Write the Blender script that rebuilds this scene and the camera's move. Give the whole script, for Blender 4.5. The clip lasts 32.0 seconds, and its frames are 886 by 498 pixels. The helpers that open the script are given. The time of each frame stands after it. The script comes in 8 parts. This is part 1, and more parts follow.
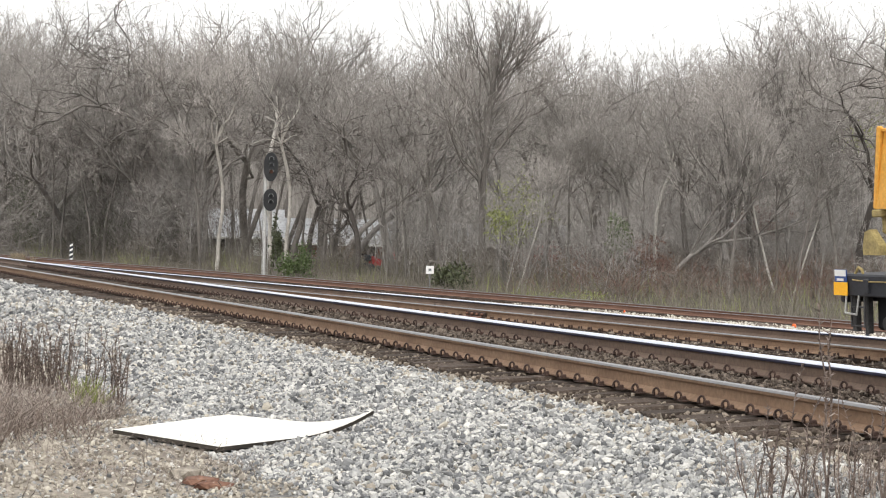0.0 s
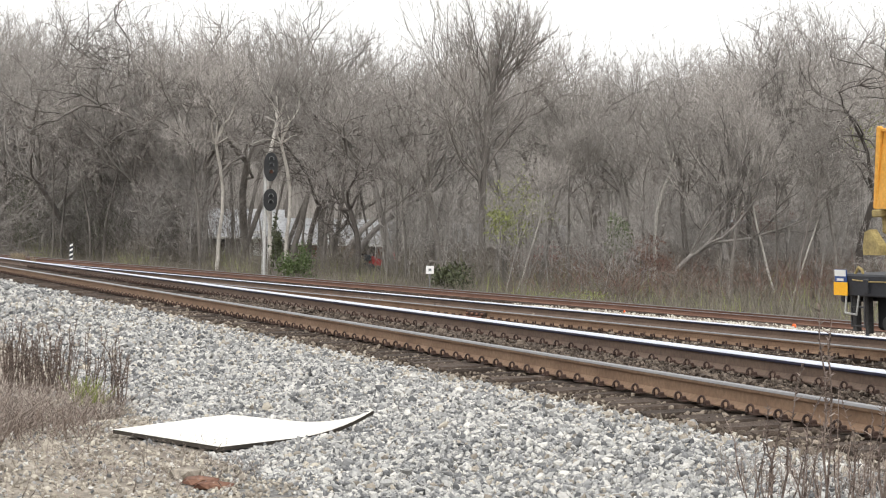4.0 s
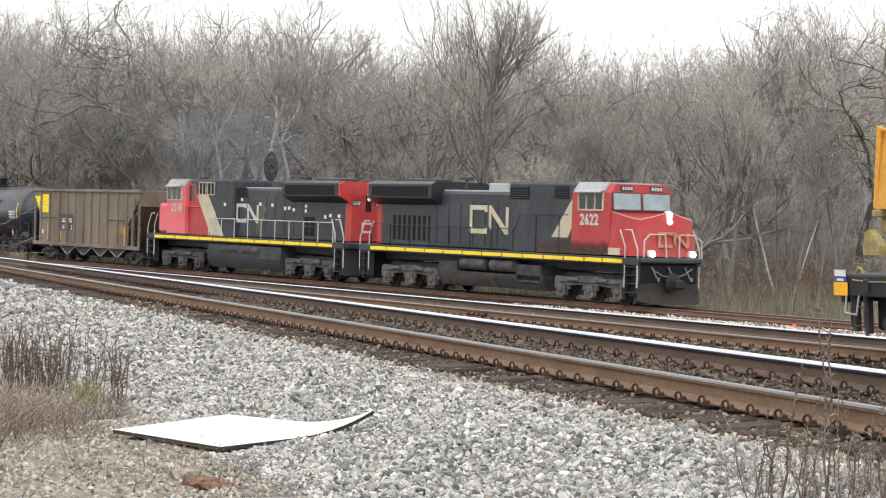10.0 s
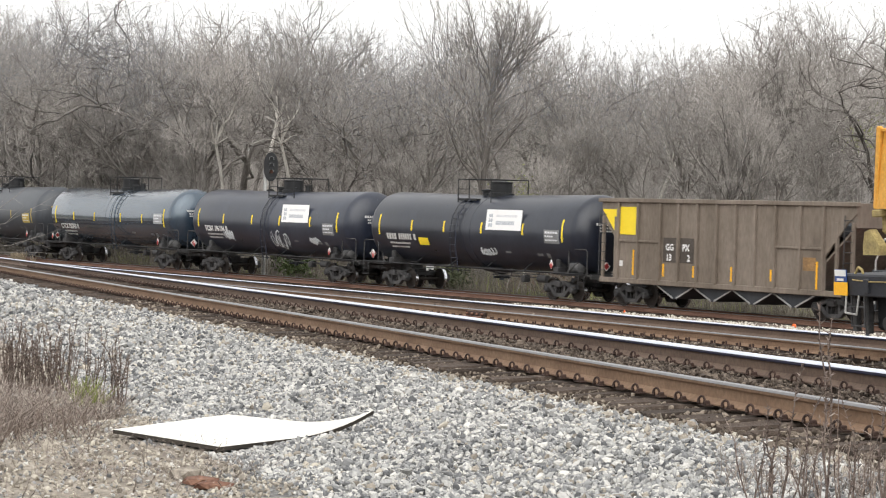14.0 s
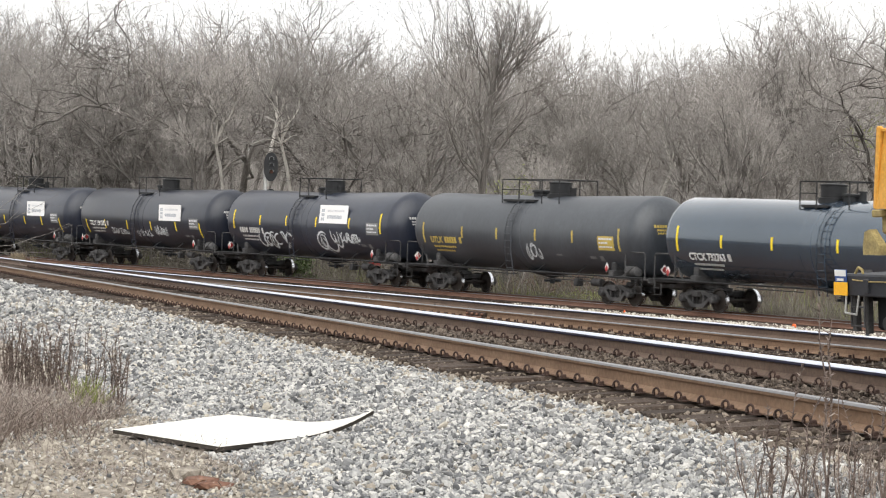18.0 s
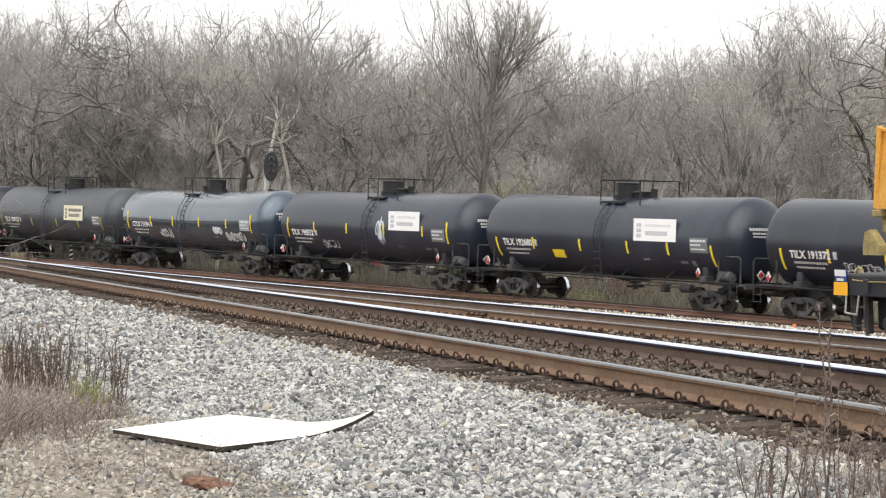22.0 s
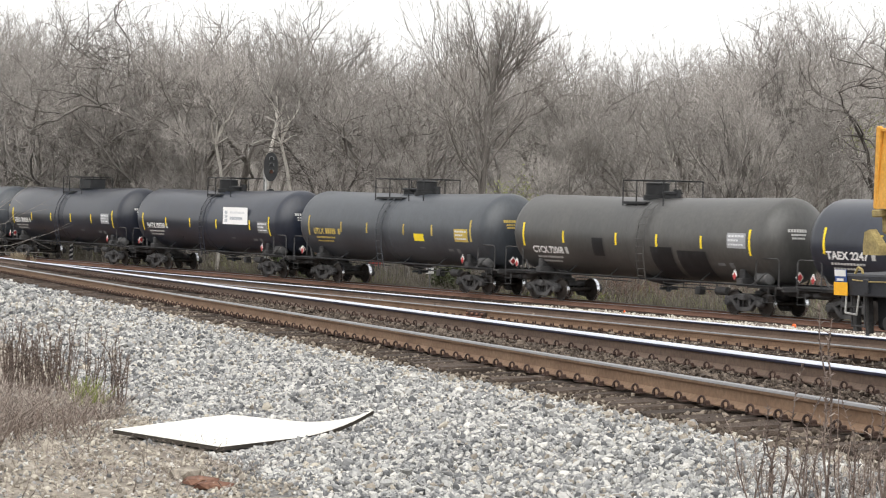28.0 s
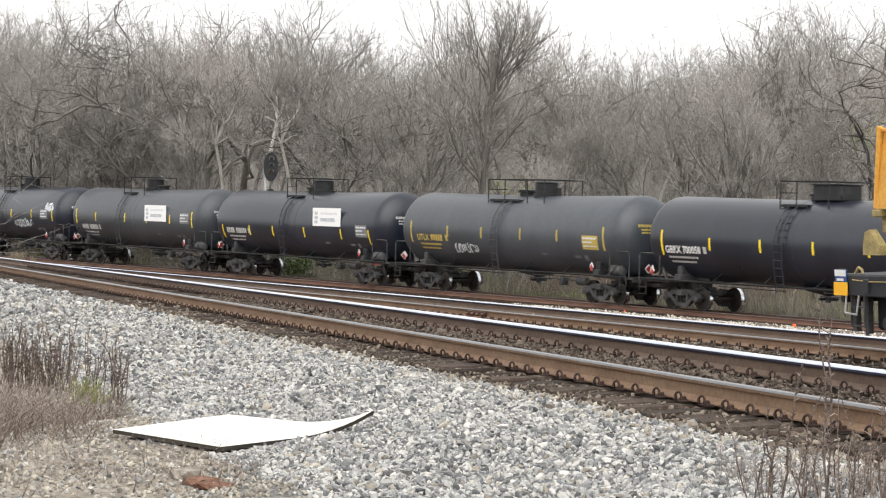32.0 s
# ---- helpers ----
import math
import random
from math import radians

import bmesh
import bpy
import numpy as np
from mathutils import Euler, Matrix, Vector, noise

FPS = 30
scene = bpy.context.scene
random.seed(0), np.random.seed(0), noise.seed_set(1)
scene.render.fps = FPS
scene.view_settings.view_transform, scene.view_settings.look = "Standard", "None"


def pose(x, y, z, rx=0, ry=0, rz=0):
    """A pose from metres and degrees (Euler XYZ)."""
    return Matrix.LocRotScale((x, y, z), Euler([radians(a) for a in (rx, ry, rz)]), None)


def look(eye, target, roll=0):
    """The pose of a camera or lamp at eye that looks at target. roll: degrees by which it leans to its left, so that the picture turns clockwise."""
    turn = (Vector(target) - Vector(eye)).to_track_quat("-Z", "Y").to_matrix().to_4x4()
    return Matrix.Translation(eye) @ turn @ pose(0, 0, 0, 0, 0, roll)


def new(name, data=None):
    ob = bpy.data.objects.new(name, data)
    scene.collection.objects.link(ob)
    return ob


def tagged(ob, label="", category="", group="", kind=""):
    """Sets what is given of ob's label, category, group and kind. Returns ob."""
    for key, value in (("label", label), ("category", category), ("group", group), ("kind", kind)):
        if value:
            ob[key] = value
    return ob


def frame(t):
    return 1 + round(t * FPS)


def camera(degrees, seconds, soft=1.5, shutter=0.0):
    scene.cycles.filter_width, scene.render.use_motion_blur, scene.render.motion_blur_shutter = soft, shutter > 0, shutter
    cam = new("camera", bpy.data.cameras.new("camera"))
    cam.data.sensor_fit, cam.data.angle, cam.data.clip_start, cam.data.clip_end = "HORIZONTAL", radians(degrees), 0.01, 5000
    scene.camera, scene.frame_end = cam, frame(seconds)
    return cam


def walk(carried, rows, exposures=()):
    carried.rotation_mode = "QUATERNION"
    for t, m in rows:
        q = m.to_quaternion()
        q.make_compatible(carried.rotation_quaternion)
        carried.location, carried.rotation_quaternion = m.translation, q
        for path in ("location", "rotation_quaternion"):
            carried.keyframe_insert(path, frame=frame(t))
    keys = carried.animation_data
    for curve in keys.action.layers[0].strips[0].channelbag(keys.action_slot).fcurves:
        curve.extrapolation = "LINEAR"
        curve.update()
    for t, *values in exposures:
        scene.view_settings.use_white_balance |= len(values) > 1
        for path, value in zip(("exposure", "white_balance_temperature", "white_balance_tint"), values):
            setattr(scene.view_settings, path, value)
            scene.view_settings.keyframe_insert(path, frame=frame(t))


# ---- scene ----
import functools

# One fixed camera on the lineside; z = 0 is the top of the nearest rail.
EYE = (0.0, 0.0, 1.11)
cam = camera(21.146, 32.0, soft=1.1, shutter=0.15)
STAND = look(EYE, (0.0, 100.0, 1.11 - 100 * 17 / 4200), 1.2)
walk(cam, [(0.0, STAND), (32.0, STAND)], exposures=[(0.0, 0.0), (32.0, 0.0)])

# Bright overcast sky with a faint, very wide sun.
SUN_ELEVATION, SUN_AZIMUTH = 46.0, 188.0
world = bpy.data.worlds.new("overcast_sky")
scene.world = world
world.use_nodes = True
wn, wl = world.node_tree.nodes, world.node_tree.links
wn.clear()
sky = wn.new("ShaderNodeTexSky")
sky.sky_type = "NISHITA"
sky.sun_disc = False
sky.sun_elevation = radians(SUN_ELEVATION)
sky.sun_rotation = radians(SUN_AZIMUTH)
sky.dust_density = 4.0
sky.air_density = 1.0
grey = wn.new("ShaderNodeHueSaturation")
grey.inputs["Saturation"].default_value = 0.12
veil = wn.new("ShaderNodeMixRGB")
veil.inputs["Fac"].default_value = 0.75
veil.inputs["Color2"].default_value = (9.85, 9.8, 9.7, 1)
bg = wn.new("ShaderNodeBackground")
bg.inputs["Strength"].default_value = 0.155
wo = wn.new("ShaderNodeOutputWorld")
wl.new(sky.outputs["Color"], grey.inputs["Color"])
wl.new(grey.outputs["Color"], veil.inputs["Color1"])
wl.new(veil.outputs["Color"], bg.inputs["Color"])
wl.new(bg.outputs["Background"], wo.inputs["Surface"])
sun = new("sun", bpy.data.lights.new("sun", "SUN"))
sun.data.energy = 1.5
sun.data.angle = radians(75)
sun.data.color = (1.0, 0.97, 0.92)
az, el = radians(SUN_AZIMUTH), radians(SUN_ELEVATION)
sun.matrix_world = look((math.sin(az) * math.cos(el) * 300, math.cos(az) * math.cos(el) * 300, math.sin(el) * 300), (0, 0, 0))

# ---- materials ----
def mat(name, colours, scales=(1.5, 18.0), rough=0.8, metal=0.0, bump=0.25, vary=0.0, island=0.0, spec=0.4, rough_var=0.12,
        stretch=(1, 1, 1), fine=0.35, coat=0.0, tint=None):
    """A procedural surface: broad patches between the colours, fine grain, uneven gloss and relief."""
    m = bpy.data.materials.new(name)
    m.use_nodes = True
    n, l = m.node_tree.nodes, m.node_tree.links
    b = n["Principled BSDF"]
    co = n.new("ShaderNodeTexCoord")
    mp = n.new("ShaderNodeMapping")
    mp.inputs["Scale"].default_value = stretch
    l.new(co.outputs["Object"], mp.inputs["Vector"])
    big, small = n.new("ShaderNodeTexNoise"), n.new("ShaderNodeTexNoise")
    for node, s, d in ((big, scales[0], 5.0), (small, scales[1], 6.0)):
        node.inputs["Scale"].default_value = s
        node.inputs["Detail"].default_value = d
        node.inputs["Roughness"].default_value = 0.6
        l.new(mp.outputs["Vector"], node.inputs["Vector"])
    ramp = n.new("ShaderNodeValToRGB")
    el_ = ramp.color_ramp.elements
    k = len(colours)
    while len(el_) < k:
        el_.new(0.5)
    for i, c in enumerate(colours):
        lo = 0.28 * (1 - island)
        el_[i].position = lo + (1 - 2 * lo) * (i / max(1, k - 1))
        el_[i].color = (*c, 1)
    source = big.outputs["Fac"]
    if island:
        geo = n.new("ShaderNodeNewGeometry")
        mixv = n.new("ShaderNodeMath")
        mixv.operation = "MULTIPLY_ADD"
        mixv.inputs[1].default_value = island
        l.new(geo.outputs["Random Per Island"], mixv.inputs[0])
        sc = n.new("ShaderNodeMath")
        sc.operation = "MULTIPLY_ADD"
        sc.inputs[1].default_value = 1 - island
        sc.inputs[2].default_value = 0.0
        l.new(big.outputs["Fac"], sc.inputs[0])
        l.new(sc.outputs[0], mixv.inputs[2])
        source = mixv.outputs[0]
    l.new(source, ramp.inputs["Fac"])
    gain = n.new("ShaderNodeMapRange")
    gain.inputs["From Min"].default_value, gain.inputs["From Max"].default_value = 0.25, 0.75
    gain.inputs["To Min"].default_value, gain.inputs["To Max"].default_value = 1 - fine, 1 + fine
    l.new(small.outputs["Fac"], gain.inputs["Value"])
    value = gain.outputs[0]
    if vary:
        info = n.new("ShaderNodeObjectInfo")
        r = n.new("ShaderNodeMapRange")
        r.inputs["To Min"].default_value, r.inputs["To Max"].default_value = 1 - vary, 1 + vary
        l.new(info.outputs["Random"], r.inputs["Value"])
        mu = n.new("ShaderNodeMath")
        mu.operation = "MULTIPLY"
        l.new(value, mu.inputs[0])
        l.new(r.outputs[0], mu.inputs[1])
        value = mu.outputs[0]
    tone = n.new("ShaderNodeMixRGB")
    tone.blend_type = "MULTIPLY"
    tone.inputs["Fac"].default_value = 1.0
    l.new(ramp.outputs["Color"], tone.inputs["Color1"])
    l.new(value, tone.inputs["Color2"])
    l.new(tone.outputs["Color"], b.inputs["Base Color"])
    rr = n.new("ShaderNodeMapRange")
    rr.inputs["To Min"].default_value, rr.inputs["To Max"].default_value = max(0.02, rough - rough_var), min(1, rough + rough_var)
    l.new(big.outputs["Fac"], rr.inputs["Value"])
    l.new(rr.outputs[0], b.inputs["Roughness"])
    b.inputs["Metallic"].default_value = metal
    b.inputs["Specular IOR Level"].default_value = spec
    b.inputs["Coat Weight"].default_value = coat
    if tint:
        b.inputs["Specular Tint"].default_value = (*tint, 1)
    if bump:
        bp = n.new("ShaderNodeBump")
        bp.inputs["Strength"].default_value = bump
        bp.inputs["Distance"].default_value = 0.02
        l.new(small.outputs["Fac"], bp.inputs["Height"])
        l.new(bp.outputs["Normal"], b.inputs["Normal"])
    return m


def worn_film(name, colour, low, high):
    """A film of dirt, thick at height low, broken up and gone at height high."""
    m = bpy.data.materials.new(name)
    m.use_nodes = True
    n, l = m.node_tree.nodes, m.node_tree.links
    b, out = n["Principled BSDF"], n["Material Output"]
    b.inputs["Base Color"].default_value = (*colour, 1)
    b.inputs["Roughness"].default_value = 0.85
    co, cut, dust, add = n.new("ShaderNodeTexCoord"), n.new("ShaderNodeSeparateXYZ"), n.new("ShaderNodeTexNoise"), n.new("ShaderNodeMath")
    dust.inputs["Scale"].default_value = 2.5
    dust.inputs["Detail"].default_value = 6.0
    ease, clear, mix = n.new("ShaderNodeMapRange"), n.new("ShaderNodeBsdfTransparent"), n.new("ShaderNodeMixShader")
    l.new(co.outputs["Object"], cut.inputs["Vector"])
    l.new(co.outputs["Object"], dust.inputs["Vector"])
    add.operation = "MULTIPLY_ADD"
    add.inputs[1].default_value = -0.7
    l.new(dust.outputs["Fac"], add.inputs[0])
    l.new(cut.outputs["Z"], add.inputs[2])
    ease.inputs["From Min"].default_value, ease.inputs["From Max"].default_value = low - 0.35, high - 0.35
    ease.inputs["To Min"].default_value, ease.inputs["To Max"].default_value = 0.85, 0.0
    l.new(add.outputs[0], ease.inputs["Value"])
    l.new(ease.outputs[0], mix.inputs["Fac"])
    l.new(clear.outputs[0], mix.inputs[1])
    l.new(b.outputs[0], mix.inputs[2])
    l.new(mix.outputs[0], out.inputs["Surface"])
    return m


def glow(name, colour, strength):
    m = bpy.data.materials.new(name)
    m.use_nodes = True
    b = m.node_tree.nodes["Principled BSDF"]
    b.inputs["Base Color"].default_value = (*colour, 1)
    b.inputs["Emission Color"].default_value = (*colour, 1)
    b.inputs["Emission Strength"].default_value = strength
    return m


M_SHINY = mat("polished rail steel", [(0.74, 0.78, 0.9), (0.84, 0.87, 0.96)], (0.6, 9), 0.3, 1.0, 0.02, rough_var=0.05, fine=0.06)
# Blue lens fringe and shade below the polished heads, put into a colour.
M_FRINGE = mat("dark blue fringe colour", [(0.02, 0.022, 0.05), (0.035, 0.038, 0.08)], (0.8, 14), 0.5, 0.3, 0.05, fine=0.15)
M_DULL = mat("worn rail steel", [(0.2, 0.195, 0.2), (0.29, 0.285, 0.29)], (0.8, 14), 0.45, 0.8, 0.05, fine=0.15)
M_RAIL = mat("rusty rail", [(0.16, 0.097, 0.06), (0.22, 0.14, 0.09), (0.27, 0.182, 0.12)], (0.9, 22), 0.85, 0.0, 0.3, fine=0.25)
M_REDRAIL = mat("red-brown rusty rail", [(0.13, 0.07, 0.05), (0.18, 0.1, 0.072), (0.22, 0.13, 0.095)], (0.7, 20), 0.85, 0.0, 0.3, fine=0.25)
M_RUSTBED = mat("rust-red ballast", [(0.075, 0.046, 0.034), (0.13, 0.083, 0.062), (0.2, 0.138, 0.105)], (6, 40), 0.92, 0.0, 0.8)
M_DUSTSTONE = mat("brown dusty stones", [(0.075, 0.06, 0.048), (0.19, 0.155, 0.122), (0.36, 0.305, 0.245)], (9, 60), 0.9, 0.0, 0.35, island=0.85, fine=0.2)
M_DARKRAIL = mat("dark rusty rail", [(0.09, 0.06, 0.046), (0.135, 0.093, 0.07), (0.175, 0.123, 0.092)], (0.7, 20), 0.85, 0.0, 0.3, fine=0.25)
M_TIE = mat("weathered creosoted timber", [(0.032, 0.023, 0.018), (0.068, 0.05, 0.039), (0.14, 0.11, 0.09)], (2.0, 30), 0.9, 0.0, 0.7, vary=0.3, stretch=(0.35, 4, 4))
M_CLIP = mat("rusty clip iron", [(0.042, 0.026, 0.021), (0.078, 0.048, 0.038)], (6, 60), 0.8, 0.2, 0.3, vary=0.2)
M_STONE = mat("crushed grey stone", [(0.075, 0.078, 0.083), (0.22, 0.223, 0.226), (0.36, 0.36, 0.352), (0.49, 0.482, 0.462), (0.7, 0.68, 0.635)], (9, 60), 0.85, 0.0, 0.35, island=0.85, fine=0.2)
M_PALESTONE = mat("pale limestone chips", [(0.42, 0.38, 0.31), (0.62, 0.58, 0.5), (0.8, 0.77, 0.7)], (9, 60), 0.9, 0.0, 0.35, island=0.85, fine=0.2)
M_TANSTONE = mat("dusty tan stone", [(0.2, 0.177, 0.15), (0.38, 0.342, 0.285), (0.56, 0.515, 0.435)], (9, 60), 0.9, 0.0, 0.35, island=0.85, fine=0.2)
M_STAINBED = mat("rust-stained ballast", [(0.07, 0.052, 0.042), (0.13, 0.1, 0.08), (0.21, 0.17, 0.135)], (9, 45), 0.92, 0.0, 0.8)
M_STAINSTONE = mat("rust-stained stones", [(0.055, 0.043, 0.034), (0.115, 0.091, 0.073), (0.2, 0.162, 0.13)], (9, 60), 0.9, 0.0, 0.35, island=0.85, fine=0.2)
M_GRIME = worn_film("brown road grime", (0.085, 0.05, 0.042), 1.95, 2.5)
M_BED = mat("ballast bed", [(0.06, 0.06, 0.06), (0.17, 0.167, 0.16), (0.33, 0.32, 0.3)], (14, 50), 0.92, 0.0, 0.8)
M_DIRT = mat("dry dirt with debris", [(0.15, 0.128, 0.105), (0.27, 0.237, 0.196), (0.43, 0.388, 0.33)], (1.6, 24), 0.95, 0.0, 0.8, fine=0.5)
M_LITTER = mat("leaf litter and dry grass", [(0.055, 0.043, 0.033), (0.1, 0.084, 0.063), (0.105, 0.104, 0.06), (0.15, 0.13, 0.1)], (0.35, 8), 0.95, 0.0, 0.6, fine=0.5)
M_BARK = mat("grey-brown bark", [(0.1344, 0.1221, 0.112), (0.2128, 0.1971, 0.1826), (0.3136, 0.2934, 0.2755)], (1.0, 14), 0.92, 0.0, 0.6, vary=0.25, stretch=(1, 1, 0.3))
M_MIDBARK = mat("brown-grey bark", [(0.1098, 0.0976, 0.0878), (0.183, 0.1671, 0.1525), (0.2806, 0.2586, 0.2391)], (1.0, 14), 0.92, 0.0, 0.6, vary=0.25, stretch=(1, 1, 0.3))
M_DARKBARK = mat("dark wet bark", [(0.06, 0.052, 0.047), (0.1, 0.088, 0.08), (0.15, 0.134, 0.123)], (1.0, 14), 0.9, 0.0, 0.6, stretch=(1, 1, 0.3))
M_PALEBARK = mat("pale smooth bark", [(0.27, 0.25, 0.225), (0.43, 0.405, 0.37), (0.6, 0.57, 0.53)], (1.3, 12), 0.85, 0.0, 0.4, vary=0.15, stretch=(1, 1, 0.4))
M_TWIG = mat("bare twigs", [(0.2268, 0.2074, 0.1922), (0.351, 0.3262, 0.3056), (0.5076, 0.4752, 0.4482)], (0.5, 6), 0.9, 0.0, 0.0, vary=0.28, island=0.35)
M_WEED = mat("dry weed stalks", [(0.135, 0.1, 0.086), (0.225, 0.177, 0.15), (0.38, 0.32, 0.275)], (3, 30), 0.92, 0.0, 0.0, island=0.8)
M_DARKWEED = mat("brown weed stems", [(0.095, 0.07, 0.061), (0.165, 0.127, 0.109), (0.28, 0.228, 0.197)], (3, 30), 0.9, 0.0, 0.0, island=0.8)
M_MAT = mat("matted dead grass", [(0.17, 0.138, 0.12), (0.29, 0.245, 0.215), (0.47, 0.41, 0.365)], (3, 30), 0.92, 0.0, 0.0, island=0.8)
M_BRUSH = mat("woodland brush", [(0.085, 0.073, 0.062), (0.17, 0.15, 0.128), (0.3, 0.27, 0.237)], (0.5, 6), 0.92, 0.0, 0.0, island=0.45)
M_RIDGE = mat("distant woods", [(0.15, 0.136, 0.125), (0.21, 0.192, 0.178), (0.27, 0.25, 0.235)], (0.25, 1.6), 0.95, 0.0, 0.0, stretch=(1, 1, 0.25), fine=0.3)
M_VERGE = mat("tan verge grass", [(0.1, 0.089, 0.071), (0.185, 0.167, 0.136), (0.3, 0.276, 0.228)], (0.5, 6), 0.92, 0.0, 0.0, island=0.7)
M_SAPLING = mat("thin brown sapling twigs", [(0.155, 0.143, 0.134), (0.275, 0.257, 0.242), (0.42, 0.395, 0.375)], (0.5, 6), 0.92, 0.0, 0.0, island=0.4)
M_STRAW = mat("straw grass", [(0.2, 0.16, 0.11), (0.34, 0.28, 0.2), (0.46, 0.4, 0.3)], (3, 30), 0.92, 0.0, 0.0, island=0.8)
M_GREEN = mat("fresh green leaves", [(0.14, 0.16, 0.05), (0.24, 0.265, 0.09), (0.34, 0.36, 0.14)], (3, 20), 0.7, 0.0, 0.0, island=0.8)
M_CEDAR = mat("dull green leaves", [(0.055, 0.085, 0.03), (0.095, 0.135, 0.05), (0.15, 0.19, 0.08)], (3, 20), 0.7, 0.0, 0.0, island=0.8)
M_RUSSET = mat("russet dead leaves", [(0.1, 0.055, 0.045), (0.17, 0.1, 0.08), (0.25, 0.16, 0.13)], (3, 20), 0.8, 0.0, 0.0, island=0.8)
M_EVERGREEN = mat("dark evergreen leaves", [(0.042, 0.05, 0.026), (0.068, 0.08, 0.04), (0.105, 0.115, 0.06)], (3, 20), 0.7, 0.0, 0.0, island=0.8)
M_TANK = mat("grimy black tank paint", [(0.0105, 0.0135, 0.022), (0.0175, 0.022, 0.036), (0.03, 0.036, 0.054)], (0.45, 9), 0.3, 0.0, 0.05, vary=0.2, spec=0.6, fine=0.2, stretch=(1, 1, 0.35), rough_var=0.08)
M_TANKBLUE = mat("glossy blue-black tank paint", [(0.013, 0.022, 0.037), (0.021, 0.034, 0.054), (0.032, 0.048, 0.072)], (0.4, 8), 0.22, 0.0, 0.04, spec=1.0, coat=0.9, tint=(0.72, 0.88, 1.0), fine=0.15, stretch=(1, 1, 0.35), rough_var=0.05)
M_TANKBROWN = mat("dusty dark tank paint", [(0.0265, 0.032, 0.04), (0.041, 0.0475, 0.058), (0.062, 0.07, 0.082)], (0.45, 9), 0.4, 0.0, 0.06, vary=0.15, spec=0.7, fine=0.2, stretch=(1, 1, 0.35))
M_TANKOLIVE = mat("brown-dusted tank paint", [(0.035, 0.036, 0.036), (0.055, 0.054, 0.052), (0.08, 0.077, 0.072)], (0.45, 9), 0.4, 0.0, 0.06, spec=0.7, fine=0.25, stretch=(1, 1, 0.35))
M_TARSTAIN = mat("black oily spill", [(0.008, 0.009, 0.011), (0.014, 0.015, 0.018), (0.03, 0.031, 0.034)], (1.5, 12), 0.35, 0.0, 0.08, fine=0.3, stretch=(2, 2, 0.4))
M_FAINT = mat("very faint grey print", [(0.66, 0.67, 0.7), (0.76, 0.77, 0.79)], (3, 30), 0.6, 0.0, 0.0)
M_TOPGEAR = mat("soot-black painted iron", [(0.008, 0.009, 0.011), (0.015, 0.016, 0.018), (0.03, 0.03, 0.031)], (2.2, 25), 0.6, 0.0, 0.2, vary=0.2)
M_BOGIE = mat("dusty iron casting", [(0.028, 0.028, 0.03), (0.057, 0.057, 0.059), (0.11, 0.107, 0.105)], (2.2, 25), 0.75, 0.1, 0.3, vary=0.2)
M_TRUCK = mat("dusty grey truck casting", [(0.05, 0.05, 0.052), (0.1, 0.1, 0.102), (0.18, 0.176, 0.172)], (2.2, 25), 0.75, 0.1, 0.3, vary=0.2)
M_WHEEL = mat("dark wheel steel", [(0.022, 0.019, 0.018), (0.05, 0.043, 0.038)], (3, 30), 0.6, 0.4, 0.1)
M_TREAD = mat("bright wheel tread", [(0.6, 0.62, 0.66), (0.8, 0.81, 0.84)], (3, 30), 0.25, 1.0, 0.0, fine=0.1)
M_SCREEN = mat("black wire screen", [(0.009, 0.01, 0.012), (0.016, 0.018, 0.021)], (3, 30), 0.75, 0.0, 0.2, spec=0.2)
M_BLACK = mat("grimy black paint", [(0.021, 0.025, 0.0315), (0.041, 0.047, 0.056), (0.07, 0.076, 0.086)], (0.8, 12), 0.5, 0.0, 0.1, fine=0.25, stretch=(1, 1, 0.4))
M_WING = mat("darker black paint", [(0.009, 0.0105, 0.014), (0.016, 0.018, 0.023), (0.03, 0.033, 0.04)], (0.8, 12), 0.35, 0.0, 0.08, fine=0.25)
M_GREYROOF = mat("pale grey roof paint", [(0.3, 0.31, 0.33), (0.42, 0.43, 0.45)], (1.2, 14), 0.5, 0.0, 0.1, fine=0.15)
M_RED = mat("signal red paint", [(0.36, 0.028, 0.032), (0.44, 0.04, 0.043), (0.4, 0.07, 0.066)], (0.8, 14), 0.42, 0.0, 0.06, fine=0.15, spec=0.5)
M_FADEDRED = mat("sun-faded red paint", [(0.68, 0.115, 0.14), (0.76, 0.15, 0.18), (0.7, 0.19, 0.21)], (0.8, 14), 0.5, 0.0, 0.06, fine=0.12)
M_CREAM = mat("dusty cream paint", [(0.42, 0.38, 0.28), (0.55, 0.5, 0.38), (0.62, 0.57, 0.45)], (1.5, 18), 0.6, 0.0, 0.06, fine=0.2)
M_DULLCREAM = mat("faded orange-cream paint", [(0.42, 0.2, 0.13), (0.55, 0.3, 0.2)], (2, 18), 0.6, 0.0, 0.05, fine=0.2)
M_WORN = mat("peeling faded paint", [(0.03, 0.03, 0.028), (0.1, 0.092, 0.075), (0.2, 0.185, 0.145)], (2.5, 16), 0.8, 0.0, 0.15, fine=0.4)
M_AMBER = mat("amber reflective sheet", [(0.92, 0.45, 0.015), (0.97, 0.52, 0.02)], (2, 25), 0.5, 0.0, 0.03, fine=0.1)
M_YELLOW = mat("reflective yellow", [(0.9, 0.66, 0.025), (0.97, 0.75, 0.035)], (2, 25), 0.5, 0.0, 0.03, fine=0.12)
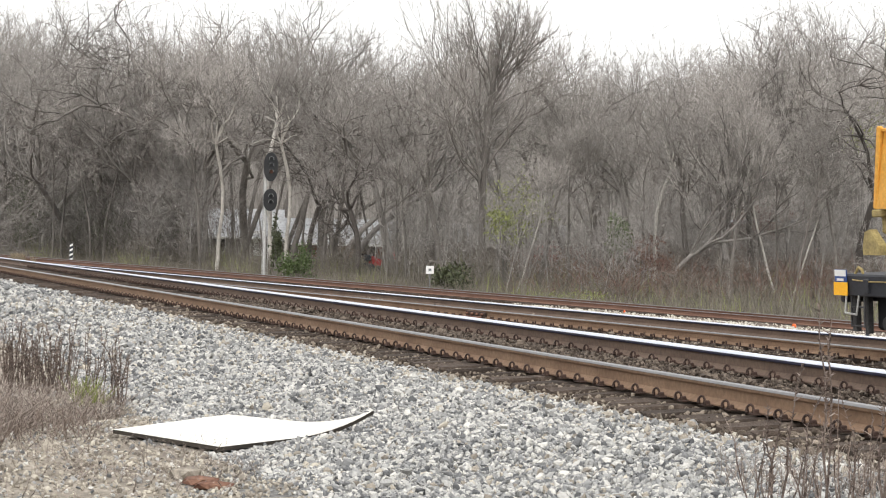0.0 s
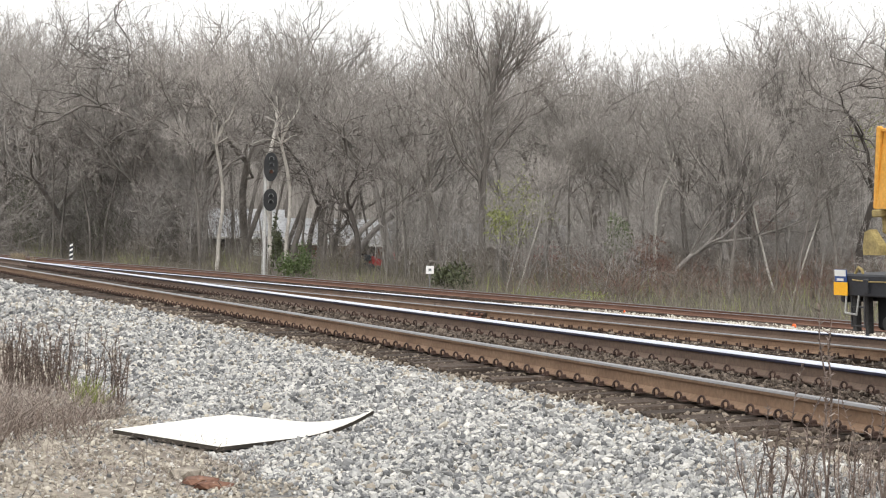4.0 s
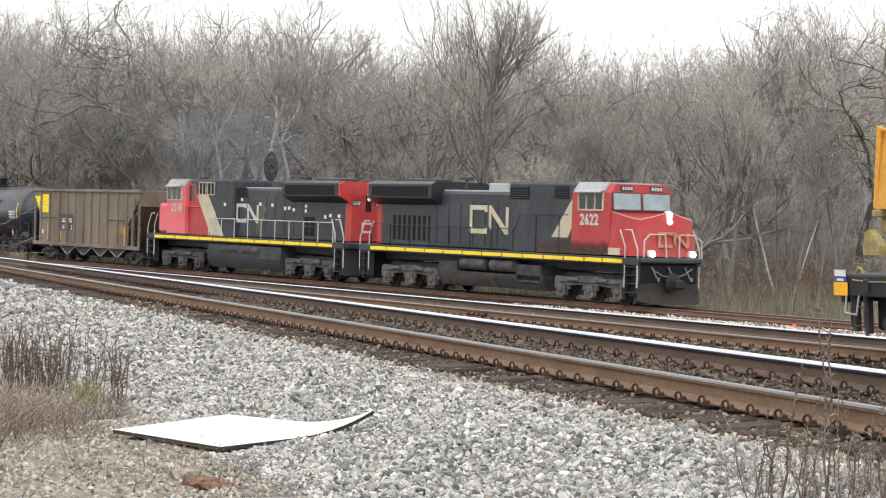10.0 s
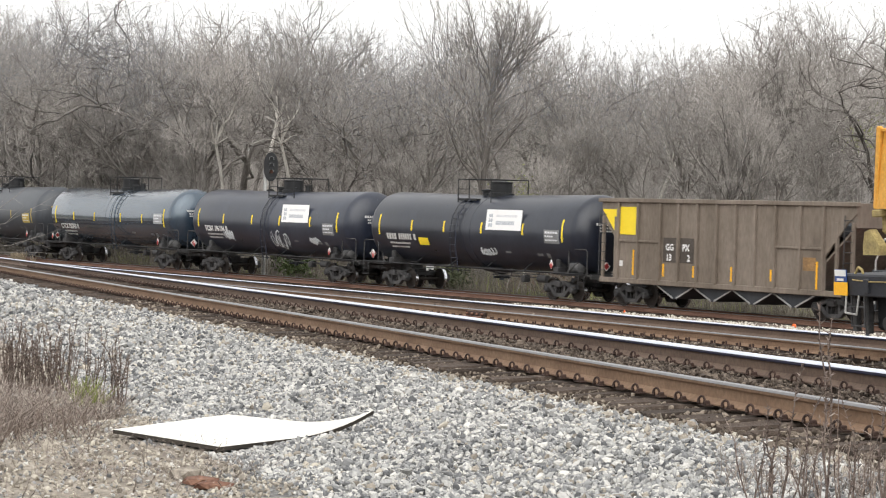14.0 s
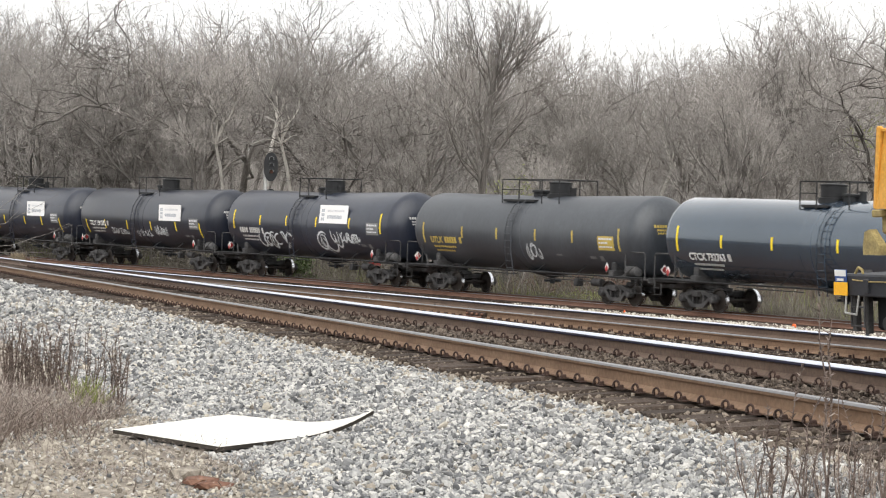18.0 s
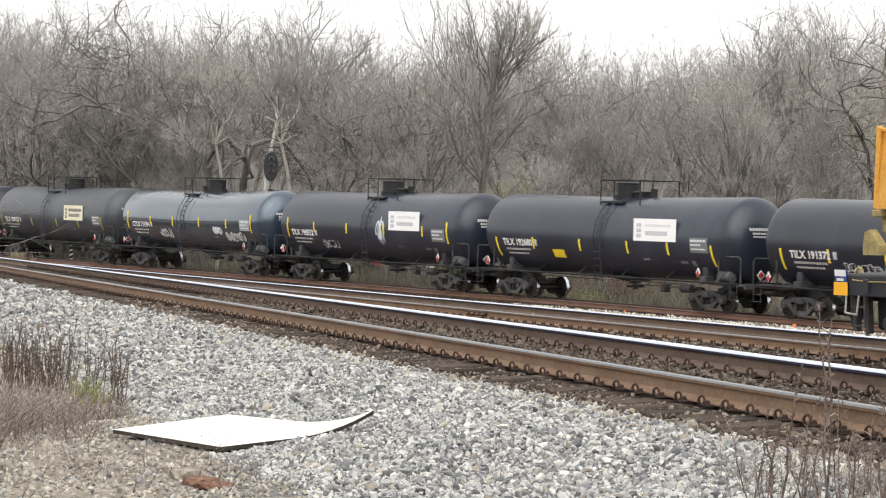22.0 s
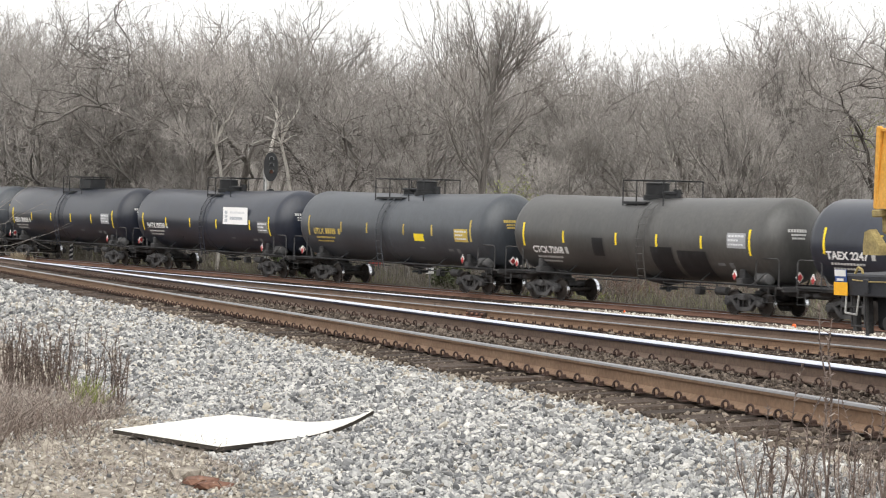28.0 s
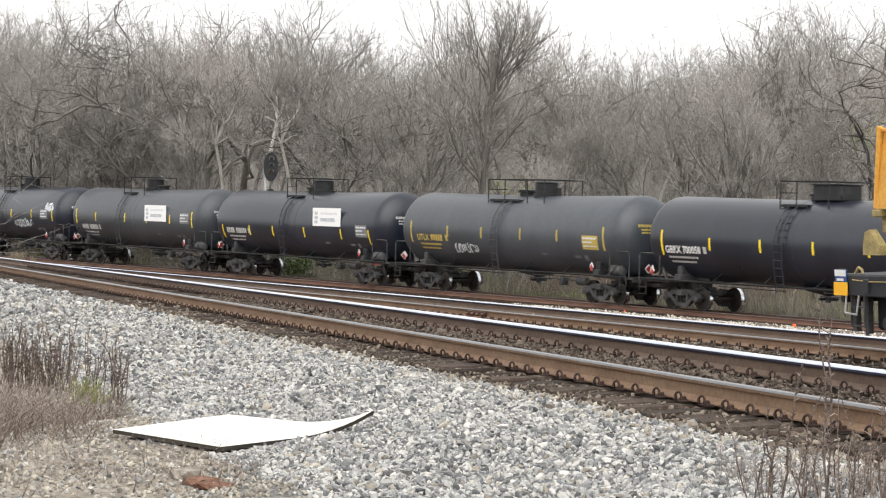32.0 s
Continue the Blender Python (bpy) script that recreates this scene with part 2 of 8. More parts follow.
M_DULLYELLOW = mat("dusty yellow tape", [(0.45, 0.33, 0.07), (0.62, 0.47, 0.12)], (3, 25), 0.6, 0.0, 0.03, fine=0.2)
M_WHITE = mat("white sheet", [(0.74, 0.74, 0.73), (0.84, 0.84, 0.83)], (2, 25), 0.55, 0.0, 0.04, fine=0.06)
M_SHEET = mat("bright white notice sheet", [(0.9, 0.9, 0.9), (0.95, 0.95, 0.95)], (2, 25), 0.45, 0.0, 0.02, fine=0.03)
M_DIRTYWHITE = mat("dirty white paint", [(0.45, 0.45, 0.44), (0.62, 0.62, 0.6)], (4, 40), 0.65, 0.0, 0.05, fine=0.25)
M_GREY = mat("grey paint", [(0.16, 0.165, 0.17), (0.24, 0.245, 0.25)], (3, 30), 0.6, 0.0, 0.05, fine=0.2)
M_CREAMSHEET = mat("cream notice sheet", [(0.74, 0.68, 0.5), (0.86, 0.8, 0.62)], (2, 25), 0.5, 0.0, 0.02, fine=0.05)
M_DARKPRINT = mat("weathered dark print", [(0.12, 0.12, 0.12), (0.26, 0.25, 0.23)], (3, 30), 0.6, 0.0, 0.0)
M_PRINT = mat("faint grey print", [(0.42, 0.45, 0.5), (0.56, 0.58, 0.62)], (3, 30), 0.6, 0.0, 0.0)
M_GRAFFITI = mat("pale spray paint", [(0.5, 0.54, 0.57), (0.74, 0.78, 0.8)], (2, 20), 0.6, 0.0, 0.0, fine=0.2)
M_HOPPER = mat("rust-brown hopper paint", [(0.125, 0.1, 0.078), (0.185, 0.152, 0.122), (0.25, 0.21, 0.175)], (0.7, 10), 0.75, 0.0, 0.15, fine=0.25, stretch=(1, 1, 0.3))
M_DULLBROWN = mat("darker brown paint", [(0.06, 0.05, 0.042), (0.09, 0.076, 0.064)], (1.2, 14), 0.7, 0.0, 0.1)
M_RUSTPATCH = mat("bare orange rust", [(0.2, 0.12, 0.06), (0.3, 0.18, 0.08), (0.38, 0.23, 0.11)], (3, 20), 0.85, 0.0, 0.2)
M_GLASS = mat("pale blue-grey cab glass", [(0.2, 0.27, 0.3), (0.3, 0.38, 0.41)], (1.2, 9), 0.12, 0.0, 0.0, spec=0.8, fine=0.1)
M_DARKGLASS = mat("dark window glass", [(0.015, 0.017, 0.02), (0.03, 0.033, 0.036)], (1.2, 9), 0.15, 0.0, 0.0, spec=0.6, fine=0.1)
M_SMOKE = mat("diesel smoke", [(0.15, 0.165, 0.195), (0.24, 0.262, 0.305)], (0.5, 4), 1.0, 0.0, 0.0, island=0.5, spec=0.0)
M_PINK = mat("pale pink pinstripe", [(0.6, 0.3, 0.3), (0.7, 0.42, 0.42)], (4, 30), 0.5, 0.0, 0.0)
M_LAMPCASE = mat("bright lamp housing", [(0.75, 0.72, 0.68), (0.85, 0.83, 0.8)], (4, 30), 0.35, 0.0, 0.02, fine=0.06)
M_LAMP = glow("headlight beam", (1.0, 0.97, 0.9), 6.0)
M_MACHINE = mat("orange-yellow machine paint", [(0.62, 0.3, 0.045), (0.75, 0.39, 0.07), (0.68, 0.36, 0.1)], (1.4, 18), 0.55, 0.0, 0.08, fine=0.18)
M_MUDYELLOW = mat("muddy yellow steel", [(0.2, 0.16, 0.08), (0.38, 0.3, 0.13), (0.5, 0.4, 0.17)], (3, 25), 0.8, 0.0, 0.3)
M_DECK = mat("dark navy flatcar steel", [(0.012, 0.013, 0.017), (0.021, 0.023, 0.03), (0.036, 0.037, 0.043)], (1.2, 15), 0.6, 0.0, 0.15)
M_RUST = mat("rusty scrap", [(0.1, 0.05, 0.035), (0.17, 0.085, 0.058), (0.25, 0.14, 0.095)], (4, 35), 0.9, 0.0, 0.5)
M_BOARD = mat("white laminated board", [(0.7, 0.66, 0.58), (0.82, 0.79, 0.72), (0.86, 0.84, 0.79)], (1.2, 14), 0.6, 0.0, 0.05, fine=0.06)
M_BOARDEDGE = mat("dark board underside", [(0.03, 0.025, 0.02), (0.06, 0.05, 0.04)], (3, 30), 0.8, 0.0, 0.2)
M_BLUE = mat("blue enamel", [(0.02, 0.05, 0.2), (0.03, 0.08, 0.28)], (5, 30), 0.5, 0.0, 0.0)
M_ORANGE = mat("marker orange", [(0.8, 0.12, 0.03), (0.9, 0.18, 0.05)], (5, 30), 0.6, 0.0, 0.0)
M_GALV = mat("galvanised steel", [(0.4, 0.4, 0.39), (0.55, 0.55, 0.54)], (3, 30), 0.5, 0.3, 0.05)
M_ROOFWHITE = mat("pale metal roofing", [(0.328, 0.335, 0.351), (0.515, 0.523, 0.538)], (0.6, 6), 0.5, 0.2, 0.1)
M_SHINGLE = mat("grey asphalt shingles", [(0.12, 0.12, 0.125), (0.2, 0.2, 0.205)], (1.2, 14), 0.9, 0.0, 0.3)
M_SIDING = mat("beige siding", [(0.3, 0.29, 0.27), (0.4, 0.385, 0.36)], (0.8, 8), 0.8, 0.0, 0.1)
M_BRICK = mat("red brick", [(0.16, 0.075, 0.055), (0.23, 0.11, 0.08)], (2, 20), 0.9, 0.0, 0.3)
M_OLDWOOD = mat("weathered grey boards", [(0.17, 0.15, 0.135), (0.24, 0.215, 0.195), (0.31, 0.28, 0.255)], (1.2, 12), 0.9, 0.0, 0.3, vary=0.25, stretch=(2, 2, 0.3))

# ---- shape helpers ----
def fast_mesh(name, verts, faces, material, smooth=None):
    """A mesh from arrays of corners and of equal-sized faces."""
    verts, faces = np.asarray(verts, np.float32), np.asarray(faces, np.int32)
    me = bpy.data.meshes.new(name)
    k = faces.shape[1]
    me.vertices.add(len(verts))
    me.vertices.foreach_set("co", verts.ravel())
    me.loops.add(faces.size)
    me.loops.foreach_set("vertex_index", faces.ravel())
    me.polygons.add(len(faces))
    me.polygons.foreach_set("loop_start", np.arange(0, faces.size, k, dtype=np.int32))
    me.polygons.foreach_set("loop_total", np.full(len(faces), k, np.int32))
    me.polygons.foreach_set("use_smooth", np.full(len(faces), bool(smooth)))
    me.update(calc_edges=True)
    me.materials.append(material)
    return me


class Solid:
    """Collects the faces of one mesh."""

    def __init__(self):
        self.v, self.f = [], []

    def add(self, verts, faces):
        k = len(self.v)
        self.v += [tuple(p) for p in verts]
        self.f += [tuple(i + k for i in q) for q in faces]
        return self

    def box(self, c, s, b=0.0, m=None):
        """A box of centre c and size s, its edges chamfered by b; m turns it about its centre."""
        h = [x / 2 for x in s]
        b = min(b, *(x * 0.45 for x in h))
        verts, faces = [], []
        if b <= 0:
            for i in range(8):
                verts.append([h[j] * (1 if i >> j & 1 else -1) for j in range(3)])
            faces = [(0, 2, 3, 1), (4, 5, 7, 6), (0, 1, 5, 4), (2, 6, 7, 3), (0, 4, 6, 2), (1, 3, 7, 5)]
        else:
            for i in range(8):
                sg = [1 if i >> j & 1 else -1 for j in range(3)]
                for ax in range(3):
                    verts.append([sg[j] * (h[j] if j == ax else h[j] - b) for j in range(3)])
            for ax in range(3):
                o1, o2 = (ax + 1) % 3, (ax + 2) % 3
                for side in (0, 1):
                    q = [(side << ax) | (p << o1) | (r << o2) for p, r in ((0, 0), (1, 0), (1, 1), (0, 1))]
                    q = [i * 3 + ax for i in q]
                    faces.append(tuple(q if side else q[::-1]))
                for p in (0, 1):
                    for r in (0, 1):
                        i0 = (p << o1) | (r << o2)
                        i1 = i0 | (1 << ax)
                        q = (i0 * 3 + o1, i1 * 3 + o1, i1 * 3 + o2, i0 * 3 + o2)
                        faces.append(q if p == r else q[::-1])
            for i in range(8):
                q = (i * 3, i * 3 + 1, i * 3 + 2)
                faces.append(q if bin(i).count("1") % 2 else q[::-1])
        verts = [Vector(p) for p in verts]
        if m is not None:
            verts = [m.to_3x3() @ p for p in verts]
        c = Vector(c)
        return self.add([p + c for p in verts], faces)

    def rod(self, a, b, r, r2=None, n=8, caps=True):
        """A round bar from a to b."""
        a, b = Vector(a), Vector(b)
        r2 = r if r2 is None else r2
        w = (b - a).normalized()
        x = w.orthogonal().normalized()
        y = w.cross(x)
        verts = []
        for p, q in ((a, r), (b, r2)):
            for i in range(n):
                t = 2 * math.pi * i / n
                verts.append(p + (x * math.cos(t) + y * math.sin(t)) * q)
        faces = [(i, (i + 1) % n, n + (i + 1) % n, n + i) for i in range(n)]
        if caps:
            faces += [tuple(range(n))[::-1], tuple(range(n, 2 * n))]
        return self.add(verts, faces)

    def pipe(self, pts, r, n=6):
        for a, b in zip(pts[:-1], pts[1:]):
            self.rod(a, b, r, n=n)
        return self

    def lathe(self, profile, n=32, axis="x", c=(0, 0, 0)):
        """Turns (position along the axis, radius) pairs about the axis through c."""
        verts, faces = [], []
        for p, r in profile:
            for i in range(n):
                t = 2 * math.pi * i / n
                q = (p, r * math.cos(t), r * math.sin(t))
                if axis == "y":
                    q = (r * math.cos(t), p, -r * math.sin(t))
                if axis == "z":
                    q = (r * math.cos(t), r * math.sin(t), p)
                verts.append((q[0] + c[0], q[1] + c[1], q[2] + c[2]))
        for k in range(len(profile) - 1):
            for i in range(n):
                j = (i + 1) % n
                faces.append((k * n + i, k * n + j, (k + 1) * n + j, (k + 1) * n + i)[::-1])
        faces += [tuple(range(n)), tuple(range((len(profile) - 1) * n, len(profile) * n))[::-1]]
        return self.add(verts, faces)

    def prism(self, poly, y0, y1, axis="y"):
        """Draws a polygon of (x, z) points out from y0 to y1 (axis 'x': (y, z) points along x)."""
        k = len(poly)
        if axis == "y":
            verts = [(p, y0, q) for p, q in poly] + [(p, y1, q) for p, q in poly]
        else:
            verts = [(y0, p, q) for p, q in poly] + [(y1, p, q) for p, q in poly]
        faces = [tuple(range(k)), tuple(range(k, 2 * k))[::-1]] + [(i, k + i, k + (i + 1) % k, (i + 1) % k) for i in range(k)]
        return self.add(verts, faces)

    def mesh(self, name, material, smooth=35):
        me = bpy.data.meshes.new(name)
        me.from_pydata(self.v, [], self.f)
        bm = bmesh.new()
        bm.from_mesh(me)
        bmesh.ops.recalc_face_normals(bm, faces=bm.faces)
        bm.to_mesh(me)
        bm.free()
        me.materials.append(material)
        me.polygons.foreach_set("use_smooth", np.full(len(me.polygons), bool(smooth)))
        if smooth:
            me.set_sharp_from_angle(angle=radians(smooth))
        return me


def part(name, shape, material, parent, label="", at=None, smooth=35):
    """Links a Solid or a mesh as one object under a thing or a part."""
    me = shape.mesh(name, material, smooth) if isinstance(shape, Solid) else shape
    ob = new(name, me)
    ob.parent = parent
    if at is not None:
        ob.matrix_basis = at
    if label:
        ob["label"] = label
    return ob


def thing(name, shape, material, label, category, at=None, group="", kind="", smooth=35):
    """A top-level thing: one mesh, or an Empty that takes parts."""
    me = None
    if shape is not None:
        me = shape.mesh(name, material, smooth) if isinstance(shape, Solid) else shape
    ob = new(name, me)
    if at is not None:
        ob.matrix_basis = at
    return tagged(ob, label, category, group, kind)


def letters(text, size, spread=1.0):
    """Flat lettering as corners (x, z) and faces, its lower left at 0, 0."""
    cu = bpy.data.curves.new("lettering", "FONT")
    cu.body, cu.size, cu.space_character, cu.resolution_u, cu.offset = text, size, spread, 2, size * 0.035
    ob = bpy.data.objects.new("lettering", cu)
    scene.collection.objects.link(ob)
    bpy.context.view_layer.update()
    me = bpy.data.meshes.new_from_object(ob.evaluated_get(bpy.context.evaluated_depsgraph_get()))
    pts = [(p.co.x, p.co.y) for p in me.vertices]
    fs = [tuple(q.vertices) for q in me.polygons]
    bpy.data.objects.remove(ob)
    bpy.data.curves.remove(cu)
    bpy.data.meshes.remove(me)
    return pts, fs


# The three tracks: a point on the near rail, the way along it away from the camera, the way across it to the far rail.
class Track:
    def __init__(self, x, y, angle, z, grade, cant):
        a = radians(angle)
        self.p, self.u, self.n = Vector((x, y)), Vector((-math.sin(a), math.cos(a))), Vector((math.cos(a), math.sin(a)))
        self.z, self.grade, self.cant, self.turn = z, grade, cant, angle

    def at(self, s, a, up=0.0):
        q = self.p + self.u * s + self.n * a
        return Vector((q.x, q.y, self.z + self.grade * s + self.cant * a + up))

    def lie(self, s, a, up=0.0):
        """Local x along the track towards the camera's right, y across to the far side."""
        return Matrix.Translation(self.at(s, a, up)) @ pose(0, 0, 0, 0, 0, self.turn - 90) @ pose(0, 0, 0, math.degrees(math.atan(self.cant)), math.degrees(math.atan(self.grade)), 0)


NEAR = Track(0.536, 25.0, 16.373, 0.01, 0.0, 0.06)
YARD = Track(6.692, 39.252, 20.004, -0.505, 0.0, 0.05)
MAIN = Track(12.345, 84.168, 32.58, -1.44, 0.0134, 0.0)
GAUGE = 1.505


def smoothstep(a, b, x):
    t = np.clip((x - a) / (b - a), 0, 1)
    return t * t * (3 - 2 * t)


def coords(tr, x, y):
    dx, dy = x - tr.p.x, y - tr.p.y
    return dx * tr.u.x + dy * tr.u.y, dx * tr.n.x + dy * tr.n.y


def ground_z(x, y):
    """Height of the ground (arrays)."""
    x, y = np.asarray(x, float), np.asarray(y, float)
    z, w = np.zeros_like(x), np.zeros_like(x)
    for tr in (NEAR, YARD, MAIN):
        s, a = coords(tr, x, y)
        bed = tr.z + tr.grade * np.clip(s, -420, 700) - 0.29 + tr.cant * np.clip(a, -0.6, 2.1)
        if tr is MAIN:
            bed = bed - 0.35 * smoothstep(2.6, 5.5, a)
        dist = np.maximum(np.abs(a - 0.75) - 1.45, 0)
        k = 1 / (dist + 0.25) ** 2.5
        z += bed * k
        w += k
    z = z / w
    z = z - 0.13 * smoothstep(2.3, 5.0, coords(YARD, x, y)[1]) * (1 - smoothstep(-3.5, -1.5, coords(MAIN, x, y)[1]))
    s, a = coords(NEAR, x, y)
    side = np.interp(a, [-60, -12, -5, -3.6, -2.4, -0.78, 2.2], [-0.75, -0.66, -0.6, -0.56, -0.47, -0.31, -0.2])
    k = 1 - smoothstep(0.2, 2.2, a)
    z = z * (1 - k) + side * k
    lump = 0.03 * np.sin(x * 1.7 + 0.6 * y) * np.sin(y * 1.3 - 0.4 * x) + 0.015 * np.sin(3.9 * x - 2.1 * y)
    return z + lump * np.clip(np.minimum(np.abs(a - 0.75) - 1.5, 1), 0, 1)

# ---- ground: one sheet to the horizon ----
def axis(lo, hi, dense0, dense1, step, grow):
    mid = list(np.arange(dense0, dense1 + 1e-6, step))
    up, st = [], step
    v = dense1
    while v < hi:
        st = min(st * grow, 60)
        v += st
        up.append(v)
    down, st = [], step
    v = dense0
    while v > lo:
        st = min(st * grow, 60)
        v -= st
        down.append(v)
    return np.array(down[::-1] + mid + up)


def build_ground():
    xs = axis(-1500, 1500, -9, 9, 0.3, 1.15)
    ys = axis(-700, 2600, 13, 42, 0.34, 1.045)
    gx, gy = np.meshgrid(xs, ys)
    gz = ground_z(gx, gy)
    verts = np.stack([gx, gy, gz], -1).reshape(-1, 3)
    nx, ny = len(xs), len(ys)
    i = np.arange(nx * ny).reshape(ny, nx)
    faces = np.stack([i[:-1, :-1], i[:-1, 1:], i[1:, 1:], i[1:, :-1]], -1).reshape(-1, 4)
    me = fast_mesh("ground", verts, faces, M_LITTER, smooth=True)
    for m in (M_BED, M_BED, M_DIRT, M_STAINBED, M_RUSTBED):
        me.materials.append(m)
    cx, cy = verts[faces][:, :, 0].mean(1), verts[faces][:, :, 1].mean(1)
    zone = np.zeros(len(faces), np.int32)
    wob = 0.35 * np.sin(cx * 0.9 + cy * 0.37) + 0.25 * np.sin(cx * 2.3 - cy * 1.1)
    s1, a1 = coords(NEAR, cx, cy)
    s2, a2 = coords(YARD, cx, cy)
    s3, a3 = coords(MAIN, cx, cy)
    zone[(a1 < -3.9 + wob)] = 3
    zone[(a1 < -14 + 3 * wob)] = 0
    zone[(a1 >= -3.9 + wob) & (a3 < 3.3)] = 1
    zone[(a1 > -0.55) & (a2 < 2.0) & (a1 < 30)] = 4
    zone[(a2 > 2.0) & (a3 < 3.0) & (a1 > 0) & (s3 > -60)] = 4
    zone[(np.abs(a3 - 0.7) < 4.2 + 0.8 * wob) & (s3 > -90) & (s3 < 160) & (a2 > 1.9)] = 5
    me.polygons.foreach_set("material_index", zone)
    return thing("ground", me, None, "gravel, dry dirt and leaf litter ground", "ground", kind="structure")


build_ground()

# ---- rails and ties ----
HALF = [(0.076, 0.0), (0.076, 0.012), (0.03, 0.03), (0.0095, 0.05), (0.0095, 0.135), (0.034, 0.146), (0.037, 0.152), (0.037, 0.178), (0.03, 0.184)]


def rail_mesh(length, material):
    prof = HALF + [(-p, q) for p, q in HALF[::-1]]
    s = Solid()
    s.prism([(p, q - 0.186) for p, q in prof], -length / 2, length / 2, axis="x")
    return s.mesh("rail", material, 40)


def lay_rails(tr, s0, s1, parent, web, heads, worn):
    mid, length = (s0 + s1) / 2, s1 - s0
    for k, a in enumerate((0.0, GAUGE)):
        ob = part("rail", rail_mesh(length, web[k]), None, parent, at=tr.lie(mid, a))
        h = worn[k]
        face = [(-0.031, 0.003), (-0.036, -0.003), (-0.041, -0.012), (-0.0412, -h), (-0.034, -h), (-0.03, -0.006), (0.03, -0.003), (0.03, 0.003)]
        part("running_surface", Solid().prism(face, -length / 2, length / 2, axis="x"), heads[k], ob, "polished rail head" if heads[k] is M_SHINY else "dull worn rail head")
        if heads[k] is M_SHINY:
            # Strip along the head's side that carries the painted blue fringe and shade.
            part("rail_fringe", Solid().prism([(-0.0405, -h), (-0.0405, -0.037), (-0.03, -0.05), (-0.02, -0.05), (-0.02, -h)], -length / 2, length / 2, axis="x"), M_FRINGE, ob, "dark blue fringe and shade painted on the side of the rail head")


near_track = thing("railway_track", None, None, "nearest track with rusty rails on timber ties", "railway track", kind="structure")
yard_track = thing("railway_track", None, None, "middle track with one polished rail", "railway track", kind="structure")
main_track = thing("railway_track", None, None, "far running track beside the woods", "railway track", kind="structure")
lay_rails(NEAR, -90, 148, near_track, (M_RAIL, M_DARKRAIL), (M_DULL, M_SHINY), (0.015, 0.021))
lay_rails(YARD, -90, 150, yard_track, (M_RAIL, M_DARKRAIL), (M_DULL, M_SHINY), (0.014, 0.017))
lay_rails(MAIN, -420, 700, main_track, (M_REDRAIL, M_REDRAIL), (M_DULL, M_DULL), (0.012, 0.014))


def tie_mesh(seed, length=2.62):
    rnd = random.Random(seed)
    nx = 7
    verts, faces = [], []
    ring = [(-0.115, -0.17), (-0.118, -0.02), (-0.1, 0.0), (-0.03, -0.006), (0.035, 0.002), (0.1, 0.0), (0.118, -0.02), (0.115, -0.17)]
    k = len(ring)
    for i in range(nx):
        y = length * (i / (nx - 1) - 0.5)
        for p, q in ring:
            verts.append((p + rnd.uniform(-0.008, 0.008), y + rnd.uniform(-0.02, 0.02), q + rnd.uniform(-0.007, 0.004)))
    for i in range(nx - 1):
        for j in range(k):
            a, b = i * k + j, i * k + (j + 1) % k
            faces.append((a, b, b + k, a + k))
    faces += [tuple(range(k))[::-1], tuple(range((nx - 1) * k, nx * k))]
    s = Solid()
    s.add(verts, faces)
    return s.mesh("tie", M_TIE, 0)


def clip_mesh():
    """An iron plate with a shoulder and a sprung ring, on the near side of a rail."""
    s = Solid()
    s.box((0, -0.05, 0.004), (0.16, 0.15, 0.012), 0.003)
    s.box((0.035, -0.095, 0.022), (0.03, 0.045, 0.045), 0.01)
    pts = []
    for i in range(9):
        t = radians(-60 + 300 * i / 8)
        pts.append((-0.02 + 0.03 * math.cos(t), -0.125 + 0.02 * math.cos(t * 0.7), 0.045 + 0.032 * math.sin(t)))
    s.pipe(pts, 0.0105, 5)
    s.rod((-0.06, -0.125, 0.01), (-0.06, -0.125, 0.045), 0.012, n=5)
    return s.mesh("clip", M_CLIP, 40)


TIES = [tie_mesh(i) for i in range(6)]
CLIP = clip_mesh()


def spike_mesh():
    s = Solid()
    s.box((0, -0.07, 0.006), (0.18, 0.2, 0.014), 0.003)
    s.box((0.03, -0.1, 0.04), (0.022, 0.03, 0.07), 0.004)
    s.box((-0.04, -0.125, 0.035), (0.03, 0.05, 0.06), 0.006)
    return s.mesh("spike", M_CLIP, 40)


SPIKE = spike_mesh()


def lay_ties(tr, s0, s1, step, parent, fast, seed, name, sides):
    rnd = random.Random(seed)
    n = int((s1 - s0) / step)
    for i in range(n):
        s = s0 + (i + rnd.uniform(-0.06, 0.06)) * step
        m = tr.lie(s, GAUGE / 2 + rnd.uniform(-0.09, 0.09), -0.197 - rnd.uniform(0, 0.035)) @ pose(0, 0, 0, rnd.uniform(-0.5, 0.5), rnd.uniform(-3, 3), rnd.uniform(-2.2, 2.2))
        tie = part("tie", TIES[rnd.randrange(6)], None, parent, at=m)
        for a in sides:
            local = m.inverted() @ tr.lie(s, a, -0.192)
            part(name, fast, None, tie, at=local)


def far_ties(tr, spans, step, parent, seed):
    rnd = random.Random(seed)
    s = Solid()
    for s0, s1 in spans:
        for i in range(int((s1 - s0) / step)):
            m = tr.lie(s0 + i * step, GAUGE / 2 + rnd.uniform(-0.06, 0.06), -0.197 - 0.09)
            s.box(m.translation, (0.23, 2.6, 0.18), 0.0, m)
    tagged(part("ties", s, M_TIE, parent, smooth=0), kind="stuff")


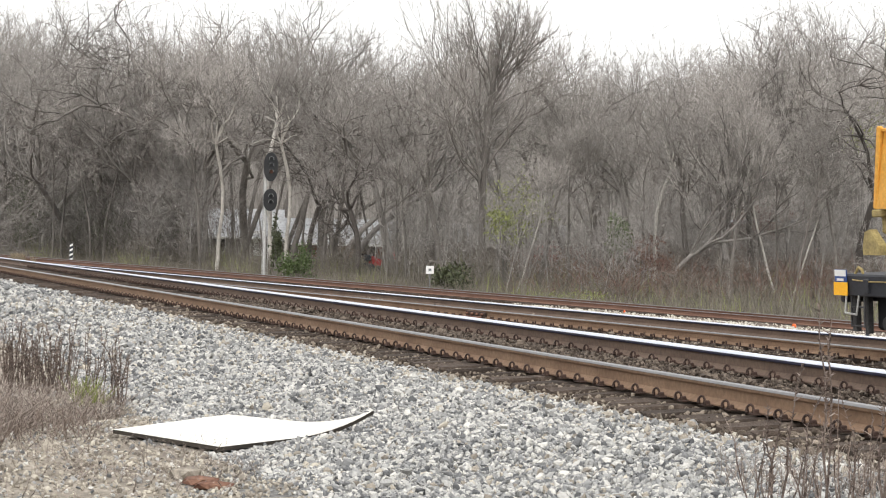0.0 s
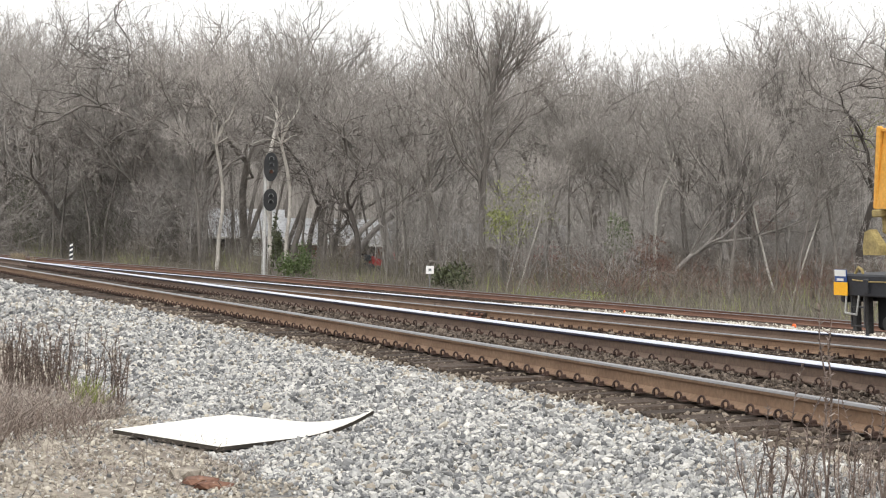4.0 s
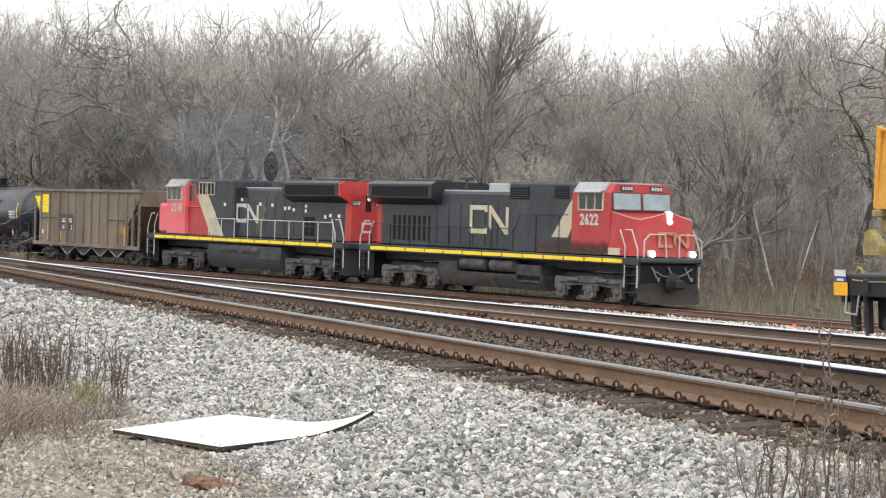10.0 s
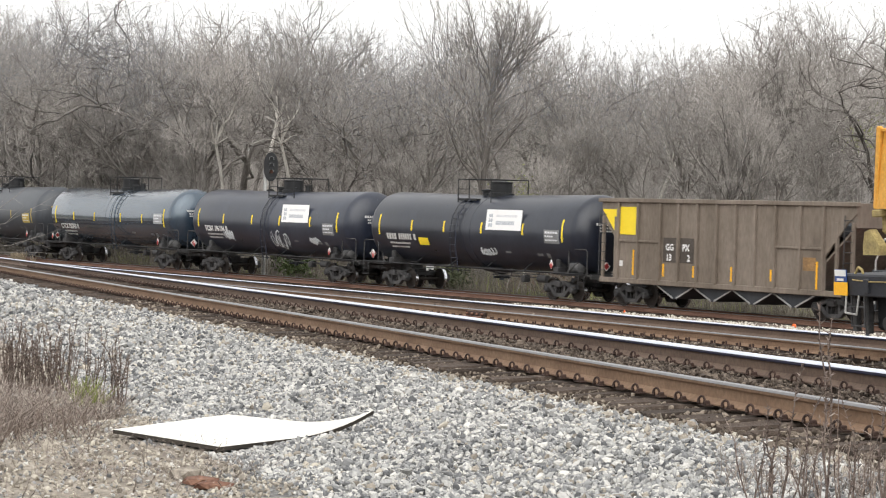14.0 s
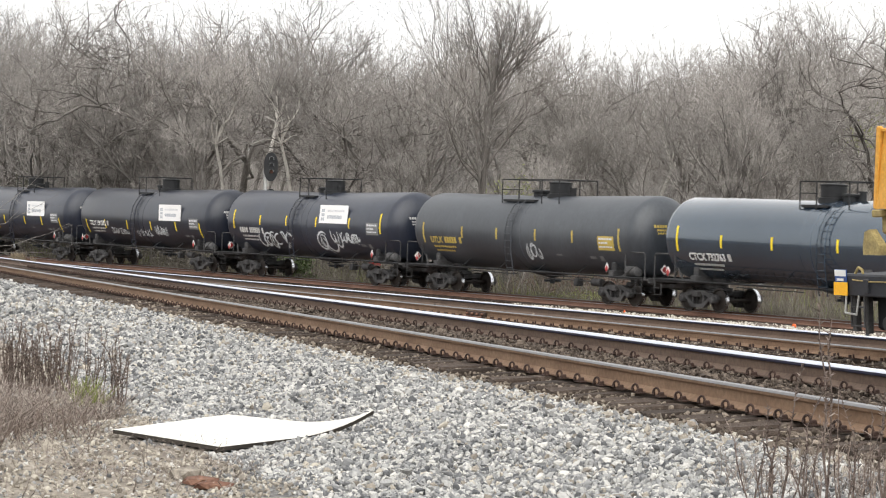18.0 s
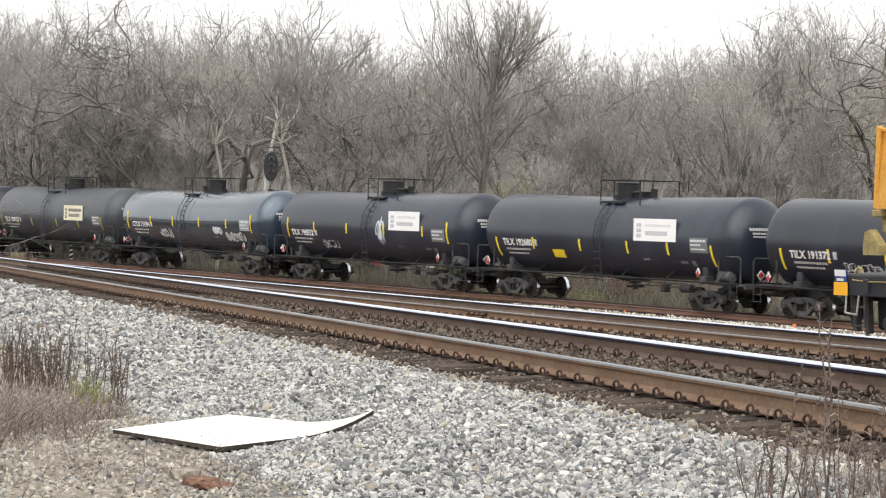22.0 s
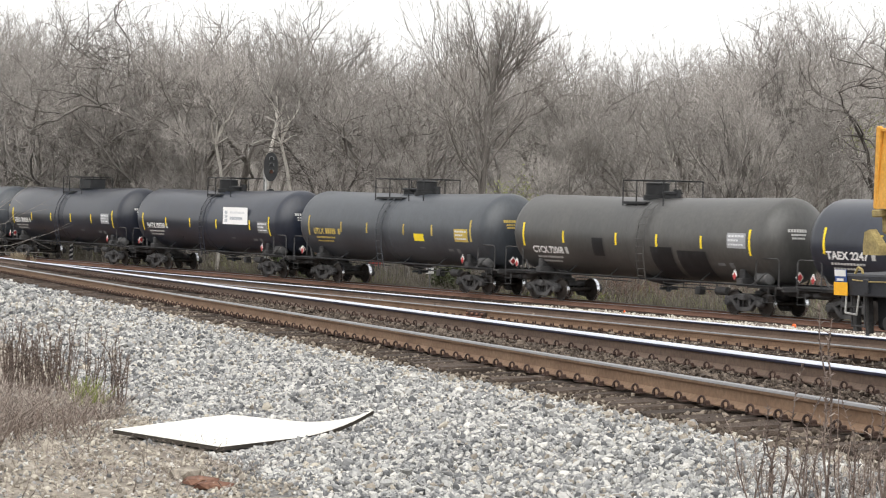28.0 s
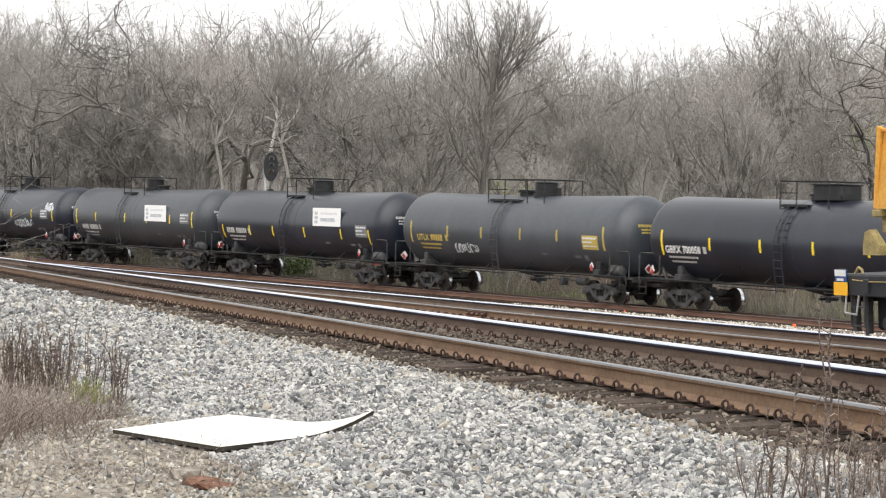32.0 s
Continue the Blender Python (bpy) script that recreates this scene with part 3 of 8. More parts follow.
lay_ties(NEAR, -13.0, 56.0, 0.497, near_track, CLIP, 1, "clip", (0.0, GAUGE))
lay_ties(YARD, -4.0, 44.0, 0.51, yard_track, SPIKE, 2, "spike", (0.0,))
far_ties(NEAR, ((-60, -13.2), (56.2, 148)), 0.5, near_track, 3)
far_ties(YARD, ((-60, -4.2), (44.2, 150)), 0.51, yard_track, 4)
far_ties(MAIN, ((-120, 260),), 0.52, main_track, 5)

# ---- loose ballast stones ----
ICO_V, ICO_F = [], []
_b = bmesh.new()
bmesh.ops.create_icosphere(_b, subdivisions=1, radius=1.0)
_b.verts.ensure_lookup_table()
ICO_V = np.array([v.co[:] for v in _b.verts])
ICO_F = np.array([[v.index for v in f.verts] for f in _b.faces])
_b.free()


QUAD = [(-2.65, 19.28), (-1.7, 18.45), (-0.55, 19.85), (-1.87, 21.0)]      # plan of the board that lies on the stones


def stones(name, tr, boxes, seed, material, label, lift=None, crib=None):
    """Angular stones strewn over stretches (s0, s1, a0, a1, number to the square metre, size) of a track's side."""
    rng = np.random.default_rng(seed)
    kinds = []
    for k in range(12):
        v = ICO_V * (1 + rng.uniform(-0.42, 0.35, (len(ICO_V), 1)))
        kinds.append(v * np.array([1.0, rng.uniform(0.55, 0.9), rng.uniform(0.35, 0.7)]))
    kinds = np.array(kinds)
    vs, count = [], 0
    for s0, s1, a0, a1, dens, size in boxes:
        n = int((s1 - s0) * (a1 - a0) * dens)
        s, a = rng.uniform(s0, s1, n), rng.uniform(a0, a1, n)
        x, y = tr.p.x + tr.u.x * s + tr.n.x * a, tr.p.y + tr.u.y * s + tr.n.y * a
        keep = np.ones(n, bool)
        for (ax_, ay_), (bx_, by_) in zip(QUAD, QUAD[1:] + QUAD[:1]):
            keep &= (bx_ - ax_) * (y - ay_) - (by_ - ay_) * (x - ax_) > -0.09
        s, a, x, y = s[~keep], a[~keep], x[~keep], y[~keep]
        if crib:                                            # only between the ties
            gap = ((s - crib[0]) / crib[1]) % 1.0
            ok = (gap > crib[2]) & (gap < 1 - crib[2])
            s, a, x, y = s[ok], a[ok], x[ok], y[ok]
        n = len(x)
        r = size * 0.5 * rng.lognormal(0, 0.28, n)
        z = ground_z(x, y) + r * rng.uniform(0.0, 0.7, n)
        if lift is not None:
            z = tr.z + tr.grade * s + tr.cant * a + lift + r * rng.uniform(-0.3, 0.6, n)
        q = rng.normal(size=(n, 4))
        q[:, 1:3] *= 0.75
        q /= np.linalg.norm(q, axis=1, keepdims=True)
        w, i, j, k = q.T
        rot = np.stack([1 - 2 * (j * j + k * k), 2 * (i * j - k * w), 2 * (i * k + j * w),
                        2 * (i * j + k * w), 1 - 2 * (i * i + k * k), 2 * (j * k - i * w),
                        2 * (i * k - j * w), 2 * (j * k + i * w), 1 - 2 * (i * i + j * j)], -1).reshape(n, 3, 3)
        base = kinds[rng.integers(0, 12, n)] * r[:, None, None]
        vs.append(np.einsum("nij,nkj->nki", rot, base) + np.stack([x, y, z], -1)[:, None, :])
        count += n
    v = np.concatenate(vs)
    f = (ICO_F[None] + (np.arange(count) * len(ICO_V))[:, None, None]).reshape(-1, 3)
    return thing(name, fast_mesh(name, v.reshape(-1, 3), f, material), None, label, "gravel", kind="stuff")


stones("ballast_stones", NEAR, [(-11.5, -3, -4.1, -0.6, 980, 0.044), (-3, 5, -4.0, -0.6, 660, 0.05), (5, 18, -3.9, -0.6, 270, 0.062),
                         (18, 56, -4.2, -0.6, 58, 0.085), (-11, 1, -6.2, -4.0, 90, 0.036)],
       11, M_STONE, "loose grey crushed-stone ballast beside the track")
stones("dusty_stones", NEAR, [(-11.5, 16, -0.98, -0.4, 190, 0.05), (-11, 2, -6.6, -3.9, 230, 0.036), (2, 30, -6.5, -3.9, 30, 0.06), (4, 30, -3.8, -0.7, 22, 0.065), (-10.5, 4, -4.3, -0.7, 42, 0.05)],
       12, M_TANSTONE, "tan dusty stones among the ballast")
stones("stained_stones", NEAR, [(-11, 26, 1.62, 3.0, 30, 0.065)], 14, M_STAINSTONE, "brown rust-stained stones between the rails")
stones("crib_stones", NEAR, [(-11.5, 6, 0.1, 1.4, 230, 0.045), (6, 22, 0.1, 1.4, 90, 0.06)], 15, M_STAINSTONE, "brown rust-stained stones filling the cribs between ties", -0.19, (-13.0, 0.497, 0.1))
stones("shoulder_stones", NEAR, [(-11.5, 8, -0.75, -0.06, 200, 0.042), (8, 24, -0.75, -0.06, 80, 0.06)], 16, M_DUSTSTONE, "brown dusty stones between the tie ends", -0.233, (-13.0, 0.497, 0.26))
stones("yard_stones", YARD, [(-7, 12, 0.1, 1.4, 45, 0.06), (12, 30, 0.1, 1.4, 16, 0.09), (-7, 20, -0.8, -0.16, 55, 0.055)], 17, M_DUSTSTONE, "brown dusty stones round the middle track", -0.2, (-4.0, 0.51, 0.12))
stones("pale_stones", YARD, [(-10, 34, 2.3, 7.4, 62, 0.048), (-10, 34, 7.4, 9.0, 14, 0.05)], 13, M_PALESTONE, "pale ballast stones between the tracks")

# ---- the train ----
def wrapped(pts, faces, x, z, radius, centre, lift=0.006, side=-1):
    """Lettering or a patch laid on the curved side of a tank."""
    out = []
    for p, q in pts:
        xx = x + p * (1 if side < 0 else -1)
        zz = min(max(z + q - centre - sag(xx), -radius * 0.999), radius * 0.999)
        out.append((xx, side * (math.sqrt(radius * radius - zz * zz) + lift), z + q))
    return Solid().add(out, faces)


def patch(x0, x1, z0, z1, radius, centre, lift=0.006, n=5, side=-1):
    pts = [(x, z0 + (z1 - z0) * i / n) for i in range(n + 1) for x in (x0, x1)]
    return wrapped(pts, [(2 * i, 2 * i + 1, 2 * i + 3, 2 * i + 2) for i in range(n)], 0, 0, radius, centre, lift, side)


def scrawl(seed, x, z, w, h, *rest):
    """Round spray-painted loops in a row, unreadable; the rest: loops and half width, where given, then the tank's radius and centre."""
    loops, width = (*rest[:-2], 7, 0.04)[:2] if len(rest) != 3 else (rest[0], 0.04)
    radius, centre = rest[-2:]
    rnd = random.Random(seed)
    flat, faces = [], []

    def ribbon(pts, half):
        o, n = len(flat), len(pts)
        for i in range(n):
            d = (pts[min(i + 1, n - 1)] - pts[max(i - 1, 0)]).normalized()
            side = Vector((-d.y, d.x)) * half * min(1.0, 0.45 + 0.3 * min(i, n - 1 - i))
            flat.extend((tuple(pts[i] + side), tuple(pts[i] - side)))
        faces.extend((o + 2 * i, o + 2 * i + 1, o + 2 * i + 3, o + 2 * i + 2) for i in range(n - 1))

    pitch = w / loops
    for k in range(loops):
        rx, ry = pitch * rnd.uniform(0.5, 0.85), h * rnd.uniform(0.3, 0.52)
        c = Vector((x + pitch * (k + 0.5), z + h * rnd.uniform(-0.1, 0.1)))
        a0, sweep, slant = rnd.uniform(0.3, 2.6), rnd.choice((4.2, 5.2, -4.6, 6.8)) * rnd.uniform(0.9, 1.1), rnd.uniform(-0.1, 0.3)
        pts = []
        for i in range(18):
            a = a0 + sweep * i / 17
            f = 1 - 0.35 * i / 17
            q = Vector((rx * math.cos(a) * f, ry * math.sin(a) * f))
            pts.append(c + Vector((q.x + slant * q.y, q.y)))
        ribbon(pts, width)
        if rnd.random() < 0.6:                              # a second, smaller loop inside
            ribbon([c + (q - c) * 0.55 + Vector((0.12 * pitch, -0.1 * ry)) for q in pts[3:]], width * 0.8)
        if rnd.random() < 0.7:                              # a stem or a tail
            b = c + Vector((rnd.uniform(-0.5, 0.5) * rx, ry * rnd.uniform(0.6, 1.2)))
            e = b + Vector((rnd.uniform(-0.7, 0.9) * pitch, -ry * rnd.uniform(1.0, 2.2)))
            bow = rnd.uniform(-0.3, 0.3) * pitch
            ribbon([b.lerp(e, i / 8) + Vector((bow * math.sin(math.pi * i / 8), 0)) for i in range(9)], width * 0.8)
    return wrapped(flat, faces, 0, 0, radius, centre, 0.006)


def wheelset_mesh(r=0.457):
    s = Solid()
    s.rod((0, -0.95, 0), (0, 0.95, 0), 0.075, n=10)
    for sg in (-1, 1):
        c = sg * 0.752
        s.lathe([(c - 0.065, 0.1), (c - 0.06, r * 0.45), (c - 0.02, r * 0.8), (c - 0.07, r * 0.88), (c - 0.07, r), (c + 0.055 * 1.2, r - 0.003), (c + 0.066, r * 0.88), (c + 0.02, r * 0.8), (c + 0.05, r * 0.4), (c + 0.065, 0.1)], 24, "y")
    me = s.mesh("wheelset", M_WHEEL, 40)
    me.materials.append(M_TREAD)
    for q in me.polygons:
        c = q.center
        if all(math.hypot(me.vertices[i].co.x, me.vertices[i].co.z) > r * 0.97 for i in q.vertices):
            q.material_index = 1
    return me


WHEELSET, WHEELSET_BIG = wheelset_mesh(), wheelset_mesh(0.53)


def side_frame_mesh(side):
    """One cast side frame of a two-axle bogie, with bearing caps and springs."""
    s = Solid()
    y0, y1 = side * 0.93, side * 1.1
    top = [(-1.12, 0.5), (-1.05, 0.64), (-0.6, 0.72), (-0.3, 0.8), (0.3, 0.8), (0.6, 0.72), (1.05, 0.64), (1.12, 0.5), (0.75, 0.5), (0.45, 0.28), (0.3, 0.2), (-0.3, 0.2), (-0.45, 0.28), (-0.75, 0.5)]
    s.prism([(p, q) for p, q in top[:4]] + [(0.3, 0.8), (0.6, 0.72), (1.05, 0.64), (1.12, 0.5), (0.72, 0.52), (0.32, 0.66), (-0.32, 0.66), (-0.72, 0.52)], y0, y1)
    s.prism([(-0.74, 0.52), (-0.6, 0.56), (-0.28, 0.3), (0.28, 0.3), (0.6, 0.56), (0.74, 0.52), (0.34, 0.16), (-0.34, 0.16)], y0, y1)
    for sg in (-1, 1):
        s.box((sg * 0.3, side * 1.015, 0.48), (0.1, 0.17, 0.4), 0.015)
        s.lathe([(side * 0.95, 0.14), (side * 1.14, 0.14), (side * 1.2, 0.1)], 14, "y", (sg * 0.889, 0, 0.457))
        s.box((sg * 0.889, side * 1.02, 0.6), (0.34, 0.19, 0.14), 0.02)
        for k in (-0.1, 0.1):
            s.rod((k + 0, side * 1.0, 0.3), (k, side * 1.0, 0.58), 0.07, n=8)
    return s.mesh("side_frame", M_BOGIE, 40)


FRAMES = {sd: side_frame_mesh(sd) for sd in (-1, 1)}
BOLSTER = Solid().box((0, 0, 0.66), (0.4, 2.5, 0.22), 0.03).box((0, 0, 0.82), (0.5, 0.8, 0.16), 0.03).mesh("bolster", M_BOGIE)
SPIN = []          # (wheelset, its car, its place on the bogie, radius)


def bogie(car, x):
    b = part("bogie", BOLSTER, None, car, at=pose(x, 0, 0))
    for sd in (-1, 1):
        part("side_frame", FRAMES[sd], None, b)
    for dx in (-0.889, 0.889):
        w = part("wheelset", WHEELSET, None, b, at=pose(dx, 0, 0.457))
        SPIN.append((w, car, Vector((dx, 0, 0.457)), 0.457))


TANK_R, TANK_Z, TANK_L = 1.57, 2.68, 8.45


def sag(x):
    """The tank is bent a little at its middle, so that it drains to the outlet."""
    return 0.011 * (abs(x) - 4.0)


def tank_body_mesh(material):
    s = Solid()
    prof = []
    for i in range(10):
        t = i / 9 * math.pi / 2
        prof.append((-TANK_L + 0.85 * (1 - math.cos(t)), TANK_R * math.sin(t) if i else 0.02))
    prof += [(-5.0, TANK_R), (-2.5, TANK_R), (-0.35, TANK_R)]
    prof += [(-0.34, TANK_R + 0.014), (-0.2, TANK_R + 0.014), (-0.19, TANK_R + 0.004)]
    prof += [(-p, r) for p, r in prof[::-1]]
    s.lathe(prof, 64, "x", (0, 0, TANK_Z))
    s.v = [(x, y, z + sag(x)) for x, y, z in s.v]
    return s.mesh("tank", material, 30)


def sill_mesh(end):
    s = Solid()
    for sg in (end,):
        s.box((sg * 7.6, 0, 0.93), (2.7, 0.62, 0.34), 0.03)
        s.box((sg * 6.35, 0, 1.2), (0.34, 2.7, 0.3), 0.03)
        s.box((sg * 7.75, 0, 1.06), (1.9, 2.75, 0.06), 0.01)
        s.box((sg * 6.35, -1.0, 1.42), (0.28, 0.5, 0.5), 0.05)
        s.box((sg * 6.35, 1.0, 1.42), (0.28, 0.5, 0.5), 0.05)
        s.prism([(sg * 5.4, 1.15), (sg * 6.3, 1.15), (sg * 6.3, 1.75), (sg * 5.7, 1.45)], -0.55, 0.55)
        s.box((sg * 8.75, 0, 0.86), (0.62, 0.26, 0.3), 0.04)
        s.box((sg * 8.68, 0, 1.03), (0.1, 2.6, 0.2), 0.02)
        s.rod((sg * 7.0, -1.3, 1.1), (sg * 8.0, -0.9, 1.95), 0.035, n=6)
        s.rod((sg * 7.0, 1.3, 1.1), (sg * 8.0, 0.9, 1.95), 0.035, n=6)
    return s.mesh("sill", M_BOGIE, 35)


def running_rail_mesh(side):
    """The long side rod with its hangers."""
    s = Solid()
    y = side * 1.43
    s.rod((-8.5, y, 1.12), (8.5, y, 1.12), 0.036, n=6)
    for x in (-4.2, -1.4, 1.4, 4.2):
        s.rod((x, y, 1.12), (x + 0.1, side * 0.98, 1.5), 0.02, n=5)
    return s.mesh("side_rod", M_TOPGEAR, 40)


def end_rail_mesh(side, sg):
    """The bent hand rail over one end platform."""
    s, y = Solid(), side * 1.4
    s.pipe([(sg * 8.6, y, 1.09), (sg * 8.6, y, 2.0), (sg * 8.5, y, 2.1), (sg * 7.45, y, 2.1), (sg * 7.35, y, 2.0), (sg * 7.35, y, 1.09)], 0.026, 6)
    return s.mesh("hand_rail", M_BOGIE, 40)


def step_mesh(side, sg):
    s = Solid()
    for zz in (0.55, 0.8):
        s.box((sg * 8.3, side * 1.46, zz), (0.42, 0.09, 0.02), 0.0)
    for xx in (8.1, 8.5):
        s.rod((sg * xx, side * 1.46, 0.52), (sg * xx, side * 1.46, 1.08), 0.015, n=5)
    return s.mesh("step_iron", M_BOGIE, 40)


def ladder_parts(paint):
    """The side ladder from below the rod to the walkway: two stiles and the rungs."""
    path = [(-1.48, 0.9), (-1.52, 1.15), (-1.66, 1.9), (-1.68, 2.7), (-1.55, 3.3), (-1.25, 3.78), (-0.95, 4.0)]
    out = []
    for dx in (-0.22, 0.22):
        out.append(("stile", Solid().pipe([(dx, y, z) for y, z in path], 0.023, 5).mesh("stile", paint, 40)))
    for k in range(10):
        z = 1.22 + 0.28 * k
        y = float(np.interp(z, [q[1] for q in path], [q[0] for q in path]))
        out.append(("rung", Solid().box((0, y, z), (0.44, 0.05, 0.026), 0.006).mesh("rung", paint, 40)))
    return out


def grating_mesh(width):
    s = Solid()
    for y in (-0.95, 0.95):
        s.box((0, y * 0.78, 4.02), (width, 0.4, 0.04), 0.01)
        s.box((0, y, 4.0), (width, 0.03, 0.1), 0.008)
    return s.mesh("walkway", M_TOPGEAR, 40)


def guard_parts(width, full):
    """Tube railing round the dome: its posts and its rails."""
    h, out = width / 2, []
    for y in (-0.95, 0.95):
        for x in (-h, -h + width * 0.3, h - width * 0.3, h) if full else (-h, -h + width * 0.34, h):
            out.append(("guard_post", Solid().rod((x, y, 3.85), (x, y, 4.88), 0.026, n=6).mesh("guard_post", M_TOPGEAR, 40)))
        out.append(("guard_rail", Solid().rod((-h, y, 4.87), (h, y, 4.87), 0.02, n=6).mesh("guard_rail", M_TOPGEAR, 40)))
        out.append(("guard_rail", Solid().rod((-h, y, 4.45), (-h + width * 0.36, y, 4.45), 0.018, n=6).mesh("guard_rail", M_TOPGEAR, 40)))
    for x in (-h, h):
        out.append(("guard_rail", Solid().rod((x, -0.95, 4.87), (x, 0.95, 4.87), 0.02, n=6).mesh("guard_rail", M_TOPGEAR, 40)))
    return out


def dome_mesh(square):
    s = Solid()
    if square:
        s.box((0, 0, 4.47), (1.5, 0.95, 0.56), 0.04).box((0, 0, 4.77), (1.56, 1.0, 0.05), 0.02)
    else:
        s.lathe([(4.0, 0.55), (4.3, 0.55), (4.32, 0.46), (4.72, 0.46), (4.74, 0.49), (4.78, 0.49), (4.82, 0.3)], 24, "z")
    return s.mesh("dome", M_TOPGEAR, 40)


def fitting_mesh(r, top):
    return Solid().lathe([(4.1, r), (top - 0.06, r), (top - 0.05, r * 1.25), (top, r * 1.2)], 14, "z").mesh("valve", M_TOPGEAR, 40)


def hatch_mesh():
    s = Solid().lathe([(4.1, 0.33), (4.36, 0.33), (4.37, 0.4), (4.44, 0.4), (4.47, 0.25)], 20, "z")
    return s.mesh("hatch", M_TOPGEAR, 40)


def valve_mesh():
    s = Solid()
    prof = [(1.16, 0.95), (1.02, 0.8), (0.92, 0.35), (0.86, 0.12), (0.62, 0.1)]
    s.lathe(prof, 20, "z")
    s.rod((-0.1, -0.35, 0.74), (0.1, 0.35, 0.74), 0.05, n=8)
    return s.mesh("outlet", M_BLACK, 40)


def brake_mesh():
    """Rods, levers and the brake cylinder under the tank."""
    s = Solid()
    s.rod((1.0, -0.75, 0.86), (5.3, -0.75, 0.84), 0.022, n=6)
    s.rod((1.2, -0.75, 0.98), (4.4, -0.75, 0.98), 0.018, n=6)
    for x in (1.2, 2.4, 3.4, 4.4):
        s.rod((x, -0.75, 0.84), (x, -0.75, 1.2), 0.02, n=5)
    s.rod((4.5, -0.8, 0.82), (5.1, -0.8, 0.82), 0.16, n=12)
    s.box((3.35, -0.7, 0.78), (0.3, 0.3, 0.3), 0.03)
    return s.mesh("brake_gear", M_BOGIE, 40)


def reservoir_mesh():
    return Solid().lathe([(6.9, 0.08), (6.98, 0.22), (7.62, 0.22), (7.7, 0.08)], 16, "x", (0, -0.95, 1.36)).mesh("air_tank", M_TRUCK, 40)


SILL, SIDE_ROD = [sill_mesh(e) for e in (-1, 1)], {sd: running_rail_mesh(sd) for sd in (-1, 1)}
END_RAIL = {(sd, sg): end_rail_mesh(sd, sg) for sd in (-1, 1) for sg in (-1, 1)}
STEP = {(sd, sg): step_mesh(sd, sg) for sd in (-1, 1) for sg in (-1, 1)}
WALKWAY = {w: grating_mesh(w * 0.55) for w in (2.55, 4.1)}
GUARD = {w: guard_parts(w, w > 3) for w in (2.55, 4.1)}
DOME, DOME_BOX, HATCH, FITTING = dome_mesh(False), dome_mesh(True), hatch_mesh(), fitting_mesh(0.13, 4.55)
VALVE, BRAKE, RESERVOIR = valve_mesh(), brake_mesh(), reservoir_mesh()
BRAKE_ROD = Solid().rod((-4.6, -0.7, 0.98), (-1.0, -0.6, 0.95), 0.02, n=5).mesh("brake_rod", M_BOGIE, 40)
LADDER = {m.name: ladder_parts(m) for m in (M_TANK, M_TANKBLUE, M_TANKBROWN, M_TANKOLIVE)}
TANKS = {m.name: tank_body_mesh(m) for m in (M_TANK, M_TANKBLUE, M_TANKBROWN, M_TANKOLIVE)}


@functools.lru_cache(None)
def strip_mesh(x, z0, z1, paint):
    return patch(x - 0.055, x + 0.055, z0, z1, TANK_R, TANK_Z, 0.007, 6).mesh("reflective_strip", paint, 0)


def diamond(x, z, y):
    s = Solid()
    s.add([(x - 0.13, y, z), (x, y, z - 0.2), (x + 0.13, y, z), (x, y, z + 0.2), (x - 0.13, y - 0.01, z), (x, y - 0.01, z - 0.2), (x + 0.13, y - 0.01, z), (x, y - 0.01, z + 0.2)],
          [(0, 1, 2, 3), (4, 7, 6, 5), (0, 4, 5, 1), (1, 5, 6, 2), (2, 6, 7, 3), (3, 7, 4, 0)])
    return s


def small_diamond(x, z, y):
    s = diamond(0, 0, 0)
    s.v = [(x + p[0] * 0.75, y + p[1], z + p[2] * 0.72) for p in s.v]
    return s


DIAMOND = {k: diamond(k, 1.46, -1.42).mesh("hazard_placard", M_WHITE, 0) for k in (-7.75, 6.2)}
DIAMOND_RED = {k: small_diamond(k, 1.41, -1.433).mesh("hazard_mark", M_RED, 0) for k in (-7.75, 6.2)}
END_DIAMOND = Solid().box((8.72, -0.55, 1.46), (0.02, 0.27, 0.27), 0.0, pose(0, 0, 0, 45, 0, 0)).mesh("hazard_placard", M_WHITE, 0)
END_DIAMOND_RED = Solid().box((8.735, -0.55, 1.46), (0.02, 0.19, 0.19), 0.0, pose(0, 0, 0, 45, 0, 0)).mesh("hazard_mark", M_RED, 0)


def bars(rows, material, radius=None, centre=0, y=-1.0):
    """Unreadable lettering as plain bars: rows of x, z, width, height, number of marks."""
    s = Solid()
    for x, z, w, h, n in rows:
        step = w / n
        for i in range(n):
            x0, x1 = x + i * step, x + (i + 0.78) * step
            if radius:
                p = patch(x0, x1, z, z + h, radius, centre, 0.007, 2)
                s.add(p.v, p.f)
            else:
                s.box(((x0 + x1) / 2, y, z + h / 2), (x1 - x0, 0.008, h))
    return s.mesh("lettering", material, 0)


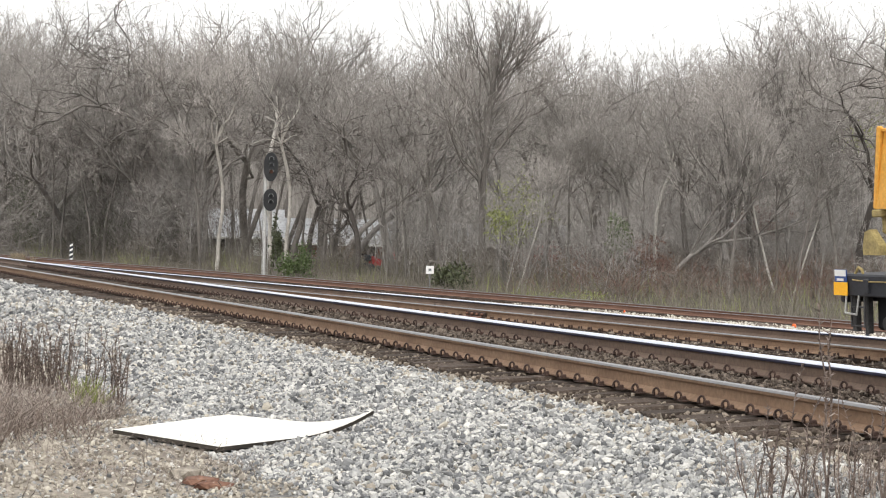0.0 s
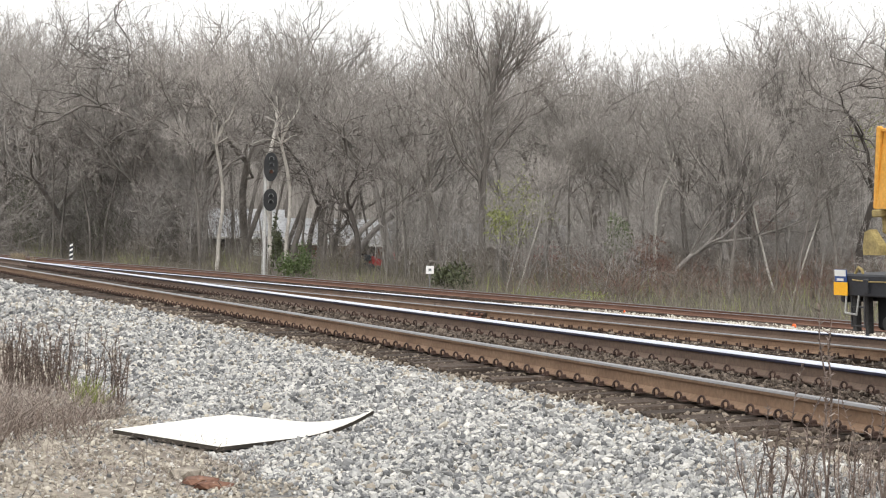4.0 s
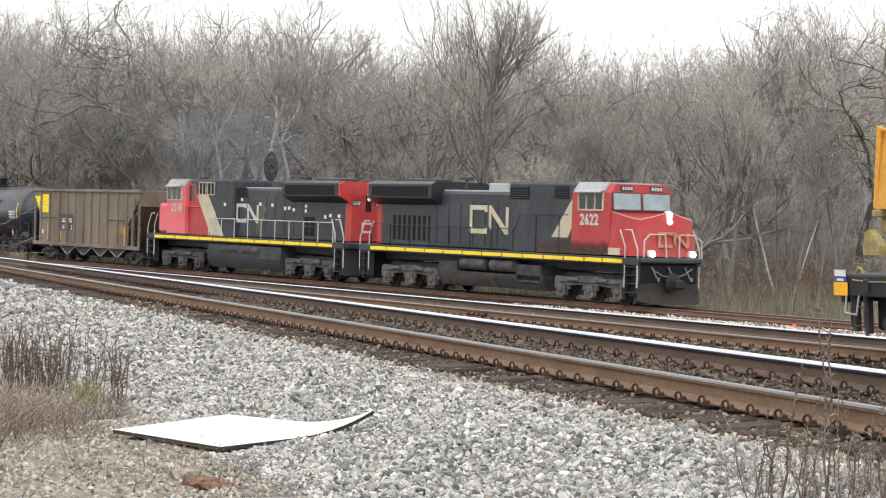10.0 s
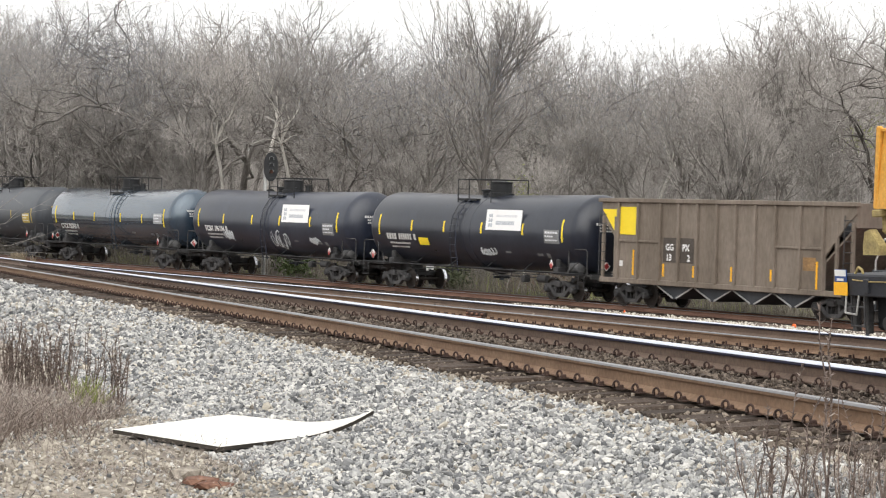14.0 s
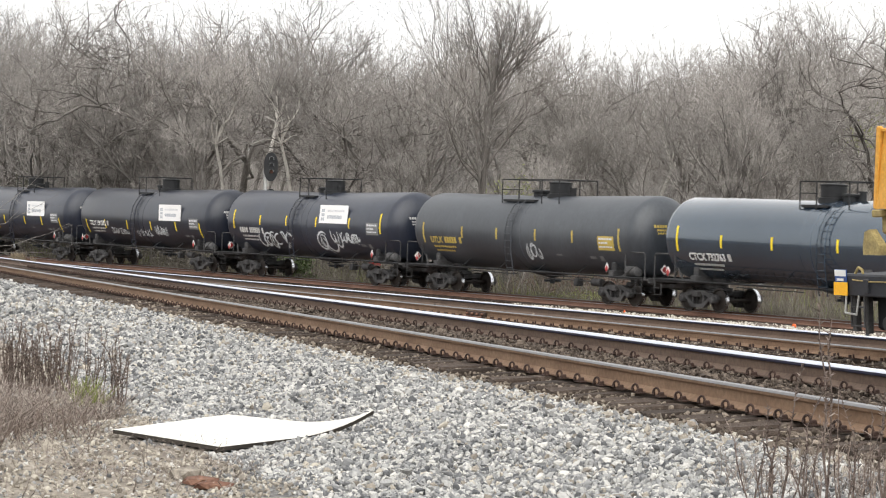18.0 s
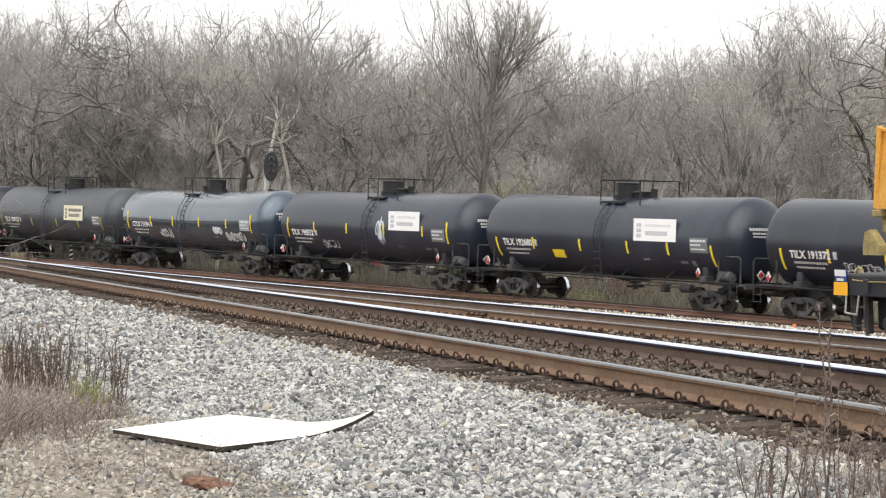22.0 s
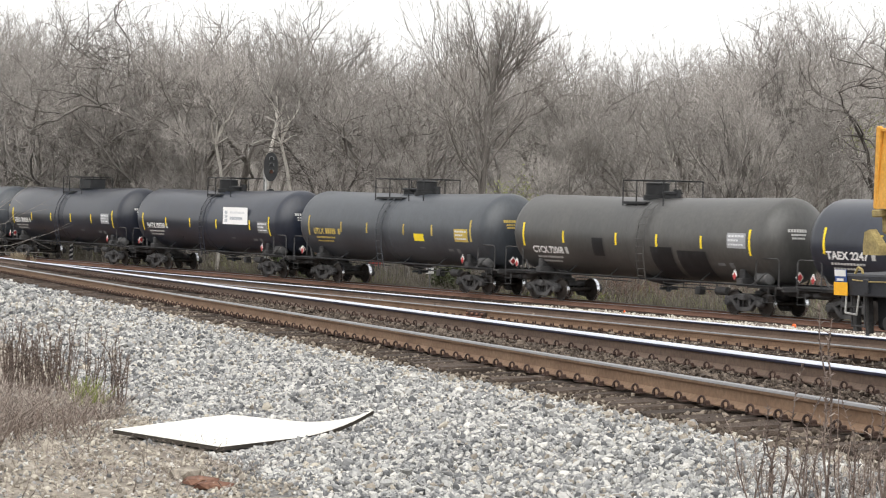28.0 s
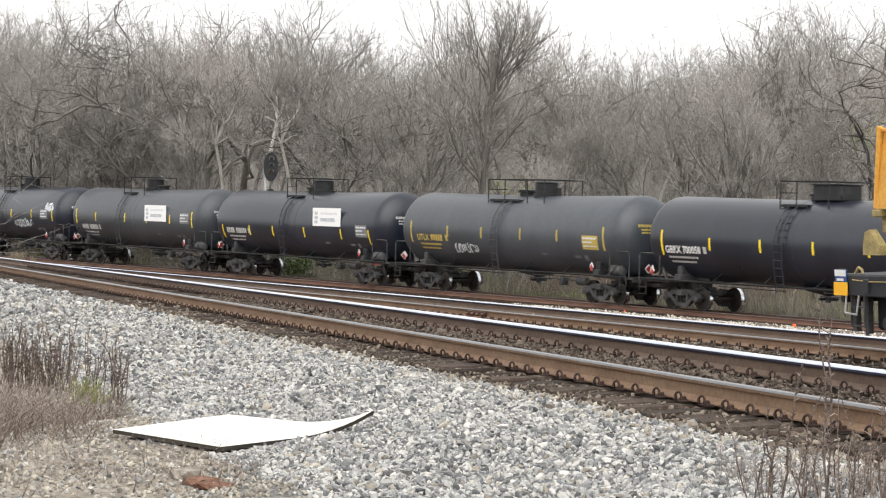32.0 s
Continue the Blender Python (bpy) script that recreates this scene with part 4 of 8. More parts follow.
def head_marks(material):
    """Three short lines of print on the dished end."""
    s = Solid()
    for z, h, y0, y1, n in ((3.06, 0.11, -0.8, -0.02, 7), (2.93, 0.07, -0.68, -0.06, 6), (2.81, 0.07, -0.66, -0.1, 6)):
        for i in range(n):
            ya = y0 + (y1 - y0) * i / n
            yb = ya + (y1 - y0) / n * 0.74
            q = [(y, zz) for zz in (z, z + h) for y in (ya, yb)]
            vs = [(7.6 + 0.85 * math.sqrt(max(0.0, 1 - (y * y + (zz - TANK_Z - 0.05) ** 2) / TANK_R ** 2)) + 0.012, y, zz + 0.0) for y, zz in q]
            s.add(vs, [(0, 1, 3, 2)])
    return s.mesh("end_lettering", material, 0)


HEADMARKS = {m.name: head_marks(m) for m in (M_DIRTYWHITE, M_DULLYELLOW)}


def sheet_mesh(lean, material):
    """A stiff notice sheet, 2.6 m by 0.85 m, hung upright on the tank's side."""
    s = Solid()
    s.add([(x, y0 + lean * z, z) for y0 in (0.0, 0.012) for z in (0, 0.85) for x in (0, 2.6)], [(0, 1, 3, 2), (4, 6, 7, 5), (0, 4, 5, 1), (2, 3, 7, 6), (0, 2, 6, 4), (1, 5, 7, 3)])
    return s.mesh("notice_sheet", material, 0)


def sheet_print(lean, rows):
    s = Solid()
    for x, z, w, h, n in rows:
        for i in range(n):
            xa = x + w * i / n
            xb = xa + w / n * 0.8
            s.add([(xa, lean * z - 0.004, z), (xb, lean * z - 0.004, z), (xb, lean * (z + h) - 0.004, z + h), (xa, lean * (z + h) - 0.004, z + h)], [(0, 1, 2, 3)])
    return s


SHEET = {(m.name, a): sheet_mesh(a, m) for m in (M_SHEET, M_CREAMSHEET) for a in (0.0, 0.1)}
LINES = ((0.75, 0.54, 1.55, 0.1, 15), (0.75, 0.22, 1.35, 0.16, 12))
BOLD_LINES = ((0.68, 0.5, 1.75, 0.17, 13), (0.74, 0.2, 1.5, 0.18, 11))
SHEETLINES = {a: [sheet_print(a, [row]).mesh("notice_line", M_PRINT if i else M_FAINT, 0) for i, row in enumerate(LINES)] for a in (0.0, 0.1)}
SHEETLINES["cream"] = [sheet_print(0.0, [row]).mesh("notice_line", M_DARKPRINT, 0) for row in BOLD_LINES]
SHEETMARK = {a: sheet_print(0.1 if a == 0.1 else 0.0, [(0.2, 0.12 + 0.2 * k, 0.3, 0.15, 2) for k in range(3)]).mesh("notice_mark", M_DARKPRINT if a == "cream" else M_PRINT, 0) for a in (0.0, 0.1, "cream")}


def tank_car(label, paint=M_TANK, strip=M_YELLOW, strips=(-7.1, -4.4, -1.45, 1.55, 4.4, 7.08), low=2.3, tall=None, sheet=None, sheet_x=2.35, sheet_z=2.56, lean=0.0, marks=None, mark_x=-6.5, mark_z=2.15, mark_paint=M_DIRTYWHITE,
             graffiti=(), yellow_label=None, ladder=None, guard=0.0, wide=False, dome=0.0, box_dome=False, panel=(5.7, 2.2), panel_paint=M_GREY, stains=()):
    car = thing("tank_car", None, None, label, "tank car", group="tank cars of the train")
    body = part("tank", TANKS[paint.name], None, car)
    for k, x in enumerate(strips):
        z0, z1 = (low, low + 0.47) if 0 < k < len(strips) - 1 else (tall or (low - 0.23, low + 0.7))
        part("reflective_strip", strip_mesh(x, z0, z1, strip), None, body, "upright yellow reflective strip")
    ink = M_DULLYELLOW if mark_paint is M_DULLYELLOW else M_DIRTYWHITE
    if marks:
        pts, fs = letters(marks, 0.37, 1.0)
        k = (2.1 if len(marks) > 6 else 0.95) / max(p for p, q in pts)
        part("car_number", wrapped([(p * k, q) for p, q in pts], fs, mark_x, mark_z, TANK_R, TANK_Z, 0.009), M_WHITE if ink is M_DIRTYWHITE else ink, body, smooth=0)
    rows = [(mark_x + 0.15, mark_z - 0.2, 1.75, 0.08, 11), (mark_x + 0.2, mark_z - 0.36, 1.5, 0.07, 9)]
    if not marks or len(marks) < 6:
        rows += [(mark_x + (1.1 if marks else 0), mark_z, 0.95 if marks else 0.85, 0.26, 5 if marks else 4)] + ([] if marks else [(mark_x + 1.0, mark_z, 1.1, 0.26, 6)])
    rows += [(mark_x + 2.25, mark_z, 0.24, 0.26, 1)]
    tagged(part("lettering", bars(rows, ink, TANK_R, TANK_Z), None, body), kind="stuff")
    tagged(part("end_lettering", HEADMARKS[ink.name], None, body), kind="stuff")
    x, z = panel
    part("data_panel", patch(x, x + 1.05, z, z + 0.55, TANK_R, TANK_Z, 0.006), M_DULLYELLOW if ink is M_DULLYELLOW else panel_paint, body, smooth=0)
    tagged(part("data_lines", bars([(x + 0.08, z + 0.4, 0.9, 0.08, 5), (x + 0.08, z + 0.25, 0.6, 0.07, 4), (x + 0.08, z + 0.1, 0.85, 0.06, 6)], M_FAINT, TANK_R + 0.004, TANK_Z), None, body), kind="stuff")
    tagged(part("stencil", bars([(x - 0.75, 1.76, 0.5, 0.1, 1), (x - 0.1, 1.68, 0.3, 0.2, 1), (x - 3.0, 1.82, 0.5, 0.07, 1)], M_GREY, TANK_R, TANK_Z), None, body), kind="stuff")
    if sheet:
        at = pose(sheet_x, -TANK_R - 0.02, sheet_z)
        board_ = part("notice_sheet", SHEET[sheet.name, lean], None, body, "rectangular notice sheet with two printed lines", at=at)
        ink_kind = "cream" if sheet is M_CREAMSHEET else lean
        for me in SHEETLINES[ink_kind]:
            tagged(part("notice_line", me, None, board_), kind="stuff")
        tagged(part("notice_mark", SHEETMARK[ink_kind], None, board_), kind="stuff")
    for g in graffiti:
        part("graffiti", scrawl(*g, TANK_R, TANK_Z), M_GRAFFITI, body, "pale spray-painted scrawl", smooth=0)
    for x0, x1, z0, z1 in stains:
        part("stain", patch(x0, x1, z0, min(z1, 3.75), TANK_R, TANK_Z, 0.022, 28), M_TARSTAIN, body, "dark oily spill streak", smooth=60)
    if yellow_label:
        x, z = yellow_label
        part("yellow_label", patch(x, x + 0.8, z, z + 0.32, TANK_R, TANK_Z, 0.008), M_YELLOW, body, smooth=0)
    for end in SILL:
        part("end_sill", end, None, car)
    for sd in (-1, 1):
        part("side_rod", SIDE_ROD[sd], None, car)
        for sg in (-1, 1):
            part("hand_rail", END_RAIL[sd, sg], None, car)
            part("step_iron", STEP[sd, sg], None, car)
    rungs = part("ladder", LADDER[paint.name][0][1], None, car, at=pose(guard - 0.5 if ladder is None else ladder, 0, 0))
    for name, me in LADDER[paint.name][1:]:
        part(name, me, None, rungs)
    w = 4.1 if wide else 2.55
    deck = part("walkway", WALKWAY[w], None, car, at=pose(guard - w * 0.2, 0, 0))
    for name, me in GUARD[w]:
        part(name, me, None, deck, at=pose(w * 0.2, 0, 0))
    part("dome", DOME_BOX if box_dome else DOME, None, car, at=pose(dome, 0, 0))
    part("hatch", HATCH, None, car, at=pose(dome + (-1.35 if wide else 0.95 if dome < 0 else -0.85), 0, 0))
    part("valve", FITTING, None, car, at=pose(guard + w * 0.5 - 0.35, 0, 0))
    part("outlet", VALVE, None, car, at=pose(0.55, 0, 0))
    part("brake_gear", BRAKE, None, car)
    part("brake_rod", BRAKE_ROD, None, car)
    part("air_tank", RESERVOIR, None, car)
    for k in (-7.75, 6.2):
        d = part("hazard_placard", DIAMOND[k], None, car, "white diamond placard with a red mark")
        part("hazard_mark", DIAMOND_RED[k], None, d)
    d = part("hazard_placard", END_DIAMOND, None, car, "white diamond placard with a red mark")
    part("hazard_mark", END_DIAMOND_RED, None, d)
    for x in (-6.35, 6.35):
        bogie(car, x)
    return car


def loco_bogie(car, x, sign):
    b = part("bogie", Solid().box((0, 0, 0.72), (4.9, 1.3, 0.9), 0.05).box((0, 0, 0.95), (0.8, 0.8, 0.5), 0.05), M_BOGIE, car, at=pose(x, 0, 0))
    for sd in (-1, 1):
        s = Solid()
        y0, y1 = sd * 0.98, sd * 1.18
        s.prism([(-2.4, 0.72), (-2.25, 1.02), (-1.0, 0.98), (-0.7, 1.06), (0.7, 1.06), (1.0, 0.98), (2.25, 1.02), (2.4, 0.72), (2.0, 0.66), (1.2, 0.66), (0.7, 0.7), (-0.7, 0.7), (-1.2, 0.66), (-2.0, 0.66)], y0, y1)
        for ax in (-1.9, 0.0, 1.9):
            s.prism([(ax - 0.24, 0.7), (ax + 0.24, 0.7), (ax + 0.3, 0.28), (ax + 0.2, 0.22), (ax - 0.2, 0.22), (ax - 0.3, 0.28)], sd * 1.02, sd * 1.22)
            s.lathe([(sd * 1.1, 0.17), (sd * 1.26, 0.17), (sd * 1.3, 0.12)], 14, "y", (ax, 0, 0.53))
            for q in (-0.42, 0.42):
                s.rod((ax + q, sd * 1.1, 0.5), (ax + q, sd * 1.1, 0.95), 0.09, n=8)
        for q in (-0.95, 0.95):
            s.rod((q - 0.35, sd * 1.24, 0.9), (q + 0.35, sd * 1.24, 0.9), 0.1, n=10)
        s.rod((-2.0, sd * 1.24, 0.82), (2.0, sd * 1.24, 0.84), 0.03, n=6)
        part("side_frame", s, M_TRUCK, b)
    for dx in (-1.9, 0, 1.9):
        w = part("wheelset", WHEELSET_BIG, None, b, at=pose(dx, 0, 0.53))
        SPIN.append((w, car, Vector((dx, 0, 0.53)), 0.53 * sign))


def logo(size, stroke):
    """An open square ring and a zigzag of one band's width, in (x, z)."""
    w, h, k = size * 1.12, size, stroke
    polys = [[(0, 0), (k, 0), (k, h), (0, h)], [(k, h - k), (w, h - k), (w, h), (k, h)], [(k, 0), (w, 0), (w, k), (k, k)],
             [(w - k, k), (w, k), (w, k + h * 0.07), (w - k, k + h * 0.07)], [(w - k, h * 0.93 - k), (w, h * 0.93 - k), (w, h - k), (w - k, h - k)]]
    x = w + k * 0.6
    v = w * 1.1
    polys += [[(x, h * 0.25), (x + k, h * 0.1), (x + k, h), (x, h)], [(x + k, h - k * 0.2), (x + k, h - k * 1.7), (x + v - k, -k * 0.2), (x + v, k * 0.6)], [(x + v - k, 0.0), (x + v, 0.0), (x + v, h * 0.95), (x + v - k, h * 0.95)]]
    return polys


def plates(polys, x, z, y, thick, mirror=False):
    """Flat painted shapes on an upright side at y."""
    s = Solid()
    width = max(p[0] for q in polys for p in q)
    for q in polys:
        q = [((x + (width - p if mirror else p)), z + r) for p, r in q]
        s.prism(q, y, y + thick)
    return s


def locomotive(label, number, red, wide_nose, sign):
    car = thing("diesel_locomotive", None, None, label, "locomotive", group="locomotives of the train")
    part("underframe", Solid().box((0, 0, 1.74), (20.9, 3.06, 0.3), 0.03).box((0, 0, 1.5), (19.5, 1.2, 0.5), 0.05), M_BLACK, car)
    for sd in (-1, 1):
        s = Solid()
        edges = [-9.45, -8.0, -6.4, -4.8, -3.3, -1.8, -0.3, 1.2, 2.7, 4.2, 5.6, 7.0, 8.2, 9.5]
        for a, b in zip(edges[:-1], edges[1:]):
            s.box(((a + b) / 2, sd * 1.545, 1.74), (b - a - 0.09, 0.03, 0.15), 0.005)
        part("sill_stripe", s, M_YELLOW, car, "bright yellow reflective sill stripe")
    CAB0, FRONT = (6.0, 8.55) if wide_nose else (6.05, 8.2)
    # hood
    hood = part("hood", Solid().box((-2.35, 0, 3.1), (14.3, 1.95, 2.5), 0.12), M_BLACK, car)
    part("roof_panel", Solid().box((-2.04, 0, 4.37), (5.2, 1.7, 0.08), 0.03), M_GREYROOF, hood, "pale grey roof panel")
    s = Solid()
    s.prism([(-1.52, 4.02), (-1.52, 4.62), (-1.3, 4.76), (1.3, 4.76), (1.52, 4.62), (1.52, 4.02), (0.98, 3.72), (-0.98, 3.72)], -9.75, -4.4, axis="x")
    rad = part("radiator", s, M_WING, car)
    for sd in (-1, 1):
        for k in range(9):
            part("radiator_screen", Solid().box((-9.2 + k * 0.53, sd * 1.525, 4.3), (0.5, 0.02, 0.46), 0.005), M_SCREEN, rad)
    part("end_cap", Solid().box((-9.7, 0, 3.05), (0.5, 1.9, 2.35), 0.1).prism([(-1.5, 4.05), (-1.5, 4.6), (-1.25, 4.74), (1.25, 4.74), (1.5, 4.6), (1.5, 4.05), (0.94, 3.72), (-0.94, 3.72)], -9.95, -9.45, axis="x"), M_RED, car, "red painted hood end")
    slot = part("lamp_slot", Solid().box((-9.95, -0.05, 3.85), (0.06, 0.3, 1.0), 0.03), M_SCREEN, car)
    part("lamp", Solid().lathe([(-10.0, 0.09), (-9.97, 0.1)], 12, "x", (0, -0.05, 4.15)).lathe([(-10.0, 0.09), (-9.97, 0.1)], 12, "x", (0, -0.05, 3.92)), M_WHITE, slot)
    for sg in (-1, 1):
        part("number_board", Solid().box((-9.96, sg * 0.62, 3.72), (0.04, 0.5, 0.22), 0.01), M_BLACK, car)
        pts, fs = letters(number, 0.2, 1.0)
        part("board_digits", Solid().add([(-9.985, sg * 0.62 + 0.2 - p, 3.66 + q) for p, q in pts], fs), M_DIRTYWHITE, car, smooth=0)
    ring = Solid()
    for q in logo(0.5, 0.1)[:5]:
        ring.prism([(0.3 - p, 2.35 + r) for p, r in q], -9.965, -9.952, axis="x")
    part("logo_shape", ring, M_DIRTYWHITE, car)
    part("pilot_plate", Solid().box((-10.3, 0, 1.0), (0.12, 2.75, 1.3), 0.04), M_BLACK, car)
    part("equipment_cabin", Solid().box(((1.2 + CAB0) / 2, 0, 3.3), (CAB0 - 1.2, 2.5, 2.94), 0.1), M_BLACK, car)
    for sd in (-1, 1):
        for x, w, z in (((1.98, 1.35, 4.31), (4.97, 0.95, 4.36)) if wide_nose else ((0.9, 1.45, 4.12),)):
            grille = part("intake_grille", Solid().box((x, sd * (1.26 if wide_nose else 0.985), z), (w, 0.05, 0.5), 0.01), M_SCREEN, car)
            for j in range(5):
                part("grille_bar", Solid().box((x, sd * (1.29 if wide_nose else 1.015), z - 0.2 + 0.1 * j), (w, 0.012, 0.02)), M_BLACK, grille)
        for x in (() if wide_nose else (3.55, 4.5)):
            box_ = part("louvre_box", Solid().box((x, sd * 1.26, 4.3), (0.8, 0.03, 0.62), 0.01), M_SCREEN, car)
            rim = Solid()
            for dx in (-0.38, 0.0, 0.38):
                rim.box((x + dx, sd * 1.285, 4.3), (0.06, 0.04, 0.66), 0.01)
            for dz in (-0.31, 0.31):
                rim.box((x, sd * 1.285, 4.3 + dz), (0.82, 0.04, 0.06), 0.01)
            part("rim", rim, M_CREAM, box_)
        if wide_nose:
            for k in range(8):
                part("louvre", Solid().box((-8.3 + 0.42 * k, sd * 0.985, 2.7), (0.2, 0.03, 1.1), 0.005), M_SCREEN, hood)
        else:
            for x in (-5.95, -6.5):
                for z in (2.82, 2.34):
                    part("louvre", Solid().box((x, sd * 0.985, z), (0.44, 0.03, 0.42), 0.01), M_SCREEN, hood)
        for k in range(7):
            door = part("hood_door", Solid().box((-5.2 + 0.95 * k, sd * 0.985, 3.0), (0.9, 0.02, 1.75), 0.01), M_BLACK, hood)
            part("door_seam", Solid().box((-5.2 + 0.95 * k + 0.475, sd * 0.99, 3.0), (0.03, 0.02, 1.8)), M_SCREEN, hood)
            part("latch", Solid().box((-5.5 + 0.95 * k, sd * 1.0, 2.5), (0.06, 0.03, 0.1), 0.005), M_TRUCK, hood)
    part("exhaust_stack", Solid().box((-1.4, 0, 4.55), (0.9, 0.5, 0.35), 0.05), M_GREYROOF if wide_nose else M_BLACK, hood)
    part("roof_fan", Solid().lathe([(4.7, 0.55), (4.86, 0.55), (4.9, 0.4)], 18, "z", (-6.2, 0, 0)).lathe([(4.7, 0.55), (4.86, 0.55), (4.9, 0.4)], 18, "z", (-8.0, 0, 0)), M_BLACK, rad)
    # cab and nose
    s = Solid()
    s.prism([(-1.48, 1.95), (-1.48, 4.35), (-1.2, 4.72), (1.2, 4.72), (1.48, 4.35), (1.48, 1.95)], CAB0, FRONT, axis="x")
    cab = part("cab", s, red, car, "red painted cab")
    r = Solid().prism([(-1.5, 4.42), (-1.22, 4.78), (1.22, 4.78), (1.5, 4.42), (1.46, 4.36), (1.18, 4.7), (-1.18, 4.7), (-1.46, 4.36)], CAB0 + 0.1, 8.15 if wide_nose else 8.3, axis="x")
    part("cab_roof", r, M_GREYROOF, cab, "pale grey cab roof")
    if wide_nose:
        s = Solid()
        lo = [(8.55, -1.5), (10.1, -1.5), (10.4, -1.3), (10.52, -0.75), (10.55, 0.0), (10.52, 0.75), (10.4, 1.3), (10.1, 1.5), (8.55, 1.5)]
        verts = [(x, y, 1.95) for x, y in lo] + [(x - (0.22 if x > 9 else 0), y * 0.95, 3.62 - (x - 8.55) * 0.15 + 0.34 * max(0, 1 - abs(y) / 1.3)) for x, y in lo]
        k = 9
        s.add(verts, [tuple(range(k))[::-1], tuple(range(k, 2 * k))] + [(i, (i + 1) % k, k + (i + 1) % k, k + i) for i in range(k)])
    else:
        s = Solid().box((8.75, 0, 2.72), (1.2, 2.8, 1.55), 0.12)
    nose = part("nose", s, red, car)
    if wide_nose:
        top = [v for v in verts[k:] if v[0] > 9]
        part("nose_trim", Solid().pipe([(8.57, -1.42, 3.64)] + [(x, y, z + 0.01) for x, y, z in top[:4]], 0.022, 5), M_PINK, nose, "pale pinstripe along the nose edge")
        part("nose_trim", Solid().pipe([(8.57, 1.42, 3.64)] + [(x, y, z + 0.01) for x, y, z in top[:2:-1]], 0.022, 5), M_PINK, nose)
    wind = Solid()
    for sg in (-1, 1):
        wind.box((FRONT + 0.05, sg * 0.72, 4.03), (0.06, 1.3, 0.64), 0.05, pose(0, 0, 0, 0, -8, 0))
    part("windscreen", wind, M_GLASS, cab, "pale reflecting windscreen panes")
    fr = Solid()
    for sg in (-1, 1):
        fr.box((FRONT + 0.035, sg * 0.72, 4.03), (0.04, 1.38, 0.72), 0.05, pose(0, 0, 0, 0, -8, 0))
    part("windscreen_frame", fr, M_BLACK, cab)
    for sd in (-1, 1):
        sw = part("side_window", Solid().box((7.28, sd * 1.485, 4.03), (1.56, 0.04, 0.66), 0.01), M_DARKGLASS, cab)
        f = Solid()
        for x in (6.48, 7.0, 7.56, 8.08):
            f.box((x, sd * 1.5, 4.03), (0.07, 0.06, 0.74), 0.01)
        for z in (3.68, 4.38):
            f.box((7.28, sd * 1.5, z), (1.66, 0.06, 0.06), 0.01)
        part("window_frame", f, M_CREAM, sw)
        part("sun_visor", Solid().box((7.3, sd * 1.6, 4.42), (1.7, 0.3, 0.03), 0.0, pose(0, 0, 0, sd * -22, 0, 0)), M_GREYROOF, cab)
        # cream slash between red and black
        y = sd * 1.27
        slash = [[(4.36, 2.55), (5.5, 2.55), (5.99, 3.4), (5.99, 4.12), (5.74, 4.12)]] if wide_nose else [[(2.02, 1.92), (3.48, 1.92), (5.12, 3.97), (3.85, 3.97)]]
        s = Solid()
        for q in slash:
            s.prism(q, y, y + sd * 0.015)
        part("cream_slash", s, M_CREAM, car, "slanting cream band")
        if not wide_nose:
            # Darker red than the cab: the set-back door side's shade is in the paint.
            s = Solid().prism([(3.48, 1.92), (6.04, 1.92), (6.04, 4.55), (5.3, 4.55), (5.12, 3.97)], y, y + sd * 0.012)
            part("red_wedge", s, M_RED, car)
            part("door_window", Solid().box((5.68, sd * 1.285, 4.05), (0.5, 0.03, 0.75), 0.02), M_DARKGLASS, car)
            part("ledge", Solid().box((5.4, sd * 1.33, 3.36), (1.3, 0.1, 0.04), 0.01), M_FADEDRED, car)
            blot = [(-1.3, 2.15), (-0.85, 2.12), (-0.95, 2.6), (-1.15, 3.0), (-0.75, 3.5), (-0.45, 3.95), (-0.95, 4.02), (-1.3, 3.7), (-1.75, 3.95), (-1.95, 3.3), (-1.6, 2.7)]
            part("worn_paint", Solid().prism(blot, sd * 1.0, sd * 1.006), M_WORN, hood, "blotch of worn, peeling paint")
        # logo and number
        lg = plates(logo(1.2, 0.2) if wide_nose else logo(0.95, 0.17), -2.09 if wide_nose else -1.12, 2.57 if wide_nose else 2.63, sd * 1.008, sd * 0.012, mirror=sd > 0)
        part("logo_shape", lg, M_CREAM if wide_nose else M_DIRTYWHITE, hood, "pale block shapes on the hood")
        pts, fs = letters(number, 0.6, 1.05)
        width = max(p for p, q in pts)
        vs = [((6.56 + p if sd < 0 else 6.4 + width - p), sd * 1.492, 3.1 + q) for p, q in pts]
        part("road_number", Solid().add(vs, fs), M_DIRTYWHITE, cab, smooth=0)
        # handrails
        s = Solid()
        if wide_nose:
            s.pipe([(-9.4, sd * 1.5, 2.83), (2.05, sd * 1.5, 2.83), (2.4, sd * 1.5, 3.46), (5.75, sd * 1.5, 3.46)], 0.02, 6)
        else:
            s.pipe([(-9.4, sd * 1.5, 2.8), (3.3, sd * 1.5, 2.8)], 0.024, 6)
        for k in range(10):
            x = -9.4 + k * (1.62 if wide_nose else 1.41)
            s.rod((x, sd * 1.5, 1.84), (x, sd * 1.5, 3.46 if wide_nose and x > 2.3 else 2.82), 0.026, n=5)
        part("side_handrail", s, M_WING if wide_nose else M_DIRTYWHITE, car)
